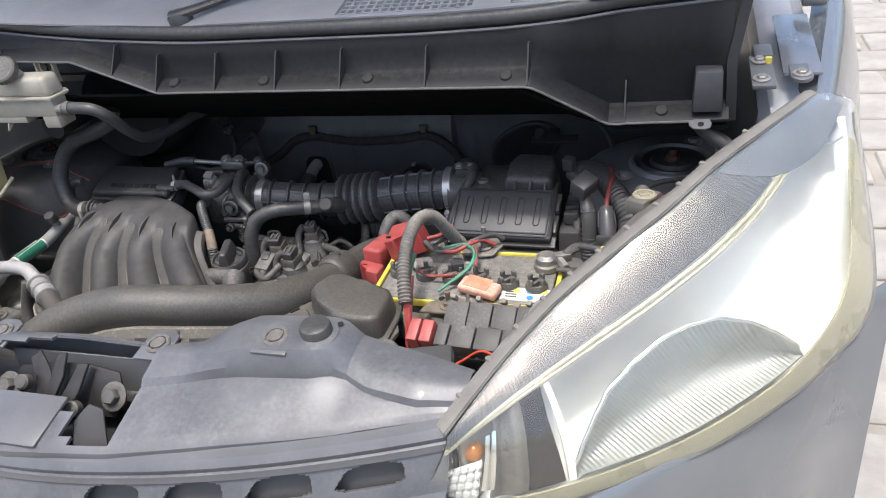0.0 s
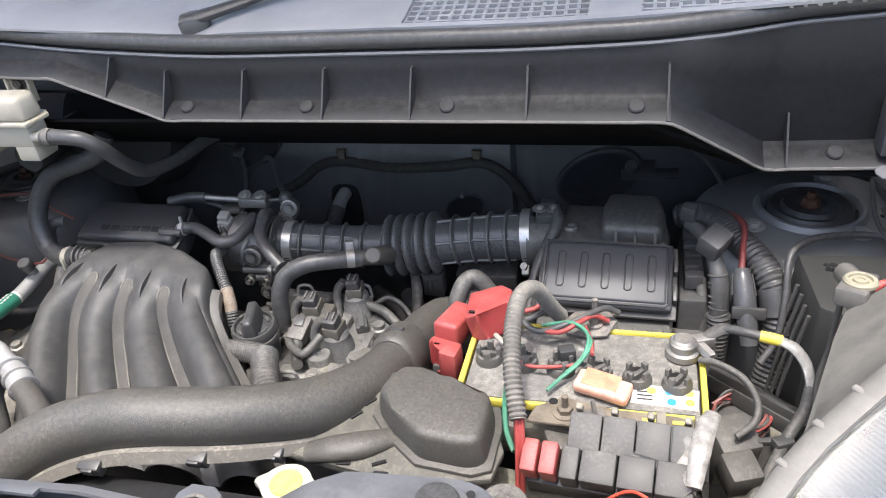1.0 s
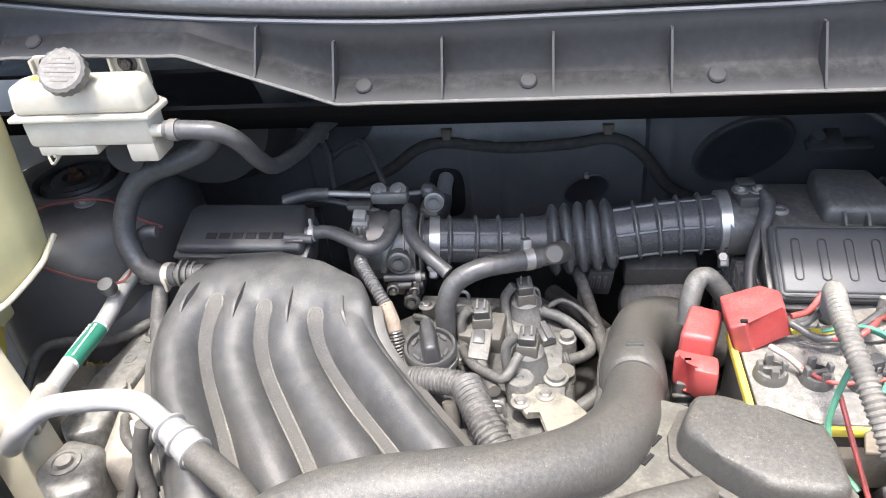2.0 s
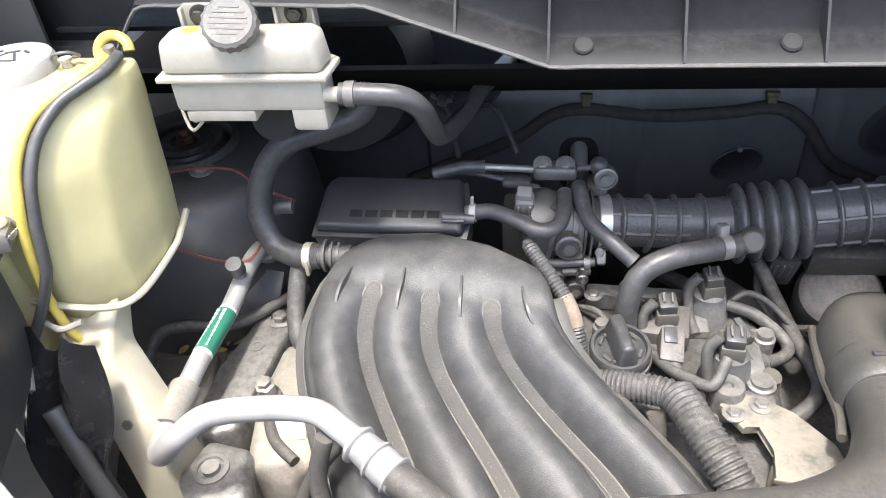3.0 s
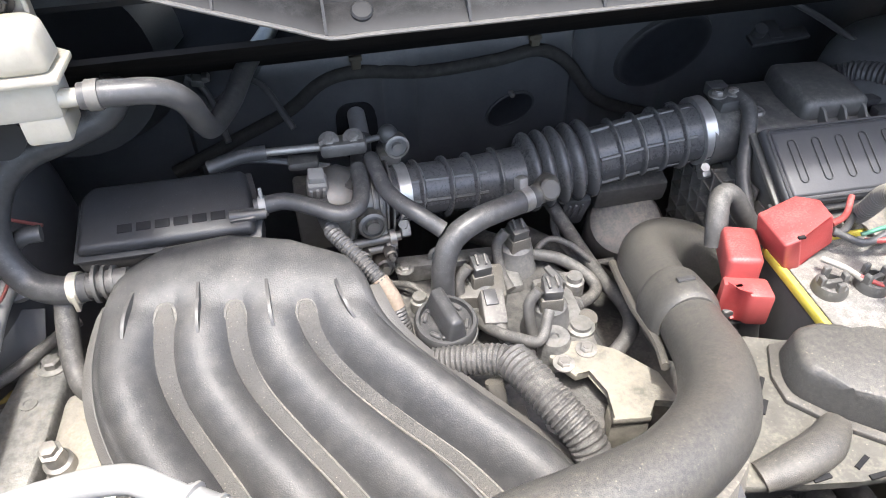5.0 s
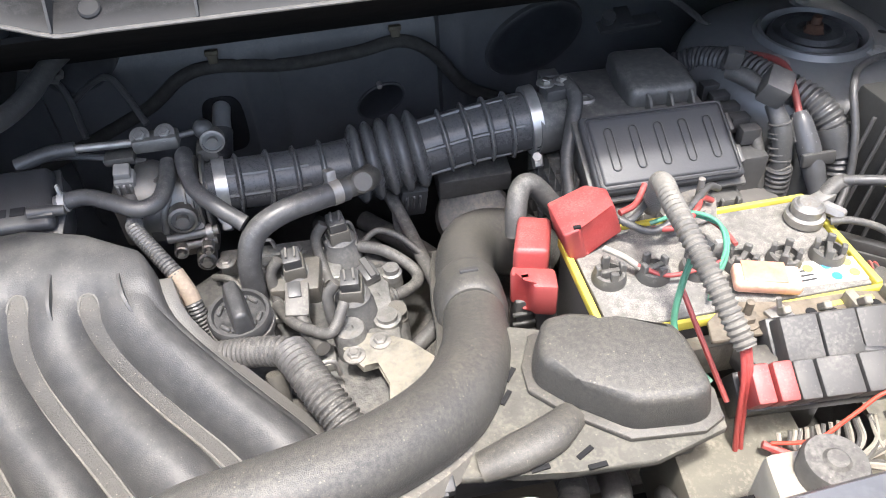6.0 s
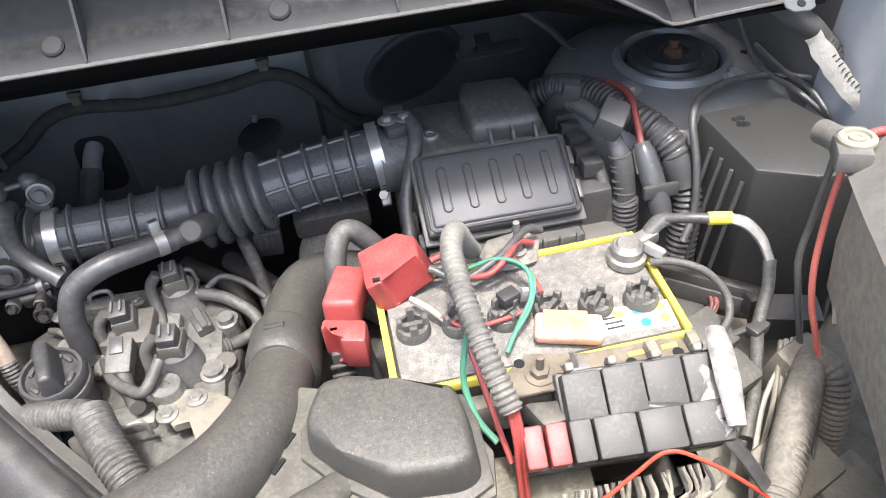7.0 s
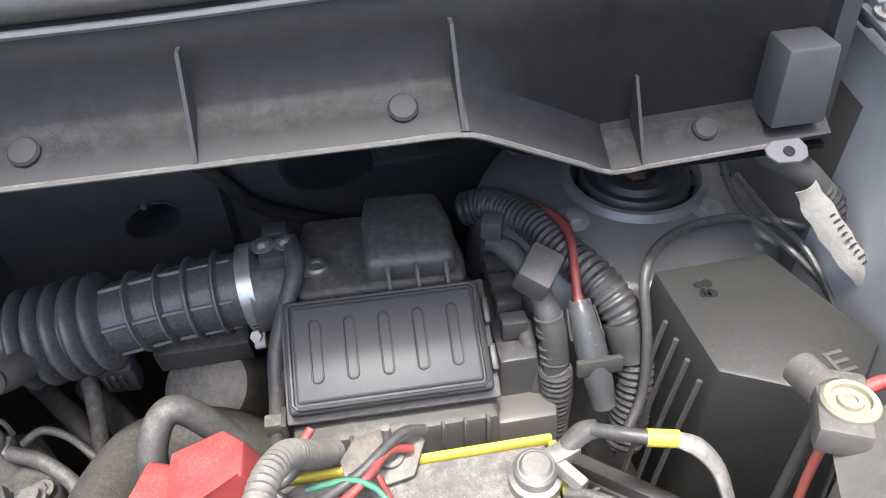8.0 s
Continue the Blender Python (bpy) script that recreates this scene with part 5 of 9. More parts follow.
# hood latch in its pocket
lat = thing("hood_latch", "grimy steel hood latch in the cover pocket", "latch", (-0.02, -0.05, 0.86))
pl = B()
prism(pl, [(-0.058, -0.022), (0.06, -0.022), (0.068, 0.0), (0.060, 0.022), (0.02, 0.028), (-0.02, 0.026), (-0.060, 0.020), (-0.068, 0)], -0.0015, 0.0015, at((-0.022, -0.035, 0.898), (0, -0.8, 0.6)), 0.001)
part("base_plate", pl, GRIME, lat, "bent steel base plate")
for x, z in ((-0.088, 0.902), (0.040, 0.903)):
    bf = B()
    lathe(bf, [(0.0145, 0), (0.0145, 0.002), (0.011, 0.003)], at((x, -0.041, z - 0.001), (0, -0.75, 0.65)), 24)
    lathe(bf, [(0.0085, 0.002), (0.0085, 0.008), (0.0072, 0.0095), (0, 0.0095)], at((x, -0.041, z - 0.001), (0, -0.75, 0.65)), 6)
    part("flange_bolt", bf, DARK, lat)
for k, (x, y, z, w, h, tilt) in enumerate(((-0.052, -0.034, 0.905, 0.020, 0.062, 0.35), (-0.030, -0.038, 0.912, 0.014, 0.060, -0.3), (-0.008, -0.05, 0.905, 0.016, 0.075, -0.55))):
    pk = B()
    prism(pk, [(-w / 2, -h / 2), (w / 2, -h / 2), (w * 0.6, h * 0.1), (w * 0.2, h / 2), (-w * 0.4, h * 0.42), (-w * 0.2, h * 0.05)], -0.002, 0.002, at((x, y, z), (0.2, -0.75, 0.62), (math.cos(tilt), 0, math.sin(tilt))), 0.0008, 1)
    part("lever", pk, GRIME, lat, "dark latch lever")
pk = B()
prism(pk, [(-0.016, -0.028), (0.016, -0.022), (0.012, 0.02), (0.0, 0.026), (-0.014, 0.012)], -0.002, 0.002, at((0.040, -0.082, 0.895), (0.55, -0.6, 0.6), (1, 0.3, 0)), 0.001, 1)
part("release_tab", pk, COVERP, lat, "black release tab")
for x, y, z in ((0.012, -0.066, 0.905), (-0.062, -0.045, 0.912)):
    pv = B()
    lathe(pv, [(0.008, -0.004), (0.008, 0.004), (0.006, 0.006), (0, 0.006)], at((x, y, z), (0.1, -0.75, 0.65)), 20)
    part("rivet", pv, DARK, lat)
pv = B()
tube(pv, [(-0.01, -0.088, 0.885), (0.012, -0.092, 0.884), (0.030, -0.088, 0.886)], 0.0045, 10, 5)
part("spring_roll", pv, GRIME, lat)

# headlamp end bracket on the cover
br = thing("lamp_bracket", "grey plastic bracket between cover and headlight", "bracket", (0.35, 0.0, 0.90))
bb = B()
rbox(bb, (0.050, 0.042, 0.018), at((0.345, 0.020, 0.912), (0, -0.15, 1), (1, 0.25, 0)), 0.004)
part("bracket_block", bb, BLACK, br)
bb = B()
rbox(bb, (0.016, 0.05, 0.006), at((0.338, -0.018, 0.913), (0, -0.35, 1)), 0.002)
rbox(bb, (0.012, 0.05, 0.006), at((0.366, -0.020, 0.913), (0, -0.35, 1)), 0.002)
part("bracket_legs", bb, GREYP, br)
placed("bolt", BOLT, at((0.349, -0.004, 0.912), (0, -0.4, 1)), br)


# ---- headlights ----
LENS = mat("hazed_lens", (0.97, 0.98, 0.95), 0.04, trans=0.985, vary=0.03, scale=9, bump=0)


def hatch(m, scale, strength, distance=0.0012):
    """Fine parallel flutes on a material."""
    nt = m.node_tree
    wave = nt.nodes.new("ShaderNodeTexWave")
    wave.inputs["Scale"].default_value = scale
    wave.bands_direction = "DIAGONAL"
    flute = nt.nodes.new("ShaderNodeBump")
    flute.inputs["Strength"].default_value, flute.inputs["Distance"].default_value = strength, distance
    co = nt.nodes.new("ShaderNodeTexCoord")
    nt.links.new(co.outputs["Object"], wave.inputs["Vector"])
    nt.links.new(wave.outputs["Fac"], flute.inputs["Height"])
    nt.links.new(flute.outputs[0], nt.nodes["Principled BSDF"].inputs["Normal"])
    return m


FLUTED = mat("fluted_grey_lens_band", (0.066, 0.069, 0.076), 0.5, vary=0.06, scale=12, bump=0, spec=0.2)
BOWL = hatch(mat("fluted_chrome", (0.40, 0.41, 0.385), 0.36, metal=0.45, vary=0.08, bump=0), 95.0, 0.42, 0.0010)
SEAL = mat("yellowed_lens_edge", (0.30, 0.285, 0.20), 0.3, vary=0.12, scale=14, sub=0.1)
# darker housing tone for the mirrored lamp
DHOUSE = mat("dark_housing_plastic", (0.024, 0.024, 0.025), 0.5, dust=0.09, dustc=(0.2, 0.19, 0.175), scale=260, bump=0.3)
HOUSE = mat("lamp_housing_plastic", (0.155, 0.150, 0.139), 0.5, dust=0.22, dustc=(0.28, 0.26, 0.22), scale=40, bump=0.2, specks=0.15)
WALLP = mat("grimy_wall_plastic", (0.28, 0.256, 0.21), 0.55, vary=0.35, dust=0.4, dustc=(0.32, 0.29, 0.235), dustmin=-0.9, scale=120, bump=0.4)
BEZEL = mat("lamp_bezel", (0.84, 0.84, 0.81), 0.35, metal=0.15, vary=0.06)
PATTERN = mat("lamp_bezel_dark", (0.022, 0.018, 0.018), 0.6, vary=0.2, spec=0.15)
UP = [(0.385, -0.060, 0.918), (0.425, 0.000, 0.952), (0.465, 0.056, 0.977), (0.510, 0.096, 1.003), (0.558, 0.137, 1.030), (0.600, 0.190, 1.048), (0.700, 0.350, 1.052)]
LOW = [(0.346, -0.066, 0.836), (0.443, -0.056, 0.838), (0.560, 0.010, 0.838), (0.645, 0.075, 0.852), (0.705, 0.130, 0.880), (0.744, 0.195, 0.918), (0.738, 0.352, 1.032)]
ups, lows = curve(UP, 8), curve(LOW, 8)
def lens_pt(i, v, depth=0.0, bulge=0.030):
    k = min(int(i), len(ups) - 2)
    a, b = ups[k].lerp(ups[k + 1], i - k), lows[k].lerp(lows[k + 1], i - k)
    out = Vector((0.45, -0.65, 0.62)).normalized()
    p = a.lerp(b, v) + out * (bulge * math.sin(math.pi * v) ** 0.8 * (0.5 + 0.5 * math.sin(math.pi * i / (len(ups) - 1))))
    return p - out * depth


def headlight(mirror):
    fix = (lambda p: Vector((2 * XC - 0.005 - p[0], p[1] + 0.022, p[2] + 0.004))) if mirror else (lambda p: Vector(p))
    lamp = thing("headlight", "clear hazed headlight with chrome reflector and amber indicator", "headlight", tuple(fix((0.55, 0.12, 0.80))), "headlights")
    n = len(ups)
    rows = lambda d, i0, i1, v0, v1, nv, bul=0.03: [[fix(lens_pt(i, v0 + (v1 - v0) * k / nv, d, bul)) for k in range(nv + 1)] for i in range(i0, i1)]
    flip = (lambda r: r[::-1]) if mirror else (lambda r: r)
    ln = part("lens", sheet(B(), flip(rows(0, 0, n, 0, 1, 16)), 0.003), LENS, lamp, "hazed clear lens", angle=60)
    ln.visible_shadow = False
    # rim flange along the upper edge, with ribs
    ed = B()
    tube(ed, [fix(p + Vector((-0.003, 0.003, 0.001))) for p in ups[::4]], 0.0022, 10, 4)
    part("upper_rim", ed, HOUSE, lamp, "dark rim flange")
    for k in range(3, n - 4, 4):
        rb = B()
        rbox(rb, (0.005, 0.013, 0.004), at(fix(ups[k] + Vector((-0.009, 0.010, 0.000))), (0, 0, 1), (1, -1 if mirror else 1, 0)), 0.001, 1)
        part("rim_rib", rb, HOUSE, lamp)
    ed = B()
    tube(ed, [fix(p) for p in lows[::4]], 0.0028, 8, 4)
    part("lower_rim", ed, BLACK, lamp, "thin dark gasket")
    # inside: bezel shell, main bowl, inner divider, indicator
    part("bezel", sheet(B(), flip([[fix(lens_pt(i, k / 12, 0.014 + 0.052 * math.sin(math.pi * min(1, max(0, k / 12))), 0.03)) for k in range(13)] for i in range(n)]), 0.002), BEZEL, lamp, "grey inner bezel", angle=60)
    ax = Vector((0.40, -0.70, 0.60)).normalized()
    strip = lambda d, idx, vs, th=0.002: sheet(B(), flip([[fix(lens_pt(i, v, d(i, v) if callable(d) else d)) for v in vs] for i in idx]), th)
    span = lambda a, b, k: [a + (b - a) * j / k for j in range(k + 1)]
    arch = [(11.2, 0.80), (12, 0.68), (13.2, 0.57), (14.75, 0.48), (17.5, 0.425), (20.75, 0.40), (23.5, 0.42), (26, 0.47), (28, 0.58), (29.3, 0.71), (30, 0.82)]
    bowl, lip = [], []
    for i in span(11.2, 30, 44):
        top = lerp_line(arch, i)[0]
        side = math.sqrt(max(0.0, 1 - ((i - 20.6) / 9.4) ** 2))
        bowl.append([fix(lens_pt(i, top + (0.875 - top) * c, 0.010 + 0.042 * side * (1 - (2 * c - 1) ** 2))) for c in span(0, 1, 14)])
        lip.append(fix(lens_pt(i, top, 0.010)))
    part("reflector", sheet(B(), flip(bowl), 0.002), BOWL, lamp, "fluted chrome reflector bowl", angle=60)
    ed = B()
    tube(ed, lip, 0.0016, 8, 3)
    part("reflector_lip", ed, CHROME, lamp, "bright bowl edge")
    part("fluted_band", sheet(B(), flip([[fix(lens_pt(i + 1.2 * v, v, 0.0042 + 0.0011 * abs((j % 4) - 2) / 2)) for v in span(0.015, 0.215, 3)] for j, i in enumerate(span(0.4, 40.5, 440))]), 0.002), FLUTED, lamp, "grey fluted band along the upper edge", angle=12)
    corner = [[fix(lens_pt(i, 0.015 + (lerp_line([(39.0, 0.02), (41, 0.20), (44, 0.36), (47.5, 0.44)], i)[0]) * k / 6, 0.0040)) for k in range(7)] for i in span(39.0, 47.5, 14)]
    part("corner_panel", sheet(B(), flip(corner), 0.002), mat("blue_grey_corner", (0.075, 0.081, 0.093), 0.5, spec=0.2, vary=0.2, scale=20) if not mirror else bpy.data.materials["blue_grey_corner"], lamp, "blue-grey panel in the lens corner", angle=60)
    for v, r in ((0.232, 0.0026), (0.256, 0.0016)):
        ed = B()
        tube(ed, [fix(lens_pt(i, v, 0.005)) for i in span(0.5, 47, 24)], r, 8, 3)
        part("edge_line", ed, SEAL, lamp, "yellowed moulded edge line")
    part("lower_band", sheet(B(), flip([[fix(lens_pt(i, w + (0.992 - w) * k / 4, 0.0045)) for k in range(5)] for i in span(7, 46, 40) for w in [lerp_line([(7, 0.885), (26, 0.88), (33, 0.85), (40, 0.76), (46, 0.66)], i)[0]]]), 0.002), SEAL, lamp, "yellowed translucent lower edge", angle=60)
    part("divider", strip(lambda i, v: 0.010 + 0.02 * (1 - abs(2 * v - 1)), span(8.5, 10.7, 5), span(0.27, 0.87, 6), 0.003), PATTERN, lamp, "dark inner divider", angle=60)
    part("chrome_edge", strip(0.009, span(10.75, 11.2, 2), span(0.28, 0.87, 6)), BEZEL, lamp)
    part("side_bezel", strip(lambda i, v: 0.014 + 0.004 * math.sin(3 * i), span(5.8, 8.5, 12), span(0.27, 0.87, 5)), GREYCAP, lamp, "grooved side bezel", angle=60)
    am = B()
    lathe(am, [(0.0095, -0.018), (0.0095, -0.004), (0.007, 0.001), (0.003, 0.004), (0, 0.0045)], at(fix(lens_pt(4.2, 0.46, 0.016)), fix(ax) - fix((0, 0, 0))), 24)
    part("indicator_bulb", am, AMBER, lamp, "amber indicator bulb cover")
    part("prism_reflector", strip(lambda i, v: 0.010 + 0.0035 * (round(i * 3.0) % 2) + 0.0035 * (round(v * 24) % 2), span(1.0, 5.0, 24), span(0.56, 0.97, 20), 0.001), BEZEL, lamp, "faceted indicator reflector", angle=15)
    part("chrome_tab", strip(lambda i, v: 0.008 + 0.004 * (round(i * 2) % 2), span(5.0, 6.0, 4), span(0.36, 0.80, 6)), CHROME, lamp)
    # back of the housing towards the bay
    bk = B()
    wl = B()
    rws, wall = [], []
    for k in range(0, n, 3):
        p = ups[k]
        q = Vector(lerp_line([(0, 0.390, -0.050, 0.912), (8, 0.433, 0.014, 0.948), (16, 0.470, 0.085, 0.968), (22, 0.489, 0.138, 0.970), (27, 0.509, 0.196, 0.969), (30, 0.525, 0.236, 0.967), (33, 0.560, 0.247, 0.989), (36, 0.602, 0.264, 1.009), (42, 0.648, 0.303, 1.029), (48, 0.701, 0.362, 1.042)], k))
        fl_ = p + Vector((-0.010, 0.011, -0.001))
        rws.append([fix(p + Vector((-0.002, 0.002, 0.0))), fix(p + Vector((-0.007, 0.008, 0.0005))), fix(fl_), fix(fl_ + Vector((-0.001, 0.002, -0.004))), fix(fl_.lerp(q, 0.5) + Vector((0, 0, -0.004))), fix(q), fix(q + Vector((-0.003, 0.002, -0.005)))])
        wall.append([fix(q + Vector((0.003, -0.003, -0.004))), fix(q + Vector((0.004, -0.004, -0.06))), fix(q + Vector((0.008, -0.007, -0.105))), fix(q + Vector((0.016, -0.014, -0.110)))])
    sheet(bk, flip(rws)[::-1], 0.004)
    part("back_shell", bk, DHOUSE if mirror else HOUSE, lamp, "dark housing top" if mirror else "dusty grey housing top", angle=50)
    sheet(wl, flip(wall)[::-1], 0.004)
    part("back_wall", wl, DHOUSE if mirror else WALLP, lamp, "dark housing wall" if mirror else "grimy brownish housing wall", angle=50)
    for px_, pz_ in ((0.531, 0.890), (0.529, 0.868)):
        rb2 = B()
        tube(rb2, [fix((px_ + 0.006, 0.222 + 0.6 * (px_ - 0.517), pz_ + 0.012)), fix((px_ - 0.010, 0.190 + 0.6 * (px_ - 0.517), pz_ - 0.010))], 0.0045, 8, 3)
        part("back_rib", rb2, WALLP, lamp)
    # adjuster on top
    ad = B()
    rbox(ad, (0.023, 0.040, 0.016), at(fix((0.527, 0.251, 0.966)), (0, 0.1, 1), (1, -0.5 if not mirror else 0.5, 0)), 0.003)
    tube(ad, [fix((0.527, 0.261, 0.974)), fix((0.521, 0.280, 0.972))] if mirror else [(0.527, 0.262, 0.974), (0.525, 0.281, 0.970)], 0.009, 14, 2)
    adj = part("adjuster", ad, GREYCAP, lamp, "grey headlight adjuster")
    ad = B()
    lathe(ad, [(0.0125, 0), (0.0125, 0.0025), (0.0112, 0.004), (0.0086, 0.004), (0.0082, 0.0018), (0.0058, 0.0018), (0.0054, 0.0036), (0.0030, 0.0036), (0.0026, 0.0024), (0, 0.0024)], at(fix((0.528, 0.250, 0.9815)), (0, 0.08, 1)), 28)
    part("adjuster_ring", ad, mat("cream_ring_plastic", (0.32, 0.295, 0.205), 0.5, vary=0.2, dust=0.3, dustc=(0.27, 0.25, 0.2)) if not mirror else bpy.data.materials["cream_ring_plastic"], adj, "cream plastic ring")
    if mirror:
        for k in range(3):
            mk = B()
            rbox(mk, (0.0045, 0.0012, 0.006), at(fix((0.511, 0.242 + 0.006 * k, 0.974)), (0.3, 0, 1), (0, 1, 0)), 0)
            part("print_bar", mk, TAPE, adj, "pale printed mark")
    return lamp


headlight(False)
headlight(True)


# ---- cylinder head and what sits on it ----
head = thing("cylinder_head", "dusty aluminium valve cover on the engine", "valve cover", (-0.03, 0.37, 0.70))
hb = B()
prism(hb, [(-0.150, 0.46), (-0.135, 0.345), (-0.09, 0.27), (0.02, 0.245), (0.058, 0.29), (0.062, 0.44), (0.03, 0.495), (-0.10, 0.498)], 0.64, 0.752, None, 0.010, 3)
part("valve_cover", hb, mat("grimy_valve_cover", (0.105, 0.104, 0.101), 0.5, metal=0.5, dust=0.35, dustc=(0.21, 0.195, 0.17), bump=0.5, vary=0.4, scale=110), head)
hb = B()
rbox(hb, (0.14, 0.018, 0.022), at((-0.045, 0.468, 0.752), (0, 0, 1), (1, -0.05, 0)), 0.003)
part("rear_rail", hb, ALU, head)
for x, y, z in ((-0.108, 0.462, 0.772), (-0.037, 0.462, 0.772), (0.050, 0.43, 0.754), (-0.012, 0.268, 0.752), (0.050, 0.30, 0.754)):
    placed("bolt", BOLT, at((x, y, z)), head)
for x, y, w, d, h in ((-0.02, 0.44, 0.05, 0.03, 0.012), (-0.06, 0.41, 0.03, 0.05, 0.010), (0.03, 0.40, 0.035, 0.06, 0.014), (-0.03, 0.33, 0.04, 0.025, 0.012), (0.035, 0.335, 0.03, 0.04, 0.010)):
    hb = B()
    rbox(hb, (w, d, h), at((x, y, 0.750)), 0.004)
    part("boss", hb, ALU, head)

oil = thing("oil_cap", "dusty black plastic oil filler cap", "oil cap", (-0.088, 0.362, 0.76))
om = at((-0.088, 0.364, 0.752), (0.02, -0.10, 1))
ob_ = B()
lathe(ob_, [(0.024, 0), (0.024, 0.040)], om, 32)
part("filler_neck", ob_, BLACK, oil)
ob_ = B()
lathe(ob_, [(0.0250, 0.030), (0.0285, 0.032), (0.0290, 0.036), (0.0285, 0.040), (0.0250, 0.041)], om, 40)
part("seal_ring", ob_, GREYCAP, oil, "pale seal ring")
ob_ = B()
lathe(ob_, [(0.0255, 0.040), (0.0275, 0.042), (0.0278, 0.050), (0.0262, 0.053), (0.0235, 0.053), (0.0222, 0.049), (0.010, 0.048), (0, 0.048)], om, 40)
part("cap_disc", ob_, BLACK, oil)
ob_ = B()
rbox(ob_, (0.020, 0.050, 0.026), om @ Matrix.Translation((0, 0, 0.047)) @ Matrix.Rotation(0.25, 4, "Z"), 0.004, 3, (0.55, 0.86))
part("grip", ob_, BLACK, oil)
for a in (-1.2, -0.6, 0.6, 1.2):
    for e in (0, math.pi):
        ob_ = B()
        rbox(ob_, (0.004, 0.010, 0.004), om @ Matrix.Rotation(a + e + 0.25, 4, "Z") @ Matrix.Translation((0, 0.0, 0)) @ Matrix.Translation((0.018, 0, 0.048)), 0.001, 1)
        part("cap_rib", ob_, BLACK, oil)


def coil(x, y, z, turn):
    c = thing("ignition_coil", "dusty black ignition coil with a plug connector", "ignition coil", (x, y, z - 0.07), "ignition coils")
    b = B()
    lathe(b, [(0.026, -0.070), (0.025, -0.052), (0.021, -0.046), (0.019, -0.030), (0.0165, -0.026), (0.0165, -0.020), (0.013, -0.016)], Matrix.Translation((x, y, z)), 24)
    part("stem", b, mat("coil_grey", (0.10, 0.10, 0.098), 0.55, dust=0.45, dustc=(0.26, 0.245, 0.22)) if not bpy.data.materials.get("coil_grey") else bpy.data.materials["coil_grey"], c)
    b = B()
    rbox(b, (0.022, 0.026, 0.022), at((x, y, z - 0.026), (0, 0, 1), (math.cos(turn), math.sin(turn), 0)), 0.003)
    part("head", b, DUSTY, c)
    b = B()
    rbox(b, (0.017, 0.018, 0.014), at((x, y - 0.002, z - 0.005), (0, -0.2, 1), (math.cos(turn), math.sin(turn), 0)), 0.0015)
    cn = part("connector", b, BLACK, c, "black plug connector")
    for d in (-0.004, 0.004):
        b = B()
        rbox(b, (0.0022, 0.012, 0.004), at((x + d, y - 0.003, z + 0.008), (0, -0.2, 1)), 0.0004, 1)
        part("latch_rib", b, GREYCAP, cn)
    b = B()
    tube(b, [(x - 0.012, y - 0.004, z + 0.004), (x - 0.022, y - 0.008, z - 0.01), (x - 0.020, y - 0.02, z - 0.035), (x - 0.015, y - 0.04, z - 0.042)], 0.0055, 10, 6)
    part("boot_lead", b, CONDUIT, c, "taped lead")
    return c


coil(0.006, 0.464, 0.800, 0.2)
coil(0.012, 0.374, 0.806, -0.1)
coil(-0.040, 0.428, 0.795, 0.1)

# camshaft sensor block with its plug
sen = thing("sensor_block", "black sensor block with a plug on the valve cover", "sensor", (-0.038, 0.42, 0.75))
b = B()
rbox(b, (0.048, 0.042, 0.026), at((-0.040, 0.428, 0.752), (0, -0.12, 1), (1, -0.12, 0)), 0.004)
part("block", b, DUSTY, sen)
b = B()
rbox(b, (0.022, 0.034, 0.018), at((-0.040, 0.385, 0.772), (0.1, -0.35, 1), (1, -0.1, 0)), 0.002)
pl = part("plug", b, GREYCAP, sen, "grey plug with a locking tab")
b = B()
rbox(b, (0.012, 0.016, 0.004), at((-0.040, 0.388, 0.790), (0.1, -0.35, 1)), 0.0008)
part("lock_tab", b, BLACK, pl)
b = B()
tube(b, [(-0.038, 0.370, 0.776), (-0.032, 0.350, 0.772), (-0.020, 0.325, 0.776)], 0.007, 12, 5)
part("lead", b, CONDUIT, sen)

# round aluminium plug and the wire loop behind it
rp = thing("cover_plug", "round aluminium plug on the valve cover", "plug", (0.006, 0.334, 0.74))
b = B()
lathe(b, [(0.018, 0.735), (0.018, 0.750), (0.0145, 0.752), (0.0145, 0.782), (0.013, 0.785), (0.004, 0.785), (0.003, 0.783), (0, 0.783)], Matrix.Translation((0.005, 0.336, 0)), 28)
part("plug_body", b, ALU, rp)

bkt = thing("engine_bracket", "dust-caked beige steel bracket on the engine", "bracket", (0.045, 0.28, 0.72))
b = B()
prism(b, [(-0.004, 0.322), (0.012, 0.296), (0.026, 0.302), (0.034, 0.276), (0.026, 0.248), (0.058, 0.244), (0.066, 0.262), (0.088, 0.250), (0.082, 0.286), (0.056, 0.318), (0.030, 0.334), (0.010, 0.336)], 0.768, 0.776, None, 0.002)
part("plate", b, BEIGE, bkt)
b = B()
prism(b, [(0.026, 0.250), (0.058, 0.245), (0.064, 0.262), (0.030, 0.270)], 0.70, 0.769, None, 0.003)
part("leg", b, BEIGE, bkt)
for x, y in ((0.006, 0.311), (0.030, 0.322)):
    placed("bolt", BOLT, at((x, y, 0.776)), bkt)

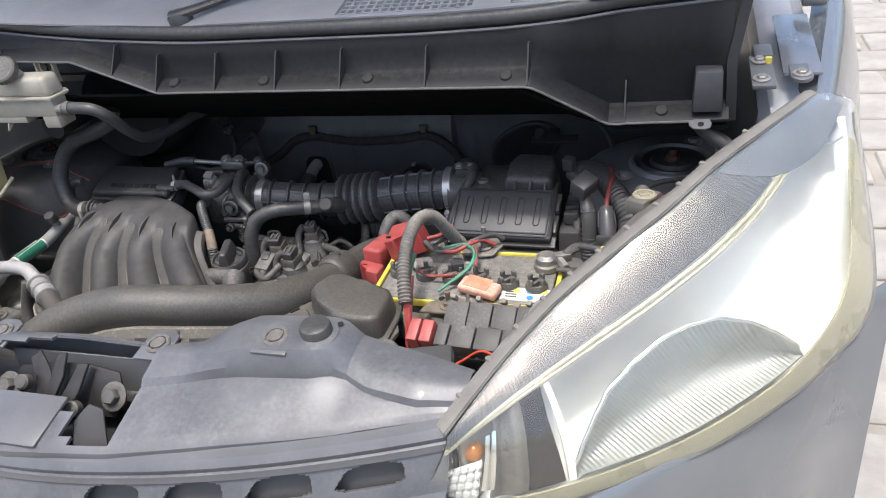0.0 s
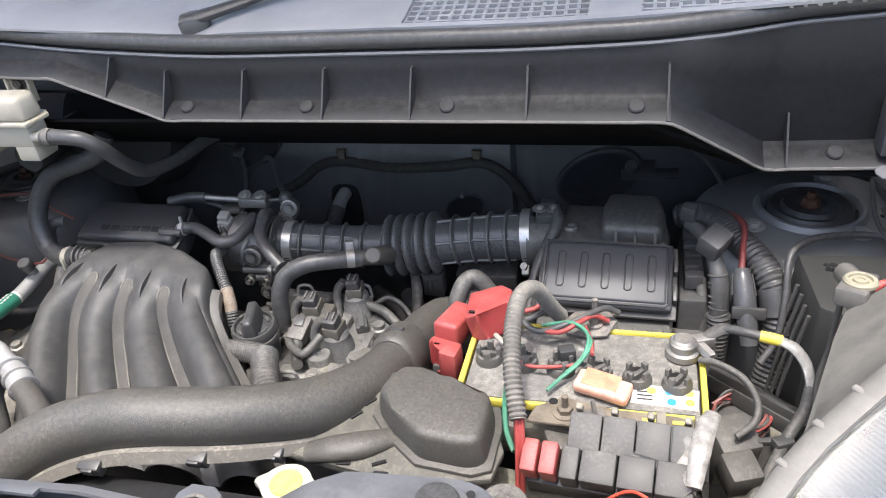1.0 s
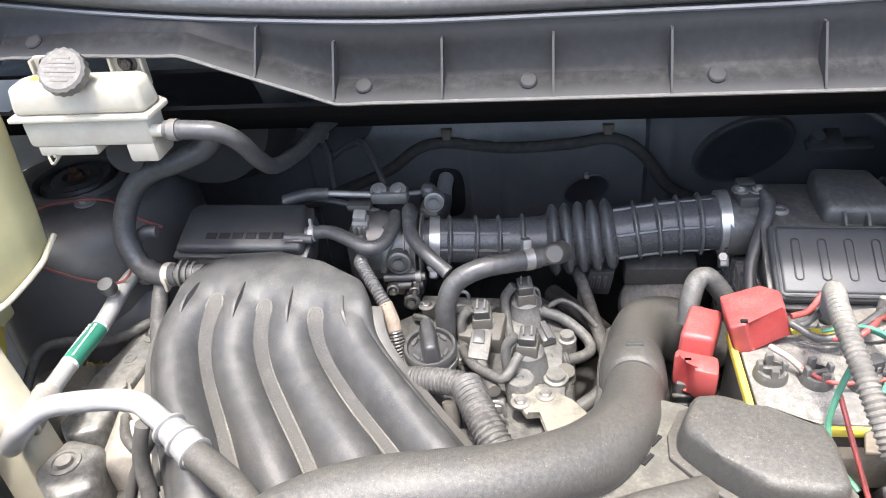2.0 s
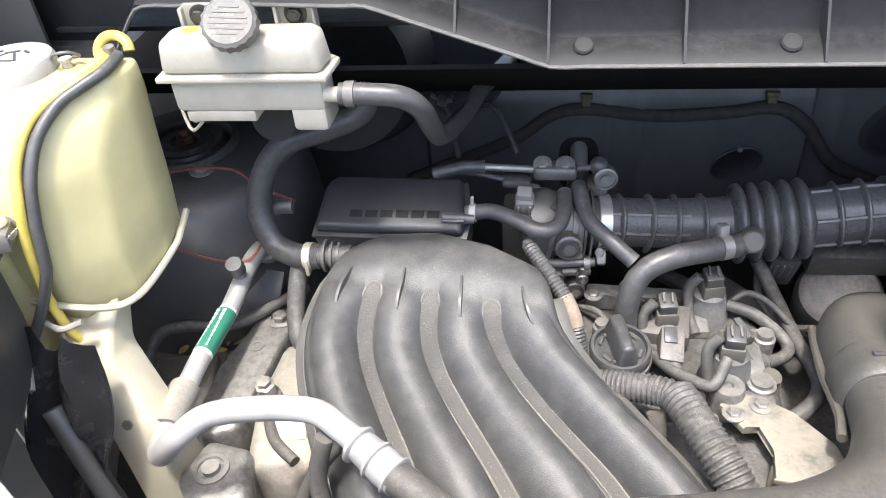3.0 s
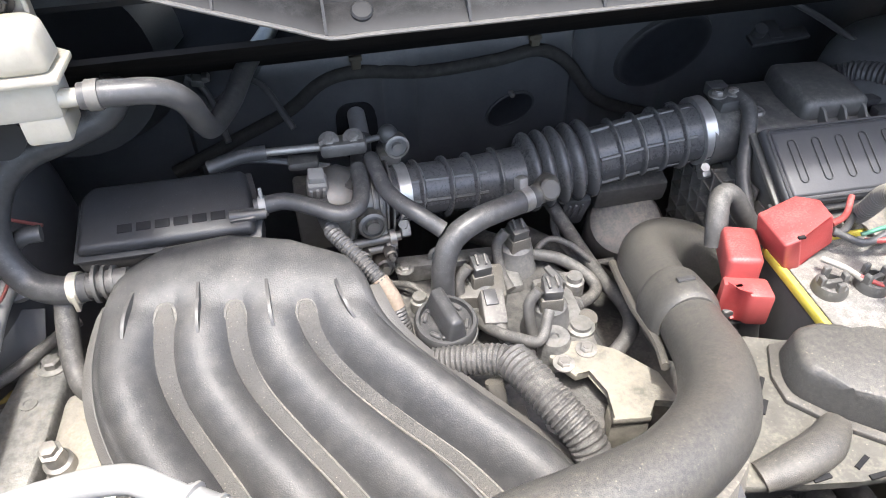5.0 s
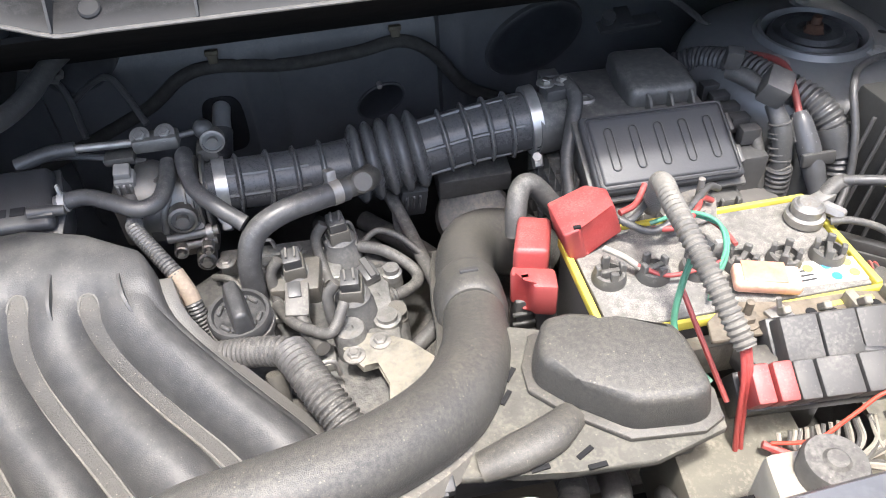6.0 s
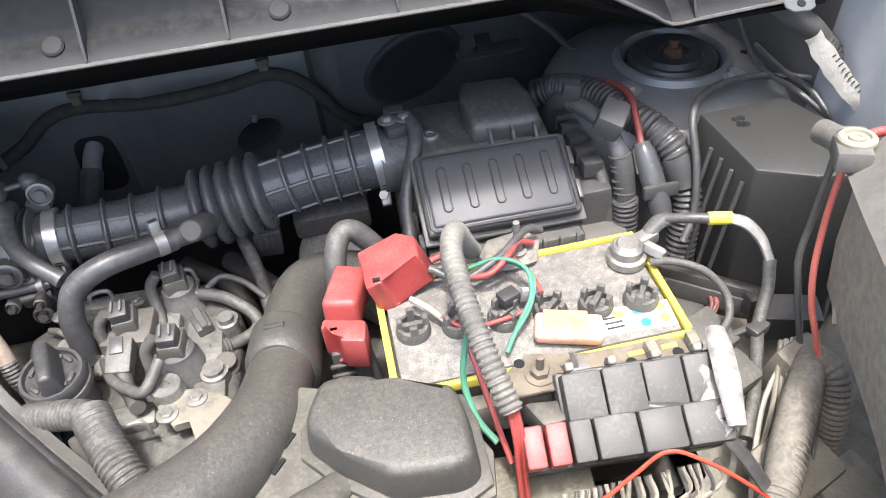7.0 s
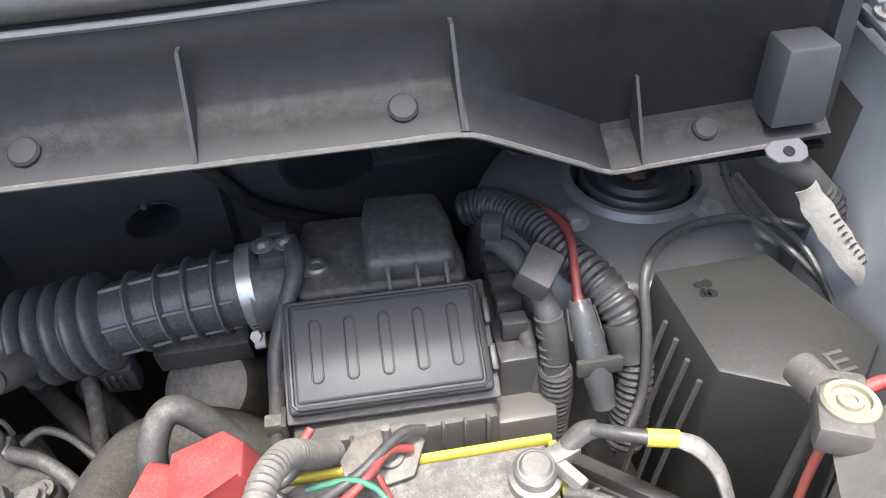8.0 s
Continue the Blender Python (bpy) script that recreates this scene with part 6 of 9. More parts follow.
# corrugated loom over the front of the head
loom = thing("engine_loom", "grey corrugated wiring loom over the engine", "wiring loom", (-0.03, 0.29, 0.77))
b = B()
tube(b, [(-0.118, 0.330, 0.785), (-0.080, 0.318, 0.796), (-0.050, 0.305, 0.804), (-0.038, 0.290, 0.806)], 0.0125, 16, prof=corrugated(0.0045, 0.13), step=0.0011)
part("upper_run", b, CONDUIT, loom, angle=20)
b = B()
tube(b, [(-0.045, 0.304, 0.806), (-0.036, 0.285, 0.806), (-0.022, 0.258, 0.800), (-0.006, 0.232, 0.788), (0.002, 0.215, 0.770)], 0.0150, 16, prof=corrugated(0.0048, 0.13), step=0.0012)
part("front_run", b, CONDUIT, loom, angle=20)
b = B()
tube(b, [(-0.060, 0.296, 0.790), (-0.058, 0.285, 0.770), (-0.06, 0.27, 0.75), (-0.045, 0.26, 0.745)], 0.008, 10, 5)
rbox(b, (0.02, 0.03, 0.02), at((-0.045, 0.272, 0.745)), 0.003)
part("branch", b, DUSTY, loom)
hp = thing("label_plate", "worn pale label on the engine front", "label", (-0.05, 0.235, 0.76))
b = B()
rbox(b, (0.05, 0.03, 0.04), at((-0.048, 0.232, 0.735), (0, -0.5, 1)), 0.004)
part("plate", b, LABEL, hp)

# small loop hose at the coils
lh = thing("vent_hose", "small grey vent hose beside the coils", "hose", (0.06, 0.42, 0.75))
b = B()
tube(b, [(0.024, 0.460, 0.768), (0.050, 0.450, 0.764), (0.074, 0.432, 0.752), (0.076, 0.415, 0.748), (0.055, 0.398, 0.752), (0.022, 0.386, 0.758)], 0.0062, 12, 8)
part("hose", b, CONDUIT, lh)
b = B()
tube(b, [(0.052, 0.397, 0.752), (0.034, 0.390, 0.756)], 0.0085, 14, prof=corrugated(0.0035, 0.16), step=0.0009)
part("corrugated_sleeve", b, CONDUIT, lh, angle=20)
b = B()
lathe(b, [(0.012, 0), (0.012, 0.02), (0.009, 0.022), (0.009, 0.03), (0, 0.03)], at((0.045, 0.375, 0.735), (0.2, -0.2, 1)), 18)
part("valve", b, DUSTY, lh)

# long drop hose from the intake hose down to the side
dh = thing("drop_hose", "long grey hose dropping beside the engine", "hose", (0.08, 0.45, 0.70))
b = B()
tube(b, [(0.060, 0.556, 0.775), (0.078, 0.50, 0.752), (0.090, 0.44, 0.742), (0.098, 0.39, 0.745), (0.088, 0.355, 0.752), (0.066, 0.335, 0.748), (0.05, 0.330, 0.735)], 0.0075, 12, 8)
part("hose", b, CONDUIT, dh)

# breather hose from the intake hose to the valve cover
bh = thing("breather_hose", "black rubber breather hose with clamps", "hose", (-0.05, 0.43, 0.76))
b = B()
tube(b, [(0.022, 0.465, 0.838), (-0.005, 0.452, 0.842), (-0.040, 0.438, 0.843), (-0.066, 0.428, 0.832), (-0.077, 0.418, 0.808), (-0.079, 0.412, 0.775), (-0.080, 0.410, 0.758)], 0.0112, 18, 8)
part("hose", b, RUBBER, bh)
b = B()
m = at((0.010, 0.460, 0.8405), (1, 0.45, -0.10))
lathe(b, [(0.0118, -0.005), (0.0126, -0.005), (0.0126, 0.005), (0.0118, 0.005)], m, 28)
rbox(b, (0.010, 0.012, 0.010), m @ Matrix.Translation((-0.004, -0.016, -0.005)), 0.0015)
part("clamp", b, STEEL, bh, "zinc spring clamp")
b = B()
tube(b, [(0.018, 0.464, 0.838), (0.040, 0.482, 0.832), (0.046, 0.500, 0.822)], [0.0095, 0.0125, 0.013], 16, 5)
lathe(b, [(0.011, 0), (0.011, 0.012), (0.009, 0.014), (0, 0.014)], at((0.036, 0.476, 0.835), (0.2, -0.75, 0.6)), 20)
part("elbow", b, DUSTY, bh, "dusty moulded elbow")

# ---- throttle body cluster ----
tbd = thing("throttle_body", "grimy throttle body with sensors and brackets", "throttle body", (-0.14, 0.51, 0.78))
b = B()
lathe(b, [(0.036, -0.035), (0.038, -0.02), (0.034, -0.01), (0.034, 0.018), (0.030, 0.022)], at((-0.140, 0.510, 0.828), (1, 0.05, -0.05)), 32)
part("bore", b, mat("tarnished_aluminium", (0.20, 0.20, 0.195), 0.45, metal=0.7, dust=0.3, vary=0.35, scale=40), tbd)
TBA = bpy.data.materials["tarnished_aluminium"]
for x, y, z, w, d, h, mm in ((-0.182, 0.525, 0.780, 0.045, 0.05, 0.06, DARK), (-0.132, 0.500, 0.768, 0.035, 0.03, 0.026, TBA), (-0.150, 0.532, 0.872, 0.044, 0.020, 0.015, TBA), (-0.190, 0.538, 0.858, 0.030, 0.020, 0.010, DARK), (-0.107, 0.540, 0.850, 0.022, 0.026, 0.014, DARK), (-0.155, 0.500, 0.842, 0.030, 0.020, 0.020, DARK), (-0.128, 0.494, 0.822, 0.024, 0.018, 0.022, TBA), (-0.160, 0.486, 0.800, 0.022, 0.022, 0.020, DARK)):
    b = B()
    rbox(b, (w, d, h), at((x, y, z)), 0.004)
    part("housing", b, mm, tbd)
for x, y, z, r, l in ((-0.136, 0.482, 0.828, 0.0135, 0.022), (-0.122, 0.484, 0.790, 0.006, 0.03), (-0.148, 0.486, 0.790, 0.007, 0.03), (-0.10, 0.54, 0.87, 0.012, 0.016), (-0.128, 0.486, 0.770, 0.010, 0.024)):
    b = B()
    lathe(b, [(r, 0), (r, l * 0.8), (r * 0.8, l * 0.85), (r * 0.8, l * 0.7), (r * 0.45, l * 0.7), (r * 0.45, l), (0, l)], at((x, y, z), (0.1, -1, 0.15)), 20)
    part("port", b, TBA, tbd)
for x, y, z in ((-0.163, 0.531, 0.887), (-0.140, 0.531, 0.887), (-0.128, 0.482, 0.812), (-0.152, 0.486, 0.824), (-0.118, 0.493, 0.845)):
    placed("bolt", BOLT, at((x, y, z), (0, -0.5, 0.86)), tbd)
for x0, x1, y, z in ((-0.156, -0.108, 0.472, 0.805), (-0.150, -0.112, 0.474, 0.792)):
    b = B()
    tube(b, [(x0, y, z), (x1, y + 0.004, z)], 0.0048, 12, 2)
    rod = part("cross_rod", b, TBA, tbd, "short metal rod")
    b = B()
    lathe(b, [(0.0068, -0.003), (0.0078, -0.003), (0.0078, 0.003), (0.0068, 0.003)], at((x1 - 0.008, y + 0.003, z), (1, 0.1, 0)), 16)
    part("rod_collar", b, STEEL, rod)
b = B()
tube(b, [(-0.130, 0.534, 0.880), (-0.112, 0.538, 0.880)], 0.0032, 10, 2)
lathe(b, [(0, -0.010), (0.006, -0.008), (0.0095, -0.003), (0.0095, 0.003), (0.006, 0.008), (0, 0.010)], at((-0.106, 0.539, 0.881), (0.3, -0.6, 0.8)), 18)
part("end_knob", b, BLACK, tbd, "round black end knob")
b = B()
tube(b, [(-0.138, 0.505, 0.838), (-0.142, 0.486, 0.846), (-0.150, 0.476, 0.838), (-0.156, 0.474, 0.812)], 0.0035, 10, 5)
part("small_pipe", b, STEEL, tbd)
for i in range(4):
    b = B()
    lathe(b, [(0.0335, -0.0015), (0.0365, -0.001), (0.0365, 0.001), (0.0335, 0.0015)], at((-0.132 + 0.006 * i, 0.510, 0.828), (1, 0.05, -0.05)), 32)
    part("cast_rib", b, TBA, tbd)
b = B()
tube(b, [(-0.275, 0.520, 0.881), (-0.245, 0.524, 0.887), (-0.222, 0.527, 0.886)], 0.0070, 12, 4)
part("rail_boot", b, BLACK, tbd, "black rail boot")
b = B()
tube(b, [(-0.224, 0.527, 0.886), (-0.170, 0.533, 0.880)], 0.0040, 10, 3)
part("rail_rod", b, STEEL, tbd, "bright rod")
b = B()
tube(b, [(-0.275, 0.545, 0.868), (-0.24, 0.548, 0.866), (-0.20, 0.54, 0.862), (-0.165, 0.53, 0.858)], 0.0035, 8, 5)
part("cable", b, RUBBER, tbd)
b = B()
rbox(b, (0.019, 0.018, 0.020), at((-0.181, 0.500, 0.852), (0.1, -0.3, 1)), 0.003)
rbox(b, (0.015, 0.014, 0.009), at((-0.180, 0.497, 0.870), (0.1, -0.3, 1)), 0.002)
for d in (-0.006, 0.0, 0.006):
    rbox(b, (0.003, 0.004, 0.014), at((-0.181 + d, 0.490, 0.852), (0.1, -0.3, 1)), 0.0008, 1)
part("sensor_plug", b, mat("pale_sensor_plug", (0.24, 0.235, 0.225), 0.5, dust=0.3), tbd, "pale grey sensor plug")
b = B()
tube(b, [(-0.178, 0.486, 0.852), (-0.176, 0.470, 0.842), (-0.172, 0.452, 0.846)], 0.0075, 12, 4)
part("plug_lead", b, RUBBER, tbd)

vh = thing("vacuum_hose", "black vacuum hose from cover to throttle body", "hose", (-0.18, 0.46, 0.85))
b = B()
tube(b, [(-0.236, 0.470, 0.867), (-0.210, 0.470, 0.870), (-0.185, 0.458, 0.868), (-0.163, 0.448, 0.864), (-0.146, 0.456, 0.864), (-0.140, 0.480, 0.867), (-0.140, 0.505, 0.870)], 0.0078, 14, 8)
part("hose", b, RUBBER, vh)
b = B()
m = at((-0.229, 0.470, 0.868), (1, 0, 0.05))
lathe(b, [(0.0082, -0.003), (0.0092, -0.003), (0.0092, 0.003), (0.0082, 0.003)], m, 24)
rbox(b, (0.003, 0.004, 0.010), at((-0.229, 0.470, 0.877)), 0.0006)
part("clamp", b, PIPE, vh, "bright hose clamp")
vh2 = thing("bypass_hose", "slim black hose passing under the intake hose", "hose", (-0.10, 0.46, 0.85))
b = B()
tube(b, [(-0.126, 0.520, 0.868), (-0.125, 0.502, 0.872), (-0.116, 0.470, 0.862), (-0.095, 0.445, 0.855), (-0.074, 0.432, 0.842)], 0.0078, 14, 8)
part("hose", b, RUBBER, vh2)

cl = thing("sensor_loom", "short corrugated loom with a cloth-taped end", "wiring loom", (-0.15, 0.42, 0.82))
b = B()
tube(b, [(-0.173, 0.450, 0.846), (-0.168, 0.437, 0.846), (-0.150, 0.412, 0.836), (-0.136, 0.395, 0.824)], 0.0072, 14, prof=corrugated(0.0036, 0.15), step=0.0009)
part("sleeve", b, RUBBER, cl, angle=20)
b = B()
tube(b, [(-0.138, 0.398, 0.826), (-0.130, 0.386, 0.814), (-0.127, 0.380, 0.805)], 0.0080, 12, 5)
part("taped_end", b, mat("cloth_tape", (0.20, 0.155, 0.115), 0.7, dust=0.3, dustc=(0.4, 0.33, 0.26)), cl, "tan cloth-taped end")
b = B()
tube(b, [(-0.127, 0.380, 0.806), (-0.124, 0.374, 0.79), (-0.118, 0.37, 0.77)], 0.0078, 12, prof=corrugated(0.0036, 0.15), step=0.0009)
part("lower_sleeve", b, RUBBER, cl, angle=20)

# cylinder vent pipe on the firewall
fp = thing("heater_pipe", "metal heater pipe passing through the firewall", "pipe", (-0.12, 0.74, 0.75))
b = B()
prism(b, [(0.027 * math.copysign(abs(math.cos(a)) ** 0.6, math.cos(a)), 0.042 * math.copysign(abs(math.sin(a)) ** 0.6, math.sin(a))) for a in [2 * math.pi * i / 28 for i in range(28)]], -0.002, 0.004, at((-0.122, 0.772, 0.742), (0, -1, 0), (1, 0, 0)), 0.001, 1)
part("opening", b, VOID, fp, "black rounded opening")
b = B()
tube(b, [(-0.122, 0.775, 0.768), (-0.122, 0.745, 0.766), (-0.122, 0.72, 0.756), (-0.128, 0.69, 0.735)], 0.0115, 16, 6)
part("pipe", b, PIPE, fp, "dull metal pipe")
b = B()
tube(b, [(-0.122, 0.728, 0.760), (-0.128, 0.69, 0.735), (-0.14, 0.66, 0.72), (-0.165, 0.64, 0.725)], 0.0135, 16, 6)
part("hose", b, RUBBER, fp)

# alternator and plumbing behind the duct
alt = thing("starter_housing", "grimy round metal housing behind the duct", "engine part", (0.17, 0.54, 0.66))
b = B()
lathe(b, [(0.042, -0.06), (0.045, -0.05), (0.045, 0.02), (0.040, 0.03), (0.030, 0.034), (0, 0.034)], at((0.165, 0.55, 0.700), (-0.2, -0.5, 0.8)), 32)
part("drum", b, mat("grimy_housing", (0.15, 0.148, 0.142), 0.45, metal=0.4, dust=0.4, scale=120), alt)
b = B()
rbox(b, (0.085, 0.06, 0.03), at((0.165, 0.575, 0.745), (0, -0.2, 1)), 0.004)
part("bracket", b, DARK, alt)
b = B()
rbox(b, (0.03, 0.02, 0.045), at((0.090, 0.545, 0.735), (0.1, -0.3, 1)), 0.003)
for i in range(3):
    rbox(b, (0.003, 0.006, 0.022), at((0.083 + 0.007 * i, 0.531, 0.748), (0.1, -0.3, 1)), 0.0006, 1)
part("plug", b, BLACK, alt, "ribbed black plug")
b = B()
tube(b, [(0.075, 0.55, 0.76), (0.07, 0.52, 0.735), (0.085, 0.48, 0.725), (0.12, 0.47, 0.73)], 0.004, 8, 6)
part("wire", b, CONDUIT, alt)
b = B()
tube(b, [(0.035, 0.58, 0.70), (0.10, 0.50, 0.70), (0.15, 0.46, 0.66)], 0.012, 12, 6)
part("lower_pipe", b, DARK, alt)
b = B()
tube(b, [(-0.02, 0.60, 0.69), (0.04, 0.53, 0.70), (0.06, 0.50, 0.66)], 0.010, 12, 6)
part("lower_pipe", b, DARK, alt)

# small leads, clips and plugs round the coils
cw = thing("coil_wiring", "grey taped leads and clips between the ignition coils", "wiring", (-0.01, 0.36, 0.76))
for pts, r in (([(-0.060, 0.395, 0.768), (-0.046, 0.362, 0.778), (-0.028, 0.340, 0.786), (-0.010, 0.330, 0.790), (0.004, 0.352, 0.800)], 0.0052),
               ([(0.030, 0.470, 0.764), (0.046, 0.476, 0.770), (0.066, 0.470, 0.764), (0.086, 0.455, 0.750)], 0.0034),
               ([(-0.122, 0.455, 0.762), (-0.105, 0.440, 0.770), (-0.090, 0.425, 0.764), (-0.070, 0.405, 0.762)], 0.0034),
               ([(-0.128, 0.400, 0.770), (-0.112, 0.388, 0.764), (-0.100, 0.340, 0.764), (-0.085, 0.300, 0.762)], 0.0040)):
    b = B()
    tube(b, pts, r, 10, 7)
    part("lead", b, CONDUIT, cw)
for x, y, z, a in ((0.030, 0.415, 0.766, 0.4), (-0.118, 0.384, 0.766, 0.2)):
    b = B()
    rbox(b, (0.016, 0.020, 0.012), at((x, y, z), (0, -0.25, 1), (math.cos(a), math.sin(a), 0)), 0.002)
    rbox(b, (0.007, 0.024, 0.004), at((x, y, z + 0.011), (0, -0.25, 1), (math.cos(a), math.sin(a), 0)), 0.0008, 1)
    part("plug", b, BLACK, cw, "small black plug")
for x, y in ((-0.070, 0.470), (0.010, 0.478), (-0.020, 0.300), (-0.112, 0.300)):
    b = B()
    tube(b, [(x - 0.012, y, 0.770), (x - 0.008, y, 0.784), (x + 0.008, y + 0.002, 0.784), (x + 0.012, y, 0.768)], 0.0022, 8, 5)
    part("wire_clip", b, STEEL, cw, "bent steel wire clip")
for x, y, r, h in ((-0.065, 0.455, 0.011, 0.020), (0.040, 0.360, 0.013, 0.016), (0.052, 0.415, 0.010, 0.022), (-0.10, 0.425, 0.009, 0.018)):
    b = B()
    lathe(b, [(r, 0.745), (r, 0.752 + h * 0.7), (r * 0.75, 0.752 + h * 0.75), (r * 0.75, 0.752 + h), (0, 0.752 + h)], Matrix.Translation((x, y, 0)), 20)
    part("stud_boss", b, ALU, cw, "cast boss")


# ---- positive terminal covers ----
pos = thing("terminal_cover", "red plastic covers over the positive battery terminal", "terminal cover", (0.18, 0.335, 0.80))
b = B()
prism(b, [(0.150, 0.330), (0.180, 0.322), (0.196, 0.366), (0.167, 0.377)], 0.820, 0.850, None, 0.005, 3, grow=-0.04)
part("upper_cover", b, RED, pos)
b = B()
prism(b, [(0.146, 0.322), (0.160, 0.316), (0.162, 0.304), (0.182, 0.298), (0.186, 0.322), (0.150, 0.334)], 0.795, 0.831, None, 0.004, 2)
part("lower_cover", b, RED, pos)
b = B()
prism(b, [(0.192, 0.322), (0.206, 0.318), (0.208, 0.322), (0.244, 0.322), (0.250, 0.345), (0.238, 0.362), (0.200, 0.366)], 0.0, 0.034, at((0.222, 0.345, 0.842), (-0.30, -0.05, 1), (1, 0.22, 0)) @ Matrix.Translation((-0.221, -0.340, 0)), 0.005, 3, grow=-0.05)
part("side_cover", b, RED, pos)
for x, y, z in ((0.200, 0.3175, 0.876), (0.158, 0.318, 0.829)):
    b = B()
    rbox(b, (0.006, 0.003, 0.002), at((x, y, z)), 0)
    part("notch", b, VOID, pos)
b = B()
rbox(b, (0.020, 0.02, 0.06), at((0.160, 0.325, 0.742)), 0.003)
for i in range(4):
    rbox(b, (0.022, 0.004, 0.004), at((0.158, 0.314, 0.75 + 0.012 * i)), 0.001, 1)
part("fuse_body", b, BLACK, pos, "black fusible link body")
b = B()
tube(b, [(0.215, 0.40, 0.82), (0.190, 0.405, 0.855), (0.176, 0.400, 0.858), (0.168, 0.385, 0.845), (0.166, 0.375, 0.825)], 0.010, 14, 8)
part("cable_arch", b, CONDUIT, pos, "grey cable arch")
b = B()
tube(b, [(0.175, 0.318, 0.80), (0.180, 0.312, 0.76), (0.185, 0.30, 0.70)], 0.010, 12, 5)
part("cable", b, RUBBER, pos)

# ---- conduit over the battery with red cables ----
cnd = thing("corrugated_conduit", "grey corrugated conduit arching over the battery", "conduit", (0.26, 0.25, 0.86))
b = B()
tube(b, [(0.286, 0.362, 0.845), (0.277, 0.342, 0.874), (0.268, 0.324, 0.904), (0.261, 0.304, 0.919), (0.256, 0.280, 0.923), (0.256, 0.246, 0.918), (0.261, 0.205, 0.902), (0.270, 0.172, 0.878)], 0.0077, 18, prof=corrugated(0.0046, 0.22), step=0.0011)
part("sleeve", b, mat("dusty_grey_conduit", (0.12, 0.113, 0.10), 0.55, dust=0.3, dustc=(0.30, 0.275, 0.23)), cnd, angle=20)
for k, (dx, mm) in enumerate(((-0.0024, REDW), (0.0024, REDW), (0.0, REDW))):
    b = B()
    tube(b, [(0.270 + dx, 0.176, 0.882), (0.272 + dx, 0.166, 0.858), (0.272 + dx, 0.158 + 0.002 * k, 0.830), (0.272 + dx, 0.152 + 0.002 * k, 0.805), (0.273 + dx, 0.146, 0.780)], 0.0020, 10, 6)
    part("red_cable", b, mm, cnd, "red cable")
b = B()
tube(b, [(0.262, 0.246, 0.90), (0.252, 0.236, 0.870), (0.248, 0.226, 0.845), (0.252, 0.205, 0.83), (0.262, 0.185, 0.825)], 0.0026, 8, 6)
part("green_wire", b, GREENW, cnd, "thin green wire")
b = B()
tube(b, [(0.256, 0.240, 0.87), (0.260, 0.215, 0.852), (0.264, 0.19, 0.835), (0.268, 0.17, 0.82)], 0.0022, 8, 6)
part("red_wire", b, REDW, cnd)

# ---- loose wires on the battery ----
bw = thing("battery_wires", "loose red, green and grey wires on the battery", "wires", (0.28, 0.28, 0.842))
for name, mm, r, pts, lab in (
    ("green_wire", GREENW, 0.0024, [(0.270, 0.330, 0.856), (0.300, 0.325, 0.866), (0.318, 0.308, 0.866), (0.316, 0.286, 0.858), (0.300, 0.266, 0.850), (0.285, 0.245, 0.846)], "twisted green wire"),
    ("green_wire", GREENW, 0.0021, [(0.296, 0.334, 0.858), (0.312, 0.320, 0.862), (0.322, 0.300, 0.862), (0.312, 0.276, 0.855), (0.290, 0.255, 0.846)], ""),
    ("red_wire", REDW, 0.0034, [(0.268, 0.322, 0.856), (0.290, 0.316, 0.860), (0.308, 0.326, 0.866), (0.322, 0.344, 0.862), (0.336, 0.350, 0.852)], "dull red cable"),
    ("dark_wire", RUBBER, 0.0042, [(0.244, 0.334, 0.862), (0.268, 0.320, 0.856), (0.300, 0.328, 0.864), (0.330, 0.352, 0.866), (0.346, 0.360, 0.856)], ""),
    ("red_wire", REDW, 0.0024, [(0.244, 0.290, 0.850), (0.262, 0.276, 0.848), (0.286, 0.274, 0.850), (0.312, 0.276, 0.854)], ""),
    ("red_wire", REDW, 0.0026, [(0.314, 0.330, 0.858), (0.322, 0.305, 0.860), (0.324, 0.285, 0.860)], ""),
    ("pale_wire", WHITEW, 0.0034, [(0.224, 0.314, 0.852), (0.236, 0.300, 0.852), (0.246, 0.288, 0.848)], "pale taped joint"),
    ("red_wire", REDW, 0.0036, [(0.246, 0.340, 0.864), (0.262, 0.346, 0.866), (0.276, 0.362, 0.872)], ""),
    ("dark_wire", RUBBER, 0.004, [(0.246, 0.334, 0.858), (0.258, 0.336, 0.860), (0.276, 0.352, 0.862)], ""),
):
    b = B()
    tube(b, pts, r * 0.8, 10, 8)
    part(name, b, mm, bw, lab)
b = B()
rbox(b, (0.016, 0.012, 0.014), at((0.299, 0.292, 0.846), (0, 0, 1), (1, 0.4, 0)), 0.001)
part("small_plug", b, INK, bw, "small black plug")
b = B()
rbox(b, (0.008, 0.005, 0.012), at((0.312, 0.292, 0.848), (0.2, 0, 1)), 0.0008)
part("white_tag", b, TAPE, bw, "white plastic tag")

tf = thing("taped_fuse", "orange fuse wrapped in clear tape on the battery", "fuse", (0.338, 0.252, 0.84))
b = B()
rbox(b, (0.052, 0.024, 0.012), at((0.336, 0.254, 0.8425), (0.0, -0.12, 1), (1, -0.30, 0)), 0.004, 3)
part("body", b, ORANGE, tf)
b = B()
rbox(b, (0.034, 0.021, 0.0022), at((0.334, 0.256, 0.8535), (0.0, -0.12, 1), (1, -0.30, 0)), 0.002)
part("tape_layer", b, mat("clear_tape", (0.66, 0.30, 0.19), 0.22, vary=0.3, scale=60), tf)

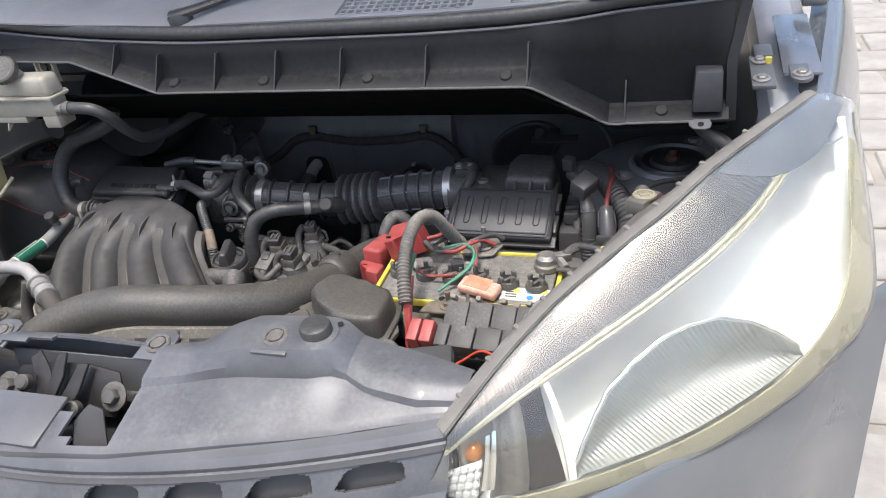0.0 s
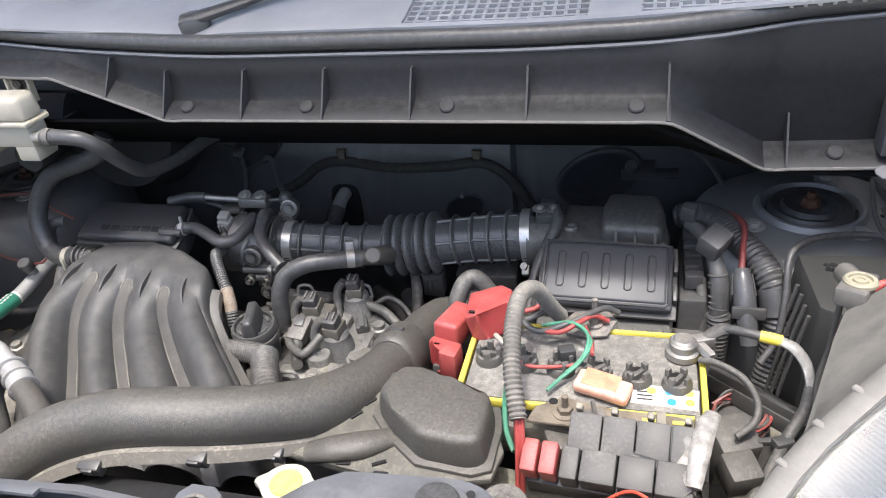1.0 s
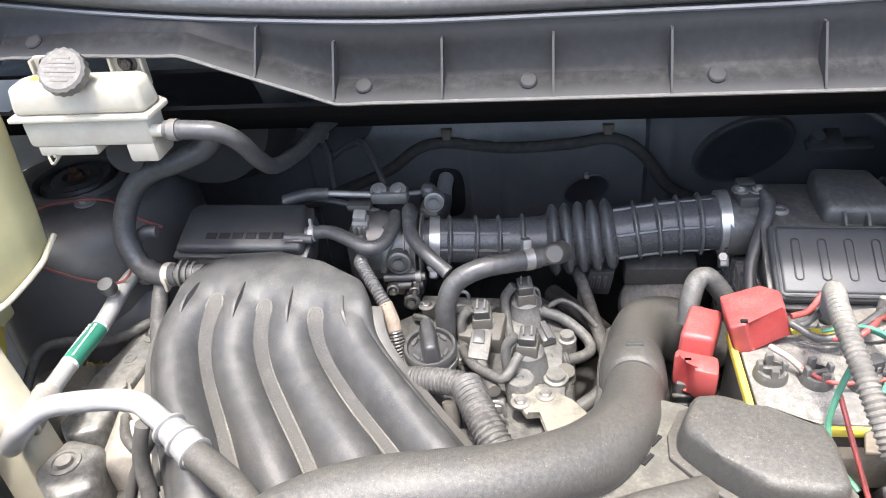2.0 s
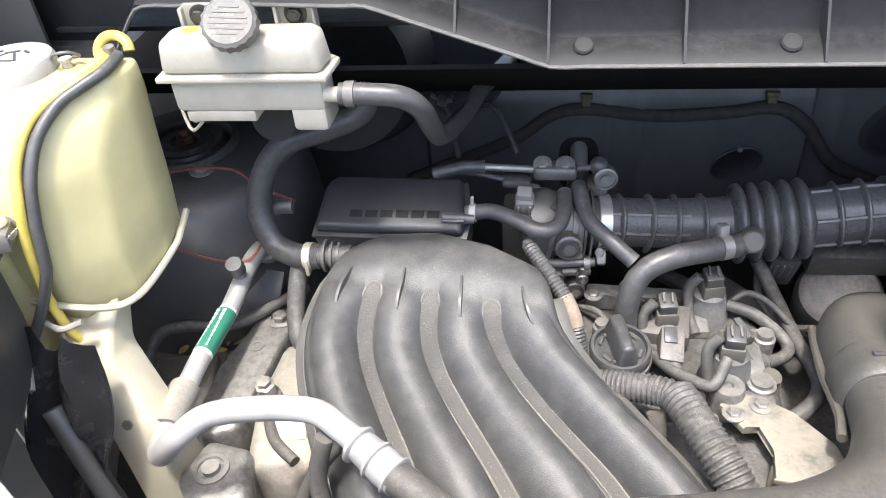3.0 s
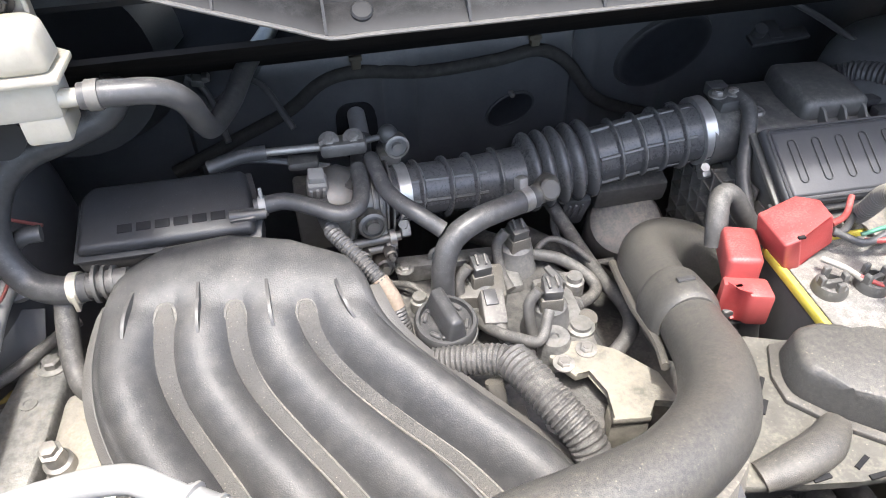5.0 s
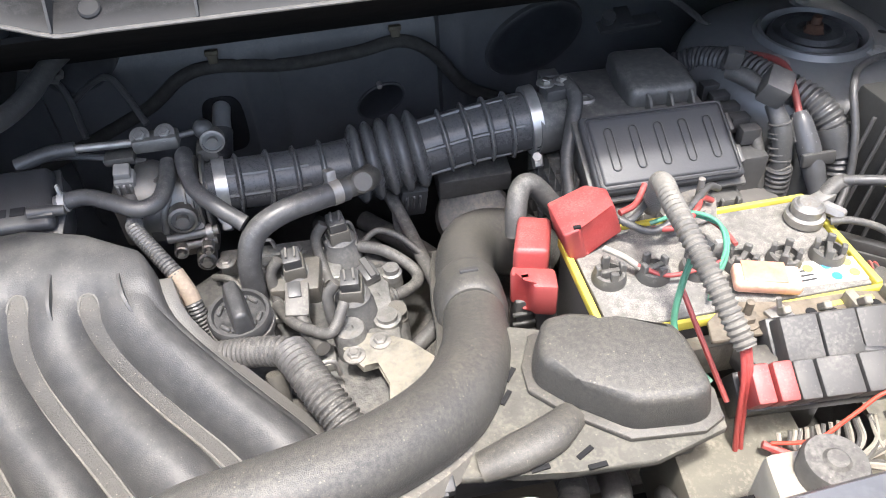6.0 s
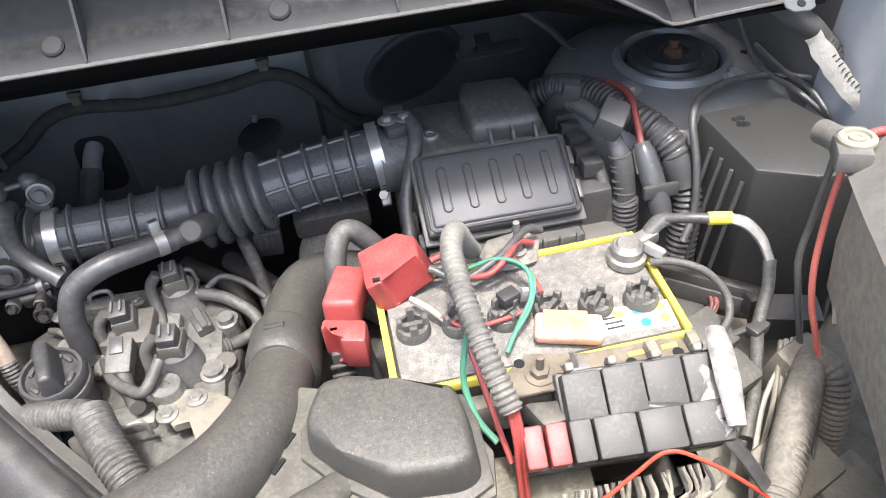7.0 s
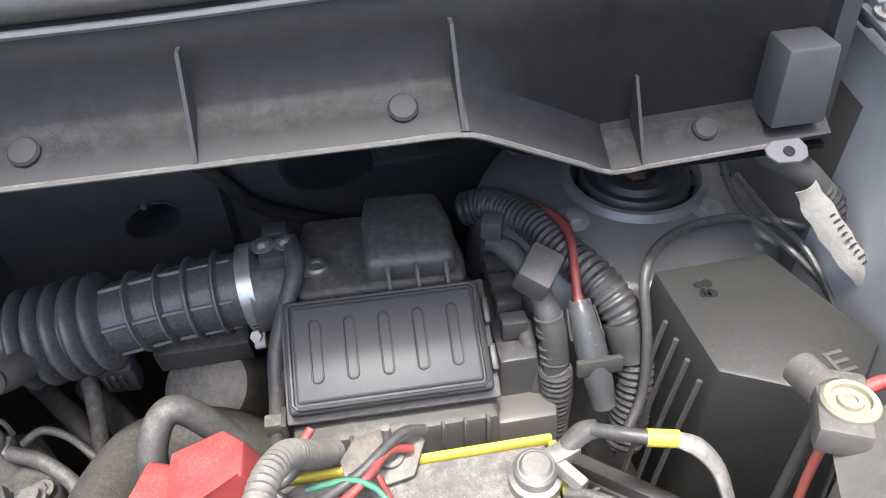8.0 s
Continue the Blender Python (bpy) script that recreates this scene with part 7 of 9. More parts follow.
# ---- hold-down bracket ----
hd = thing("hold_down_bracket", "rusty steel hold-down strip in front of the battery", "bracket", (0.35, 0.222, 0.83))
b = B()
prism(b, [(0.270, 0.208), (0.345, 0.207), (0.420, 0.204), (0.424, 0.226), (0.402, 0.232), (0.345, 0.232), (0.300, 0.244), (0.276, 0.228)], 0.8385, 0.8415, None, 0.0008, 1)
strip = part("strip", b, RUST, hd)
for x, y in ((0.292, 0.236), (0.356, 0.219), (0.372, 0.216), (0.328, 0.216), (0.408, 0.216)):
    b = B()
    lathe(b, [(0.0042, 0), (0.0042, 0.0006), (0, 0.0006)], at((x, y, 0.8415)), 14)
    part("hole", b, VOID, strip)
for x in (0.378, 0.404):
    b = B()
    rbox(b, (0.012, 0.004, 0.0008), at((x, 0.223, 0.8415)), 0)
    part("slot", b, YELLOW, strip, "yellow rim seen through a slot")
b = B()
lathe(b, [(0.0115, 0), (0.0115, 0.0015), (0.008, 0.002)], at((0.304, 0.223, 0.8415)), 22)
lathe(b, [(0.0075, 0.0015), (0.0075, 0.007), (0.006, 0.008)], at((0.304, 0.223, 0.8415)), 6)
lathe(b, [(0.0032, 0.007), (0.0032, 0.020), (0, 0.021)], at((0.304, 0.223, 0.8415)), 12)
part("nut", b, RUST, hd, "rusty nut on a stud")
b = B()
rbox(b, (0.018, 0.016, 0.003), at((0.331, 0.221, 0.8415), (0, 0, 1), (1, 0.3, 0)), 0.001)
tube(b, [(0.331, 0.221, 0.844), (0.328, 0.225, 0.858)], 0.0022, 8, 2)
part("pin", b, STEEL, hd)
for x in (0.388, 0.420):
    b = B()
    rbox(b, (0.008, 0.016, 0.014), at((x, 0.218, 0.838)), 0.0015)
    part("clamp_ear", b, BEIGE, hd)
b = B()
prism(b, [(-0.026, -0.014), (-0.006, -0.020), (0.016, -0.018), (0.028, 0.004), (0.018, 0.020), (-0.016, 0.018), (-0.028, 0.004)], 0, 0.003, at((0.318, 0.352, 0.8435), (0, -0.12, 1), (1, 0.1, 0)), 0.001)
lathe(b, [(0.009, 0.002), (0.009, 0.004), (0.007, 0.005)], at((0.322, 0.350, 0.8445)), 20)
lathe(b, [(0.006, 0.004), (0.006, 0.011), (0.005, 0.012)], at((0.322, 0.350, 0.8445)), 6)
lathe(b, [(0.003, 0.01), (0.003, 0.034), (0, 0.035)], at((0.322, 0.350, 0.8445)), 10)
part("rear_stud", b, mat("dusty_stud_plate", (0.16, 0.155, 0.15), 0.5, metal=0.3, dust=0.45, scale=90), hd, "rear stud plate")
b = B()
prism(b, [(0.285, 0.205), (0.322, 0.200), (0.325, 0.185), (0.295, 0.180)], 0.815, 0.8385, None, 0.004)
part("foot", b, DARK, hd)

# ---- relay and fuse blocks ----
rl = thing("relay_block", "row of black relays in front of the battery", "relay block", (0.36, 0.19, 0.80))
am = at((0.368, 0.189, 0.848), (-0.06, -0.55, 0.85), (1, -0.10, 0.05))
for i in range(4):
    b = B()
    rbox(b, (0.0272, 0.033, 0.020), am @ Matrix.Translation((-0.043 + 0.0282 * i, 0, -0.006 + 0.001 * (i % 2))), 0.0016)
    part("relay", b, mat("relay_black", (0.05, 0.05, 0.05), 0.5, dust=0.35, dustc=(0.2, 0.19, 0.175)) if i == 0 else bpy.data.materials["relay_black"], rl)
b = B()
rbox(b, (0.118, 0.042, 0.030), am @ Matrix.Translation((0.0, -0.002, -0.034)), 0.002)
part("holder", b, BLACK, rl)
for i in range(4):
    b = B()
    rbox(b, (0.006, 0.006, 0.012), am @ Matrix.Translation((-0.050 + 0.030 * i, 0.021, 0.004)), 0.001, 1)
    part("latch", b, BEIGE, rl)
bmx = at((0.352, 0.160, 0.838), (-0.06, -0.45, 0.9), (1, -0.10, 0.04))
fx = thing("fuse_strip", "black fuse strip with two red relays", "fuse strip", (0.34, 0.155, 0.79))
for i, (x, w, mm) in enumerate(((-0.0705, 0.0135, RED), (-0.0545, 0.0140, RED), (-0.0375, 0.0150, BLACK), (-0.014, 0.029, BLACK), (0.0165, 0.029, BLACK), (0.047, 0.030, BLACK))):
    b = B()
    rbox(b, (w, 0.028, 0.026), bmx @ Matrix.Translation((x, 0.0, -0.010 + (0.005 if i < 2 else 0))), 0.0022)
    part("red_relay" if i < 2 else "relay", b, mm if i < 2 else bpy.data.materials["relay_black"], fx, "red relay" if i < 2 else "")
b = B()
rbox(b, (0.140, 0.030, 0.030), bmx @ Matrix.Translation((-0.008, 0.0, -0.042)), 0.002)
part("holder", b, BLACK, fx)

# wires below the fuse strip
lw = thing("fuse_wires", "bundle of pale wires hanging below the fuse strip", "wires", (0.36, 0.13, 0.76))
rng = random.Random(4)
for i in range(26):
    x = 0.300 + 0.115 * (i / 26) + rng.uniform(-0.003, 0.003)
    s = rng.choice((0.326, 0.352, 0.384))
    mm = (WHITEW, CONDUIT, WHITEW, RUBBER, REDW if i % 9 == 2 else WHITEW)[i % 5]
    b = B()
    tube(b, [(x, 0.146, 0.806), (x + rng.uniform(-0.004, 0.004), 0.132, 0.792), (s + rng.uniform(-0.006, 0.006), 0.118 + rng.uniform(-0.004, 0.004), 0.776), (s + 0.02 + rng.uniform(-0.01, 0.012), 0.102 + rng.uniform(-0.006, 0.006), 0.764), (0.44, 0.094 + rng.uniform(-0.006, 0.006), 0.756)], 0.0017, 6, 5)
    part("wire", b, mm, lw)
for x in (0.328, 0.354, 0.386):
    b = B()
    lathe(b, [(0.0075, -0.002), (0.0085, -0.002), (0.0085, 0.002), (0.0075, 0.002)], at((x, 0.118, 0.776), (0.2, -0.6, -0.6)), 16)
    part("tie", b, WHITEW, lw, "cable tie")
for name, mm, r, pts in (("red_wire", mat("orange_red_wire", (0.55, 0.07, 0.04), 0.45, vary=0.2), 0.0015, [(0.290, 0.140, 0.804), (0.315, 0.130, 0.816), (0.340, 0.134, 0.832), (0.365, 0.138, 0.846), (0.390, 0.128, 0.838), (0.420, 0.115, 0.815), (0.434, 0.108, 0.80)]),
                         ("red_cable", REDW, 0.0030, [(0.285, 0.142, 0.802), (0.315, 0.122, 0.795), (0.345, 0.100, 0.780), (0.375, 0.085, 0.765), (0.41, 0.076, 0.75)]),
                         ("red_cable", REDW, 0.0028, [(0.292, 0.138, 0.798), (0.325, 0.114, 0.786), (0.352, 0.092, 0.772), (0.39, 0.075, 0.755)])):
    b = B()
    tube(b, pts, r, 8, 8)
    part(name, b, mm, lw)

# battery tray front and the box below
tr = thing("battery_tray", "dusty olive-grey box below the battery", "battery tray", (0.28, 0.16, 0.70))
b = B()
rbox(b, (0.10, 0.09, 0.10), at((0.275, 0.150, 0.690), (0, 0, 1), (1, -0.1, 0)), 0.004)
part("box", b, mat("olive_dusty_plastic", (0.13, 0.125, 0.10), 0.7, dust=0.6, dustc=(0.27, 0.25, 0.2)), tr)
b = B()
rbox(b, (0.26, 0.14, 0.02), at((0.315, 0.285, 0.615)), 0.004)
part("tray", b, DARK, tr)
b = B()
rbox(b, (0.235, 0.014, 0.035), at((0.313, 0.224, 0.788)), 0.003)
part("front_ledge", b, BEIGE, tr, "dusty ledge before the battery")

# ---- negative terminal and earth lead ----
ng = thing("earth_lead", "earth lead with yellow sleeve and white tape", "cable", (0.46, 0.31, 0.84))
b = B()
lathe(b, [(0.0165, 0.840), (0.0165, 0.847), (0.013, 0.848), (0.0135, 0.856), (0.0115, 0.858)], Matrix.Translation((0.409, 0.320, 0)), 28)
rbox(b, (0.028, 0.013, 0.011), at((0.425, 0.328, 0.846), (0, 0, 1), (1, 0.35, 0)), 0.002)
lathe(b, [(0.006, -0.012), (0.006, 0.012), (0.0045, 0.014)], at((0.428, 0.317, 0.850), (0.5, -0.8, 0)), 6)
part("clamp", b, STEEL, ng, "grey battery clamp")
b = B()
tube(b, [(0.430, 0.331, 0.853), (0.442, 0.336, 0.860), (0.452, 0.335, 0.864)], [0.0065, 0.0075, 0.006], 12, 5, flat=0.7)
part("crimp", b, CONDUIT, ng)
b = B()
tube(b, [(0.448, 0.335, 0.864), (0.463, 0.326, 0.868), (0.478, 0.320, 0.869)], 0.0046, 12, 5)
part("dark_lead", b, RUBBER, ng)
b = B()
tube(b, [(0.477, 0.320, 0.869), (0.496, 0.316, 0.868)], 0.0056, 12, 4)
part("yellow_sleeve", b, YELLOW, ng)
b = B()
tube(b, [(0.495, 0.316, 0.868), (0.507, 0.310, 0.864), (0.517, 0.300, 0.853), (0.520, 0.286, 0.840)], [0.0055, 0.0072, 0.0068, 0.0055], 12, 6, flat=0.6)
part("tape_wrap", b, TAPE, ng, "white tape wrap")
b = B()
tube(b, [(0.520, 0.287, 0.841), (0.514, 0.272, 0.822), (0.500, 0.254, 0.806), (0.488, 0.232, 0.798), (0.470, 0.20, 0.79), (0.45, 0.17, 0.78)], 0.0054, 12, 7)
part("lower_lead", b, CONDUIT, ng)
b = B()
rbox(b, (0.018, 0.012, 0.012), at((0.496, 0.248, 0.798), (0, 0, 1), (1, 0.5, 0)), 0.002)
rbox(b, (0.02, 0.006, 0.006), at((0.484, 0.25, 0.80), (0, 0, 1), (1, 0.2, 0)), 0.001)
part("clip", b, BLACK, ng)
b = B()
tube(b, [(0.424, 0.306, 0.846), (0.440, 0.298, 0.850), (0.462, 0.285, 0.845), (0.474, 0.268, 0.832), (0.470, 0.252, 0.822), (0.455, 0.24, 0.815)], 0.0034, 10, 8)
part("thin_lead", b, CONDUIT, ng, "thin grey lead")

# second taped bundle with black tape
t2 = thing("taped_bundle", "wires wrapped in white and black tape", "cable", (0.42, 0.16, 0.84))
b = B()
tube(b, [(0.428, 0.208, 0.870), (0.422, 0.190, 0.874), (0.416, 0.165, 0.870), (0.411, 0.138, 0.858)], [0.007, 0.0085, 0.0085, 0.006], 12, 6, flat=0.55)
part("white_wrap", b, TAPE, t2, "torn white tape wrap")
b = B()
sheet(b, [[(0.400 + 0.004 * math.sin(9 * v), 0.182 - 0.045 * v, 0.860 - 0.014 * v), (0.407 + 0.003 * math.sin(14 * v), 0.184 - 0.045 * v, 0.867 - 0.015 * v + 0.002 * math.sin(21 * v)), (0.413, 0.183 - 0.045 * v, 0.864 - 0.014 * v)] for v in [j / 14 for j in range(15)]], 0.0012)
part("loose_tape", b, TAPE, t2)
b = B()
tube(b, [(0.365, 0.172, 0.852), (0.385, 0.165, 0.850), (0.400, 0.152, 0.846), (0.414, 0.134, 0.836), (0.428, 0.115, 0.815)], [0.003, 0.0055, 0.006, 0.0055, 0.006], 10, 6, flat=0.5)
part("black_wrap", b, BLACK, t2, "shiny black tape wrap")


# ---- fuse box cover beside the strut tower ----
fb = thing("fuse_box", "tall dusty black plastic fuse box with vertical ribs", "fuse box", (0.56, 0.36, 0.68))
t = B()
top = [(0.524, 0.440), (0.610, 0.442), (0.640, 0.350), (0.604, 0.314), (0.572, 0.324), (0.530, 0.346)]
c = (0.57, 0.36)
loft(t, [[(c[0] + (p[0] - c[0]) * k, c[1] + (p[1] - c[1]) * k - 0.02 * (k - 1), z) for p in top] for z, k in ((0.70, 1.22), (0.80, 1.12), (0.888, 1.0))])
bmesh.ops.bevel(t, geom=list(t.edges), offset=0.0035, segments=2, affect="EDGES", profile=0.5, clamp_overlap=True)
part("cover", t, mat("fuse_box_plastic", (0.024, 0.0245, 0.024), 0.42, dustmin=-0.3, dust=0.11, dustc=(0.15, 0.148, 0.135), scale=240, fine=1200, bump=0.2, specks=0.5), fb)
for k, (x, y) in enumerate(((0.5155, 0.405), (0.5165, 0.388), (0.517, 0.370), (0.5175, 0.352))):
    b = B()
    tube(b, [(x + 0.006, y, 0.872), (x - 0.006, y - 0.003, 0.80), (x - 0.016, y - 0.005, 0.72)], 0.0021, 6, 3)
    part("rib", b, BLACK, fb, "upright rib")
b = B()
rbox(b, (0.12, 0.012, 0.014), at((0.490, 0.330, 0.775), (0.1, 0.1, 1), (0.75, -0.65, -0.35)), 0.002)
rbox(b, (0.12, 0.006, 0.018), at((0.486, 0.324, 0.762), (0.1, 0.1, 1), (0.75, -0.65, -0.35)), 0.002)
part("side_rail", b, BLACK, fb)
b = B()
rbox(b, (0.055, 0.03, 0.035), at((0.552, 0.288, 0.742), (0, -0.1, 1), (1, -0.3, 0)), 0.003)
rbox(b, (0.012, 0.012, 0.022), at((0.520, 0.292, 0.770), (0, 0, 1)), 0.002)
part("latch_block", b, BLACK, fb)
b = B()
for q, w, a in (((0.6000, 0.3380), 0.017, -1.42), ((0.6052, 0.3455), 0.011, 0.15), ((0.6060, 0.3385), 0.010, 0.15), ((0.6072, 0.3315), 0.011, 0.15)):
    rbox(b, (w, 0.0025, 0.0008), at((q[0], q[1], 0.8883), (0, 0, 1), (math.cos(a), math.sin(a), 0)), 0)
part("letter_mark", b, DUSTY, fb, "moulded letter E")
b = B()
rr = random.Random(2)
for i in range(8):
    q = 0.0012 + 0.0030 * rr.random()
    lathe(b, [(q, 0), (q * 0.9, 0.0005), (0, 0.0005)], at((0.549 + 0.010 * rr.random() - 0.004, 0.410 + 0.006 * (i % 3) - 0.004 * rr.random(), 0.8883)), 7)
part("oil_spot", b, VOID, fb, "dark oil spots")

# oil spots on the strut tower
sp = B()
rr = random.Random(9)
for i in range(16):
    lathe(sp, [(0.002 + 0.006 * rr.random(), 0), (0.0015, 0.0006), (0, 0.0007)], at((0.610 + 0.030 * rr.random(), 0.545 + 0.030 * rr.random(), 0.8668), (0.06, 0.02, 1)), 9)
solo("oil_stain", sp, VOID, "dark oil stain on the strut tower", "stain", kind="stuff")

# ---- corrugated trunk and connectors by the air box ----
tk = thing("wiring_trunk", "thick black corrugated wiring trunk by the strut tower", "conduit", (0.48, 0.47, 0.80))
b = B()
tube(b, [(0.412, 0.600, 0.838), (0.436, 0.585, 0.850), (0.458, 0.540, 0.864), (0.475, 0.495, 0.866), (0.496, 0.455, 0.860), (0.510, 0.428, 0.835), (0.512, 0.412, 0.795), (0.505, 0.40, 0.74)], 0.0150, 18, prof=corrugated(0.0062, 0.12), step=0.0014)
part("sleeve", b, RUBBER, tk, angle=20)
b = B()
tube(b, [(0.506, 0.436, 0.845), (0.511, 0.420, 0.820)], 0.0172, 16, 3)
part("tape_band", b, BLACK, tk, "black tape band")
cb = thing("fuse_connector", "grey tape-wrapped connector with corrugated lead", "connector", (0.445, 0.46, 0.80))
b = B()
rbox(b, (0.026, 0.032, 0.026), at((0.441, 0.458, 0.878), (0.15, -0.4, 1), (1, -0.75, 0)), 0.004)
part("body", b, mat("grey_tape", (0.060, 0.060, 0.060), 0.42, dust=0.25, dustc=(0.22, 0.21, 0.19)), cb)
b = B()
tube(b, [(0.418, 0.500, 0.884), (0.428, 0.486, 0.885), (0.438, 0.466, 0.882)], [0.007, 0.009, 0.008], 12, 4)
part("tape_wrap", b, bpy.data.materials["grey_tape"], cb)
b = B()
tube(b, [(0.444, 0.452, 0.872), (0.450, 0.436, 0.852), (0.452, 0.427, 0.828), (0.452, 0.424, 0.812)], [0.0085, 0.0105, 0.0100, 0.0105], 14, 5, flat=0.9)
part("taped_run", b, bpy.data.materials["grey_tape"], cb, "creased black tape run")
for i in range(7):
    b = B()
    lathe(b, [(0.0100, -0.0012), (0.0110, -0.0005), (0.0110, 0.0006), (0.0100, 0.0012)], at(Vector((0.4485, 0.4395, 0.857)).lerp(Vector((0.452, 0.424, 0.814)), i / 6), (0.12 + 0.2 * math.sin(2.3 * i), -0.35, -0.9)), 16)
    part("tape_turn", b, bpy.data.materials["grey_tape"], cb)
b = B()
rbox(b, (0.016, 0.014, 0.020), at((0.418, 0.497, 0.893), (0, -0.2, 1), (1, -0.4, 0)), 0.002)
part("rear_plug", b, BLACK, cb, "black plug")
b = B()
tube(b, [(0.452, 0.425, 0.815), (0.453, 0.423, 0.79), (0.452, 0.423, 0.760), (0.450, 0.42, 0.72)], 0.0125, 16, prof=corrugated(0.0055, 0.13), step=0.0013)
part("sleeve", b, RUBBER, cb, angle=20)
b = B()
tube(b, [(0.432, 0.452, 0.842), (0.436, 0.435, 0.815), (0.440, 0.425, 0.77)], 0.0065, 10, 5)
part("side_lead", b, CONDUIT, cb)
rc = thing("red_cable_grip", "red cable with a grey plastic grip", "cable", (0.475, 0.43, 0.80))
b = B()
tube(b, [(0.462, 0.560, 0.868), (0.474, 0.525, 0.880), (0.478, 0.495, 0.884), (0.475, 0.468, 0.874), (0.473, 0.446, 0.858)], 0.0036, 12, 7)
part("red_cable", b, mat("dark_red_cable", (0.27, 0.035, 0.035), 0.4, vary=0.2, dust=0.2), rc)
b = B()
tube(b, [(0.473, 0.448, 0.859), (0.474, 0.440, 0.852), (0.477, 0.424, 0.834), (0.480, 0.410, 0.815), (0.483, 0.398, 0.795)], [0.008, 0.0105, 0.0120, 0.0115, 0.009], 14, 5)
part("grip", b, mat("smoked_grip_plastic", (0.065, 0.066, 0.070), 0.22, vary=0.2, dust=0.15, dustc=(0.25, 0.25, 0.24)), rc, "grey ribbed grip")
for i in range(8):
    a = 2 * math.pi * i / 8
    b = B()
    tube(b, [(0.4735 + 0.0100 * math.cos(a), 0.444 + 0.005 * math.sin(a), 0.857 + 0.006 * math.sin(a)), (0.476 + 0.0122 * math.cos(a), 0.428 + 0.007 * math.sin(a), 0.839 + 0.008 * math.sin(a))], 0.0011, 5, 2)
    part("grip_rib", b, BLACK, rc)
b = B()
rbox(b, (0.035, 0.006, 0.014), at((0.480, 0.408, 0.822), (0, 0.2, 1)), 0.002)
part("retainer", b, BLACK, rc)
bc = thing("black_cable", "black cable looping over the fuse box", "cable", (0.52, 0.42, 0.84))
b = B()
tube(b, [(0.492, 0.375, 0.79), (0.508, 0.392, 0.812), (0.514, 0.412, 0.850), (0.518, 0.440, 0.884), (0.540, 0.466, 0.889), (0.575, 0.484, 0.886), (0.612, 0.484, 0.886), (0.650, 0.462, 0.888)], 0.0038, 12, 8)
part("cable", b, RUBBER, bc)
for pts in ([(0.620, 0.52, 0.90), (0.628, 0.48, 0.892), (0.640, 0.44, 0.885), (0.648, 0.40, 0.86)], [(0.612, 0.55, 0.92), (0.612, 0.50, 0.892), (0.628, 0.45, 0.885), (0.646, 0.42, 0.87)]):
    b = B()
    tube(b, pts, 0.0028, 8, 6)
    part("thin_cable", b, RUBBER, bc)

# labelled harness along the apron
hw = thing("labelled_harness", "corrugated harness with a white cloth label", "harness", (0.63, 0.41, 0.93))
b = B()
tube(b, [(0.587, 0.455, 0.978), (0.6005, 0.450, 0.968), (0.6185, 0.444, 0.956), (0.632, 0.440, 0.943)], [0.009, 0.0105, 0.0100, 0.009], 14, 6)
part("tape_wrap", b, bpy.data.materials["grey_tape"], hw, "grey tape wrap")
b = B()
tube(b, [(0.626, 0.445, 0.948), (0.6456, 0.440, 0.9278), (0.6625, 0.428, 0.9025), (0.6744, 0.414, 0.886), (0.6936, 0.395, 0.8605), (0.70, 0.37, 0.82)], 0.0095, 14, prof=corrugated(0.0052, 0.13), step=0.0013)
part("sleeve", b, CONDUIT, hw, angle=20)
LAB = ((0.0, 0.6142, 0.428, 0.9540, 0.009), (0.25, 0.6225, 0.420, 0.9400, 0.0135), (0.5, 0.6345, 0.407, 0.9225, 0.0135), (0.75, 0.6475, 0.395, 0.9055, 0.0125), (1.0, 0.6610, 0.386, 0.8905, 0.011), (1.25, 0.676, 0.373, 0.876, 0.010))
rows_ = []
for k in range(21):
    x, y, z, w = lerp_line(LAB, 1.25 * k / 20)
    rows_.append([(x + w * 0.62 * e + 0.0008 * math.sin(k * 1.7 + e), y + 0.003 * e * e + 0.001 * math.sin(k * 0.9), z + 0.0042 * e) for e in (-1, -0.5, 0, 0.5, 1)])
b = B()
sheet(b, rows_, 0.0010)
lab = part("cloth_label", b, mat("label_cloth", (0.30, 0.293, 0.27), 0.6, vary=0.15, scale=60, dust=0.3, dustc=(0.30, 0.28, 0.24), fine=260, bump=0.6), hw, "white cloth label with faint print")
for i in range(11):
    x, y, z, w = lerp_line(LAB, 0.30 + 0.05 * i)
    b = B()
    rbox(b, (0.0015, 0.0006, 0.0045 if i % 3 else 0.0035), at((x + 0.003, y - 0.0012, z + 0.0015), (0.85, 0.1, 0.52), (0.5, -0.5, -0.7)), 0)
    part("print_bar", b, INK, lab)

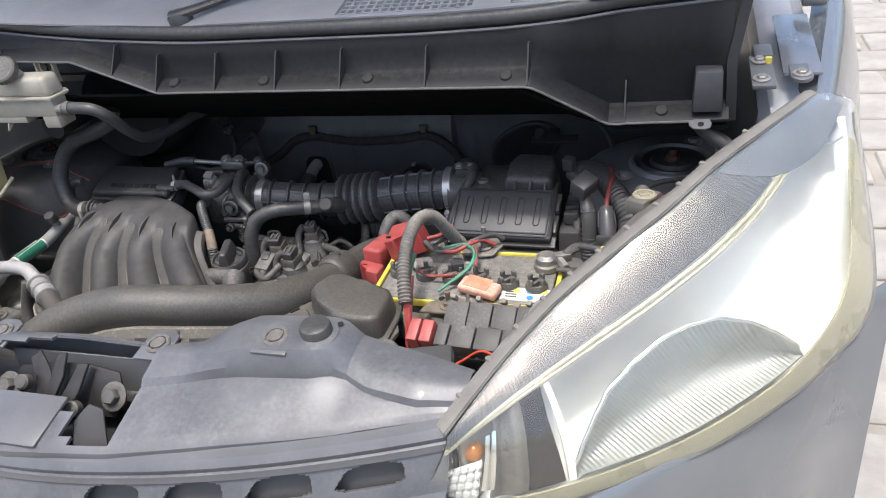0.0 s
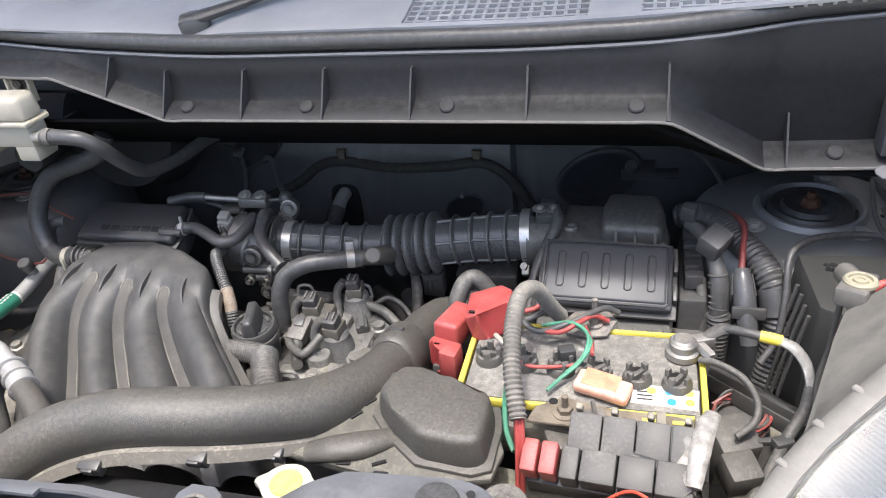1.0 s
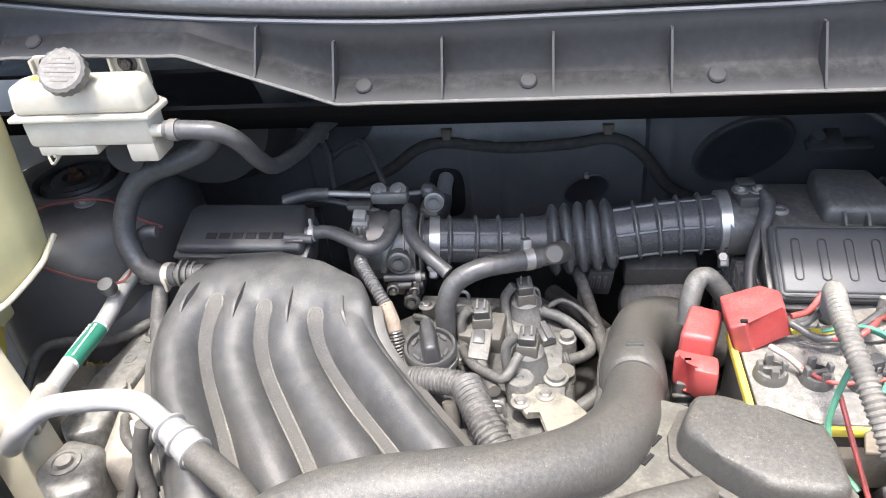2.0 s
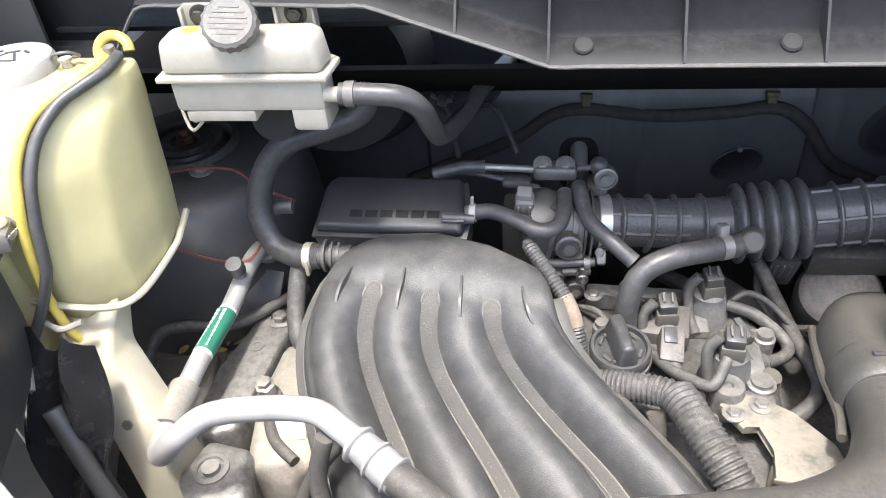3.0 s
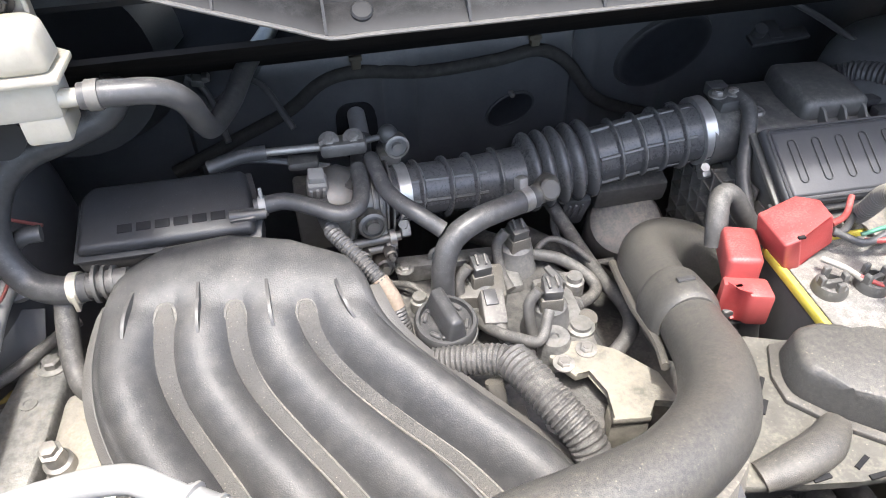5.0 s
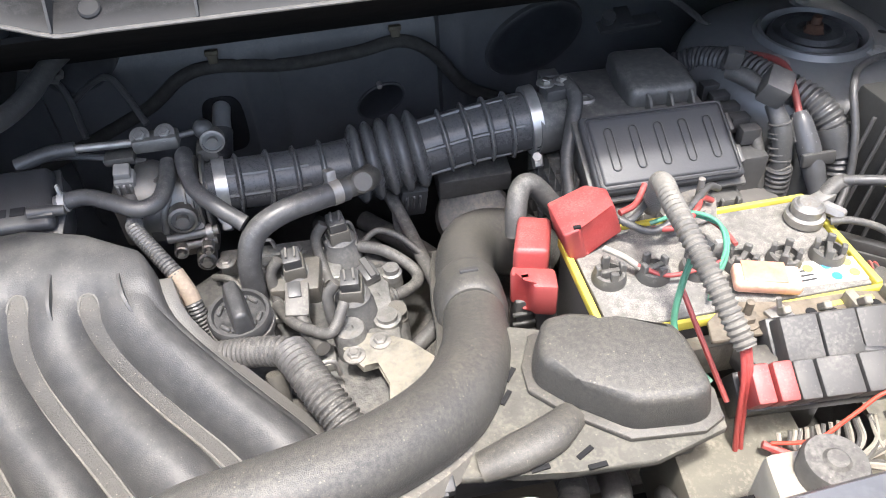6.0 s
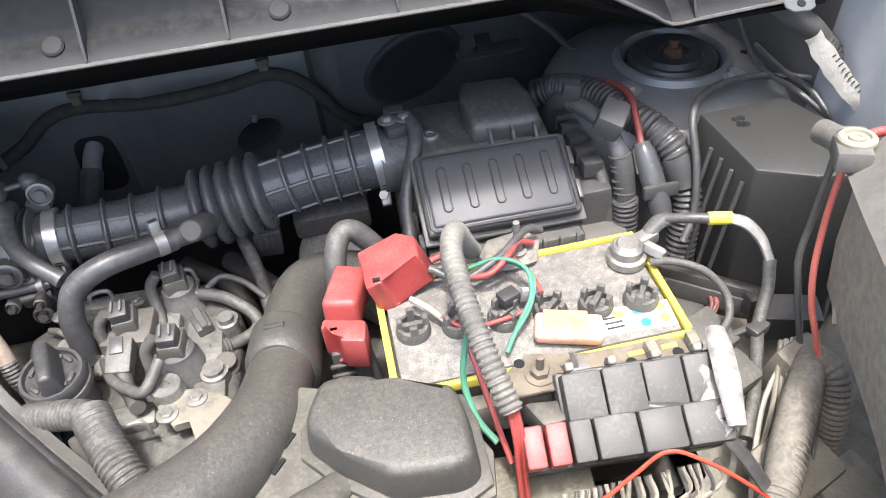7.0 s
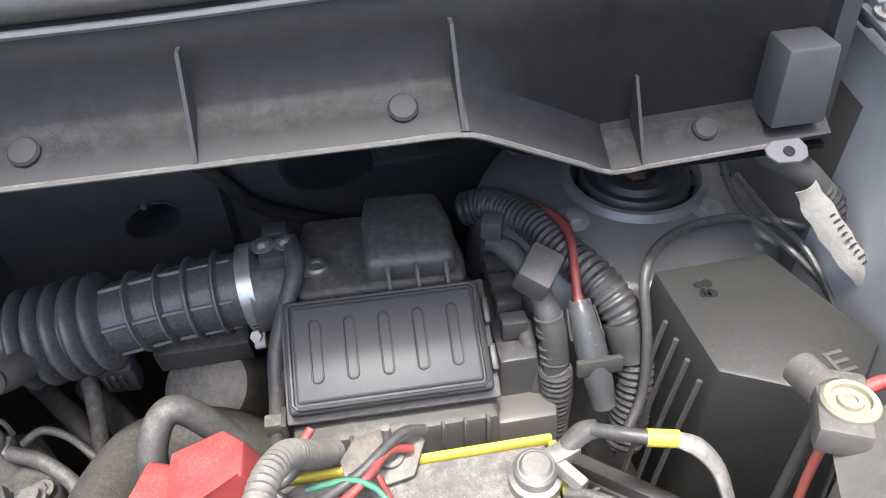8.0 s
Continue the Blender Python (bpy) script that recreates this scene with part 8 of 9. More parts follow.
# bundles by the headlight
hb = thing("main_harness", "thick taped wiring harness by the headlight", "harness", (0.48, 0.16, 0.76))
b = B()
tube(b, [(0.415, 0.095, 0.775), (0.440, 0.112, 0.785), (0.462, 0.142, 0.795), (0.490, 0.176, 0.802), (0.512, 0.200, 0.802), (0.530, 0.232, 0.790)], [0.011, 0.0125, 0.013, 0.013, 0.0125, 0.009], 16, 7)
DTAPE = mat("dusty_cloth_tape", (0.17, 0.16, 0.14), 0.6, dust=0.5, dustc=(0.30, 0.275, 0.23), dustmin=-0.8, scale=150)
part("taped_run", b, DTAPE, hb)
for i in range(22):
    f = i / 22
    p = Vector((0.440, 0.112, 0.785)).lerp(Vector((0.512, 0.200, 0.802)), f) + Vector((0, 0, 0.004 * math.sin(math.pi * f)))
    b = B()
    lathe(b, [(0.0128, -0.0012), (0.0136, -0.0006), (0.0136, 0.0006), (0.0128, 0.0012)], at(p, (0.62, 0.76, 0.1 + 0.1 * math.sin(i))), 18)
    part("tape_turn", b, DTAPE, hb)
b = B()
tube(b, [(0.528, 0.210, 0.802), (0.534, 0.195, 0.796), (0.532, 0.182, 0.775), (0.527, 0.172, 0.745), (0.515, 0.160, 0.70), (0.50, 0.15, 0.66)], 0.0105, 14, prof=corrugated(0.0046, 0.15), step=0.0011)
part("corrugated_run", b, mat("dusty_beige_sleeve", (0.20, 0.185, 0.155), 0.65, dust=0.6, dustc=(0.36, 0.32, 0.26)), hb, angle=20)
b = B()
tube(b, [(0.300, 0.080, 0.735), (0.340, 0.076, 0.745), (0.390, 0.085, 0.760), (0.425, 0.100, 0.775)], 0.0165, 16, prof=corrugated(0.006, 0.10), step=0.0015)
part("front_run", b, DTAPE, hb, angle=20)
rng = random.Random(11)
for i in range(9):
    b = B()
    x = 0.495 + rng.uniform(-0.02, 0.03)
    tube(b, [(0.520 + rng.uniform(-0.01, 0.01), 0.235, 0.80), (x, 0.19 + rng.uniform(-0.02, 0.02), 0.785), (x - 0.03, 0.15, 0.775 + rng.uniform(-0.02, 0.01)), (x - 0.05, 0.11, 0.75)], 0.0022, 6, 5)
    part("wire", b, (WHITEW, CONDUIT, BEIGE)[i % 3], hb)
for x, y, z, w, d, h, mm in ((0.455, 0.215, 0.785, 0.03, 0.03, 0.03, CONDUIT), (0.478, 0.150, 0.755, 0.06, 0.05, 0.02, BEIGE), (0.515, 0.225, 0.755, 0.04, 0.03, 0.05, BEIGE), (0.515, 0.12, 0.74, 0.05, 0.06, 0.02, BEIGE), (0.45, 0.265, 0.75, 0.04, 0.04, 0.06, CONDUIT)):
    b = B()
    rbox(b, (w, d, h), at((x, y, z), (0.1, -0.2, 1), (1, 0.4, 0)), 0.004)
    part("plug_shell", b, mm, hb, "dusty plug shell")
b = B()
tube(b, [(0.525, 0.250, 0.968), (0.525, 0.250, 0.930), (0.523, 0.246, 0.903), (0.516, 0.234, 0.880), (0.514, 0.222, 0.855), (0.520, 0.212, 0.825), (0.528, 0.205, 0.79)], 0.0025, 12, 8)
part("red_cable", b, mat("salmon_cable", (0.62, 0.14, 0.10), 0.5, vary=0.2, dust=0.3, dustc=(0.6, 0.35, 0.3)), hb, "dusty red cable")
b = B()
tube(b, [(0.519, 0.254, 0.968), (0.518, 0.254, 0.915), (0.513, 0.249, 0.880), (0.515, 0.240, 0.850), (0.521, 0.225, 0.80)], 0.0026, 10, 7)
part("grey_cable", b, CONDUIT, hb)
# coiled red wires behind the battery
cw = thing("wire_coil", "tangled red and brown wires behind the battery", "wires", (0.46, 0.29, 0.76))
rng = random.Random(3)
for i in range(16):
    b = B()
    a = rng.uniform(0, 6.3)
    tube(b, [(0.470 + 0.026 * math.cos(a + k * 0.9) + rng.uniform(-0.003, 0.003), 0.318 + 0.026 * math.sin(a + k * 0.9), 0.765 + rng.uniform(-0.008, 0.012)) for k in range(5)], 0.0018, 6, 6)
    part("wire", b, (REDW, RUBBER, bpy.data.materials["dark_red_cable"], CONDUIT)[i % 4], cw)
b = B()
lathe(b, [(0.035, 0), (0.030, 0.03), (0.020, 0.04), (0, 0.04)], at((0.470, 0.318, 0.722)), 20)
part("sleeve_end", b, RUBBER, cw)

# clutter low between battery and headlight: dusty apron plates
for x, y, z, w, d, h in ((0.46, 0.03, 0.62, 0.14, 0.12, 0.10), (0.40, 0.10, 0.60, 0.20, 0.10, 0.08), (0.56, 0.22, 0.60, 0.10, 0.16, 0.10)):
    b = B()
    rbox(b, (w, d, h), at((x, y, z)), 0.01)
    solo("support_panel", b, BEIGE, "dust-caked steel panel below the headlight", "panel")

# airbox side clip, sensor and lead
sn = thing("airflow_sensor", "black airflow sensor and lead on the air box", "sensor", (0.25, 0.52, 0.86))
b = B()
rbox(b, (0.030, 0.026, 0.016), at((0.252, 0.540, 0.858), (0, 0, 1), (1, 0.1, 0)), 0.003)
rbox(b, (0.020, 0.016, 0.014), at((0.250, 0.562, 0.862)), 0.002)
part("body", b, BLACK, sn)
for dx in (-0.006, 0.012):
    placed("bolt", BOLT, at((0.247 + dx, 0.543, 0.874)), sn)
b = B()
tube(b, [(0.262, 0.548, 0.872), (0.266, 0.520, 0.868), (0.256, 0.495, 0.850), (0.244, 0.470, 0.826), (0.240, 0.440, 0.800), (0.234, 0.41, 0.77)], [0.0075, 0.008, 0.0075, 0.007, 0.0065, 0.0065], 12, 7)
part("lead", b, RUBBER, sn, "taped lead")
b = B()
rbox(b, (0.016, 0.012, 0.016), at((0.238, 0.428, 0.785), (0, 0, 1)), 0.002)
part("lead_clip", b, GREYCAP, sn)
for y in (0.415, 0.455):
    b = B()
    rbox(b, (0.004, 0.018, 0.028), at((0.2485, y, 0.792)), 0.001)
    part("box_clip", b, BLACK, sn)
ec = thing("engine_computer", "black control unit with plugs beside the air box", "control unit", (0.425, 0.46, 0.76))
b = B()
rbox(b, (0.030, 0.10, 0.13), at((0.424, 0.475, 0.70)), 0.004)
part("case", b, BLACK, ec)
for i in range(5):
    b = B()
    rbox(b, (0.020, 0.014, 0.018), at((0.425, 0.45 + 0.022 * i, 0.832)), 0.002)
    part("plug", b, BLACK, ec)
b = B()
prism(b, [(0.40, 0.40), (0.45, 0.40), (0.452, 0.43), (0.40, 0.43)], 0.70, 0.79, None, 0.006)
part("bracket", b, FIRE, ec)
bt = thing("hose_bracket", "steel bracket on the firewall behind the air box", "bracket", (0.38, 0.66, 0.86))
b = B()
rbox(b, (0.075, 0.018, 0.005), at((0.375, 0.655, 0.868), (0, -0.3, 1), (1, 0.05, 0)), 0.0012)
rbox(b, (0.018, 0.03, 0.005), at((0.372, 0.665, 0.872), (0, -0.3, 1)), 0.0012)
lathe(b, [(0.008, 0), (0.008, 0.014), (0, 0.014)], at((0.350, 0.66, 0.872), (0, -0.6, 1)), 12)
part("plate", b, TRIM, bt)

# red lead beside the headlight adjuster
rl2 = thing("lamp_lead", "short red lead beside the headlight adjuster", "cable", (0.55, 0.26, 0.95))
b = B()
tube(b, [(0.532, 0.252, 0.962), (0.546, 0.262, 0.972), (0.560, 0.262, 0.974), (0.575, 0.255, 0.965)], 0.0036, 10, 6)
part("lead", b, REDW, rl2)
b = B()
tube(b, [(0.574, 0.2555, 0.966), (0.582, 0.251, 0.960)], 0.0055, 12, 2)
part("ferrule", b, STEEL, rl2)

# dusty lower panel closing the bay below the headlight
lp = B()
prism(lp, [(0.37, 0.02), (0.47, 0.04), (0.56, 0.10), (0.63, 0.18), (0.63, 0.36), (0.45, 0.36), (0.435, 0.18), (0.37, 0.12)], 0.712, 0.716, None, 0.001, 1)
part("lower_panel", lp, BEIGE, car, "dust-caked lower bay panel")


# ---- air-conditioning pipes ----
ac = thing("ac_pipe", "bare aluminium air-conditioning pipe with green label", "pipe", (-0.48, 0.36, 0.74))
b = B()
tube(b, [(-0.477, 0.506, 0.786), (-0.477, 0.492, 0.796), (-0.480, 0.462, 0.795), (-0.482, 0.400, 0.785), (-0.484, 0.335, 0.786), (-0.482, 0.290, 0.786)], 0.0098, 18, 7)
part("tube", b, PIPE, ac)
b = B()
tube(b, [(-0.4822, 0.402, 0.785), (-0.4842, 0.336, 0.786)], 0.0101, 18, 4)
gl = part("pipe_label", b, LABEL, ac, "pale printed label round the pipe")
b = B()
tube(b, [(-0.4824, 0.398, 0.785), (-0.4840, 0.340, 0.786)], 0.0104, 18, 4)
part("green_band", b, GREEN, gl, "green band of the label")
for i in range(9):
    for dx in (-0.004, 0.003):
        b = B()
        rbox(b, (0.0032, 0.0042, 0.0005), at((-0.4832 + dx, 0.345 + 0.006 * i, 0.7955 - 18 * dx * dx * 3)), 0)
        part("print_bar", b, LABEL, gl)
b = B()
lathe(b, [(0.0165, -0.006), (0.0165, 0.006)], at((-0.476, 0.508, 0.786), (0.15, -0.55, 0.8)), 24)
part("fitting", b, PIPE, ac)
b = B()
lathe(b, [(0.0085, 0), (0.0085, 0.008), (0.006, 0.010), (0.004, 0.007), (0, 0.007)], at((-0.477, 0.516, 0.797), (0.15, -0.55, 0.8)), 6)
part("flange_bolt", b, STEEL, ac)
b = B()
tube(b, [(-0.481, 0.446, 0.794), (-0.479, 0.436, 0.814)], 0.0068, 12, 2)
part("valve_stem", b, PIPE, ac)
b = B()
lathe(b, [(0.0095, 0), (0.0100, 0.012), (0.0085, 0.015), (0, 0.015)], at((-0.4795, 0.438, 0.811), (0.1, -0.4, 0.9)), 14)
part("valve_cap", b, BLACK, ac, "black valve cap")
b = B()
tube(b, [(-0.483, 0.296, 0.786), (-0.482, 0.268, 0.786), (-0.480, 0.250, 0.785)], 0.0145, 18, 4)
part("foam_sleeve", b, mat("grey_foam", (0.22, 0.21, 0.19), 0.8, dust=0.4), ac, "grey foam sleeve")
b = B()
tube(b, [(-0.480, 0.252, 0.785), (-0.474, 0.225, 0.790), (-0.455, 0.205, 0.812), (-0.430, 0.200, 0.842), (-0.405, 0.212, 0.856), (-0.36, 0.218, 0.861), (-0.322, 0.218, 0.861), (-0.300, 0.208, 0.856), (-0.276, 0.194, 0.848)], 0.0098, 18, 7)
part("front_tube", b, PIPE, ac)
b = B()
tube(b, [(-0.288, 0.201, 0.852), (-0.262, 0.184, 0.846), (-0.250, 0.174, 0.845)], [0.012, 0.0145, 0.0125], 16, 4)
for k in range(3):
    p = Vector((-0.284, 0.198, 0.851)).lerp(Vector((-0.254, 0.178, 0.845)), k / 2)
    lathe(b, [(0.0135, -0.002), (0.0155, -0.001), (0.0155, 0.001), (0.0135, 0.002)], at(p, (0.8, -0.55, -0.15)), 20)
part("crimp", b, PIPE, ac, "crimped collar")
b = B()
tube(b, [(-0.258, 0.180, 0.846), (-0.225, 0.158, 0.846), (-0.19, 0.130, 0.845), (-0.16, 0.09, 0.83), (-0.15, 0.05, 0.80)], 0.0125, 16, 6)
part("rubber_run", b, DUSTY, ac, "dusty rubber run")
b = B()
tube(b, [(-0.300, 0.206, 0.845), (-0.330, 0.200, 0.80), (-0.345, 0.185, 0.76), (-0.35, 0.16, 0.70)], 0.0058, 10, 6)
part("side_lead", b, CONDUIT, ac)
b = B()
tube(b, [(-0.312, 0.205, 0.848), (-0.322, 0.195, 0.81), (-0.318, 0.18, 0.77), (-0.32, 0.15, 0.70)], 0.0075, 10, 6)
part("side_lead", b, CONDUIT, ac)
ac2 = thing("lower_pipe", "thin metal pipe low beside the strut tower", "pipe", (-0.52, 0.42, 0.64))
b = B()
tube(b, [(-0.580, 0.36, 0.72), (-0.572, 0.395, 0.748), (-0.545, 0.410, 0.752), (-0.50, 0.420, 0.745), (-0.465, 0.450, 0.745), (-0.43, 0.49, 0.745)], 0.0062, 12, 8)
part("tube", b, CONDUIT, ac2)

# engine mount bracket, cast aluminium
mt = thing("engine_mount", "cast aluminium engine mount bracket", "engine mount", (-0.46, 0.38, 0.66))
b = B()
prism(b, [(-0.457, 0.490), (-0.436, 0.478), (-0.432, 0.43), (-0.440, 0.36), (-0.445, 0.29), (-0.478, 0.275), (-0.497, 0.295), (-0.494, 0.37), (-0.480, 0.45)], 0.665, 0.735, None, 0.006, 3, grow=-0.05)
part("casting", b, ALU, mt)
b = B()
lathe(b, [(0.017, 0.723), (0.016, 0.7365), (0.011, 0.7375), (0.011, 0.732)], Matrix.Translation((-0.450, 0.446, 0)), 24)
lathe(b, [(0.009, 0.731), (0.009, 0.7415), (0.007, 0.743)], Matrix.Translation((-0.450, 0.446, 0)), 6)
lathe(b, [(0.008, 0.728), (0.008, 0.7365), (0.0045, 0.7365), (0.0045, 0.729)], Matrix.Translation((-0.463, 0.402, 0)), 18)
part("mount_bolt", b, ALU, mt)
b = B()
prism(b, [(-0.46, 0.27), (-0.41, 0.262), (-0.395, 0.205), (-0.43, 0.185), (-0.475, 0.22)], 0.66, 0.755, None, 0.010, 3, grow=-0.08)
part("front_block", b, ALU, mt)
b = B()
lathe(b, [(0.016, 0.75), (0.016, 0.757), (0.012, 0.758), (0.012, 0.752), (0.008, 0.752), (0.008, 0.76), (0, 0.76)], Matrix.Translation((-0.440, 0.232, 0)), 24)
part("stud", b, STEEL, mt)
wp = thing("timing_cover", "dusty aluminium timing cover below the manifold", "engine part", (-0.40, 0.34, 0.66))
b = B()
prism(b, [(-0.432, 0.405), (-0.395, 0.415), (-0.36, 0.40), (-0.345, 0.26), (-0.37, 0.22), (-0.420, 0.24), (-0.436, 0.32)], 0.60, 0.745, None, 0.012, 3, grow=-0.06)
part("casting", b, mat("pale_casting", (0.36, 0.34, 0.30), 0.55, metal=0.5, dust=0.55, dustc=(0.38, 0.35, 0.29), bump=0.4, scale=90), wp)
b = B()
lathe(b, [(0.013, 0), (0.012, 0.02), (0.009, 0.022), (0.0085, 0.034), (0.006, 0.036), (0, 0.036)], at((-0.417, 0.322, 0.735), (0, -0.1, 1)), 20)
lathe(b, [(0.010, 0.034), (0.010, 0.036), (0.007, 0.037), (0.007, 0.042), (0, 0.043)], at((-0.417, 0.322, 0.735), (0, -0.1, 1)), 6)
part("dipstick_bolt", b, STEEL, wp)
b = B()
rbox(b, (0.03, 0.018, 0.002), at((-0.385, 0.285, 0.748), (0, -0.4, 1), (1, 0.1, 0)), 0)
part("code_label", b, LABEL, wp, "small pale code label")
b = B()
tube(b, [(-0.412, 0.300, 0.748), (-0.395, 0.27, 0.752), (-0.37, 0.25, 0.75)], 0.0055, 10, 5)
part("lead", b, CONDUIT, wp)
ph = thing("coolant_pipe", "grey rubber coolant elbow beside the manifold", "hose", (-0.40, 0.40, 0.78))
b = B()
tube(b, [(-0.403, 0.432, 0.832), (-0.406, 0.415, 0.81), (-0.405, 0.392, 0.785), (-0.395, 0.372, 0.775), (-0.375, 0.36, 0.775)], 0.0095, 14, 7)
part("elbow", b, CONDUIT, ph)
b = B()
rbox(b, (0.022, 0.018, 0.014), at((-0.403, 0.43, 0.832), (0, 0, 1)), 0.003)
part("clamp", b, BLACK, ph)

# brake booster hose: from the manifold up and behind
bh = thing("booster_hose", "thick black rubber vacuum hose with clamp", "hose", (-0.41, 0.45, 0.85))
b = B()
tube(b, [(-0.378, 0.427, 0.842), (-0.405, 0.430, 0.840), (-0.430, 0.440, 0.848), (-0.443, 0.452, 0.880), (-0.432, 0.466, 0.918), (-0.405, 0.474, 0.945), (-0.365, 0.478, 0.958), (-0.332, 0.482, 0.972), (-0.318, 0.49, 0.995)], 0.0125, 18, 8)
part("hose", b, RUBBER, bh)
b = B()
m = at((-0.390, 0.4285, 0.8410), (-1, 0.08, -0.05))
lathe(b, [(0.0128, -0.004), (0.0138, -0.004), (0.0138, 0.004), (0.0128, 0.004)], m, 28)
rbox(b, (0.004, 0.010, 0.018), at((-0.390, 0.417, 0.828)), 0.001)
part("clamp", b, mat("cream_clamp", (0.60, 0.56, 0.46), 0.45, metal=0.4), bh, "pale spring clamp")
b = B()
for i, r in enumerate((0.0165, 0.015, 0.014)):
    lathe(b, [(r, -0.0015), (r, 0.0015)], at((-0.372 + 0.007 * i, 0.4275, 0.843), (1, 0, 0)), 24)
tube(b, [(-0.380, 0.427, 0.843), (-0.345, 0.425, 0.845)], 0.011, 16, 2)
part("spigot", b, MANI, bh)

rh = thing("reservoir_hose", "black rubber hose from the brake fluid reservoir", "hose", (-0.29, 0.42, 0.98))
b = B()
tube(b, [(-0.318, 0.394, 1.0345), (-0.295, 0.394, 1.034), (-0.270, 0.397, 1.030), (-0.257, 0.408, 1.014), (-0.254, 0.436, 0.980), (-0.253, 0.470, 0.955), (-0.240, 0.52, 0.948), (-0.226, 0.575, 0.952), (-0.205, 0.66, 0.945), (-0.20, 0.78, 0.92)], 0.0090, 16, 8)
part("hose", b, RUBBER, rh)
b = B()
lathe(b, [(0.0094, -0.004), (0.0104, -0.004), (0.0104, 0.004), (0.0094, 0.004)], at((-0.309, 0.394, 1.0344), (1, 0, 0)), 24)
part("clamp", b, GREYCAP, rh, "thin hose clamp")
mc = thing("master_cylinder", "master cylinder below the reservoir, shade put into its black", "master cylinder", (-0.40, 0.55, 0.96))
b = B()
tube(b, [(-0.40, 0.44, 0.985), (-0.40, 0.55, 0.985)], 0.020, 18, 3)
lathe(b, [(0.10, 0), (0.11, 0.03), (0.09, 0.09), (0.0, 0.10)], at((-0.40, 0.70, 0.94), (0, -1, 0.1)), 36)
# cowl black on the cylinder stands in for the shade round it
part("cylinder", b, TRIM, mc)
b = B()
tube(b, [(-0.455, 0.42, 1.00), (-0.470, 0.43, 0.992), (-0.480, 0.45, 0.998), (-0.492, 0.47, 1.02)], 0.0016, 6, 6)
tube(b, [(-0.452, 0.415, 1.00), (-0.468, 0.42, 0.988), (-0.484, 0.44, 0.995), (-0.497, 0.46, 1.01)], 0.0016, 6, 6)
part("sensor_wire", b, WHITEW, mc)
side = B()
tube(side, [(-0.415, 0.470, 0.872), (-0.430, 0.468, 0.872), (-0.442, 0.466, 0.862), (-0.444, 0.462, 0.845)], 0.0075, 12, 6)
solo("side_pipe", side, RUBBER, "short black pipe beside the cover", "pipe")

# wires over the strut tower
wr = thing("tower_wires", "thin dark red wires crossing the strut tower", "wires", (-0.53, 0.55, 0.86))
for pts in ([(-0.62, 0.50, 0.872), (-0.56, 0.515, 0.885), (-0.50, 0.52, 0.885), (-0.46, 0.50, 0.875), (-0.42, 0.49, 0.865)], [(-0.60, 0.46, 0.84), (-0.53, 0.455, 0.815), (-0.48, 0.46, 0.805), (-0.455, 0.47, 0.83)]):
    b = B()
    tube(b, pts, 0.0017, 6, 7)
    part("wire", b, bpy.data.materials["dark_red_cable"], wr)

# plate label and box low beside the tower
pt = thing("data_plate", "dark embossed data plate low on the strut tower", "plate", (-0.50, 0.47, 0.70))
b = B()
rbox(b, (0.10, 0.07, 0.002), at((-0.512, 0.475, 0.742), (0.25, -0.75, 0.6), (1, 0.15, -0.3)), 0.004, 2)
plate = part("plate", b, LIDP, pt)
bx = thing("relay_box", "black plastic box low beside the pipe", "box", (-0.55, 0.37, 0.58))
b = B()
rbox(b, (0.068, 0.11, 0.10), at((-0.530, 0.352, 0.622), (0, -0.1, 1), (1, 0.25, 0)), 0.007, 3)
rbox(b, (0.074, 0.116, 0.008), at((-0.530, 0.350, 0.700), (0, -0.1, 1), (1, 0.25, 0)), 0.003, 2)
part("body", b, DUSTY, bx)
lv = solo("leaf_litter", B(), BEIGE, "dry leaves caught beside the box", "leaves", kind="stuff")
rng = random.Random(21)
bm = B()
for i in range(26):
    x, y, z = -0.545 + rng.uniform(-0.045, 0.05), 0.44 + rng.uniform(-0.03, 0.03), 0.676 + rng.uniform(0, 0.012)
    a = rng.uniform(0, 6.28)
    m = at((x, y, z), (rng.uniform(-0.6, 0.6), rng.uniform(-0.8, 0.2), 1), (math.cos(a), math.sin(a), 0))
    l, w = rng.uniform(0.008, 0.016), rng.uniform(0.003, 0.006)
    add(bm, [(-l, 0, 0), (-l * 0.3, -w, 0.001), (l * 0.4, -w * 0.8, 0), (l, 0, 0.002), (l * 0.4, w * 0.8, 0), (-l * 0.3, w, 0.001)], [(0, 1, 2, 3, 4, 5)], m)
bm.to_mesh(lv.data)
lv.data.materials.clear()
lv.data.materials.append(mat("dry_leaf", (0.24, 0.19, 0.06), 0.7, vary=0.5, scale=80))
bm.free()
sup = B()
rbox(sup, (0.16, 0.20, 0.03), at((-0.545, 0.43, 0.640)), 0.006)
part("side_panel", sup, DARK, car, "grimy steel side panel low in the bay")

# hoses on the washer tank
th = thing("washer_hoses", "yellowed and black washer hoses down the tank", "hose", (-0.55, 0.30, 0.95))
b = B()
tube(b, [(-0.518, 0.410, 1.066), (-0.507, 0.388, 1.066), (-0.508, 0.364, 1.066), (-0.519, 0.348, 1.062), (-0.531, 0.333, 1.057), (-0.539, 0.315, 1.047), (-0.544, 0.295, 1.026), (-0.545, 0.283, 1.002), (-0.550, 0.278, 0.971), (-0.553, 0.276, 0.946), (-0.556, 0.276, 0.910), (-0.552, 0.278, 0.870), (-0.54, 0.285, 0.84)], 0.0043, 12, 8)
part("yellow_hose", b, YHOSE, th, "yellowed clear hose")
b = B()
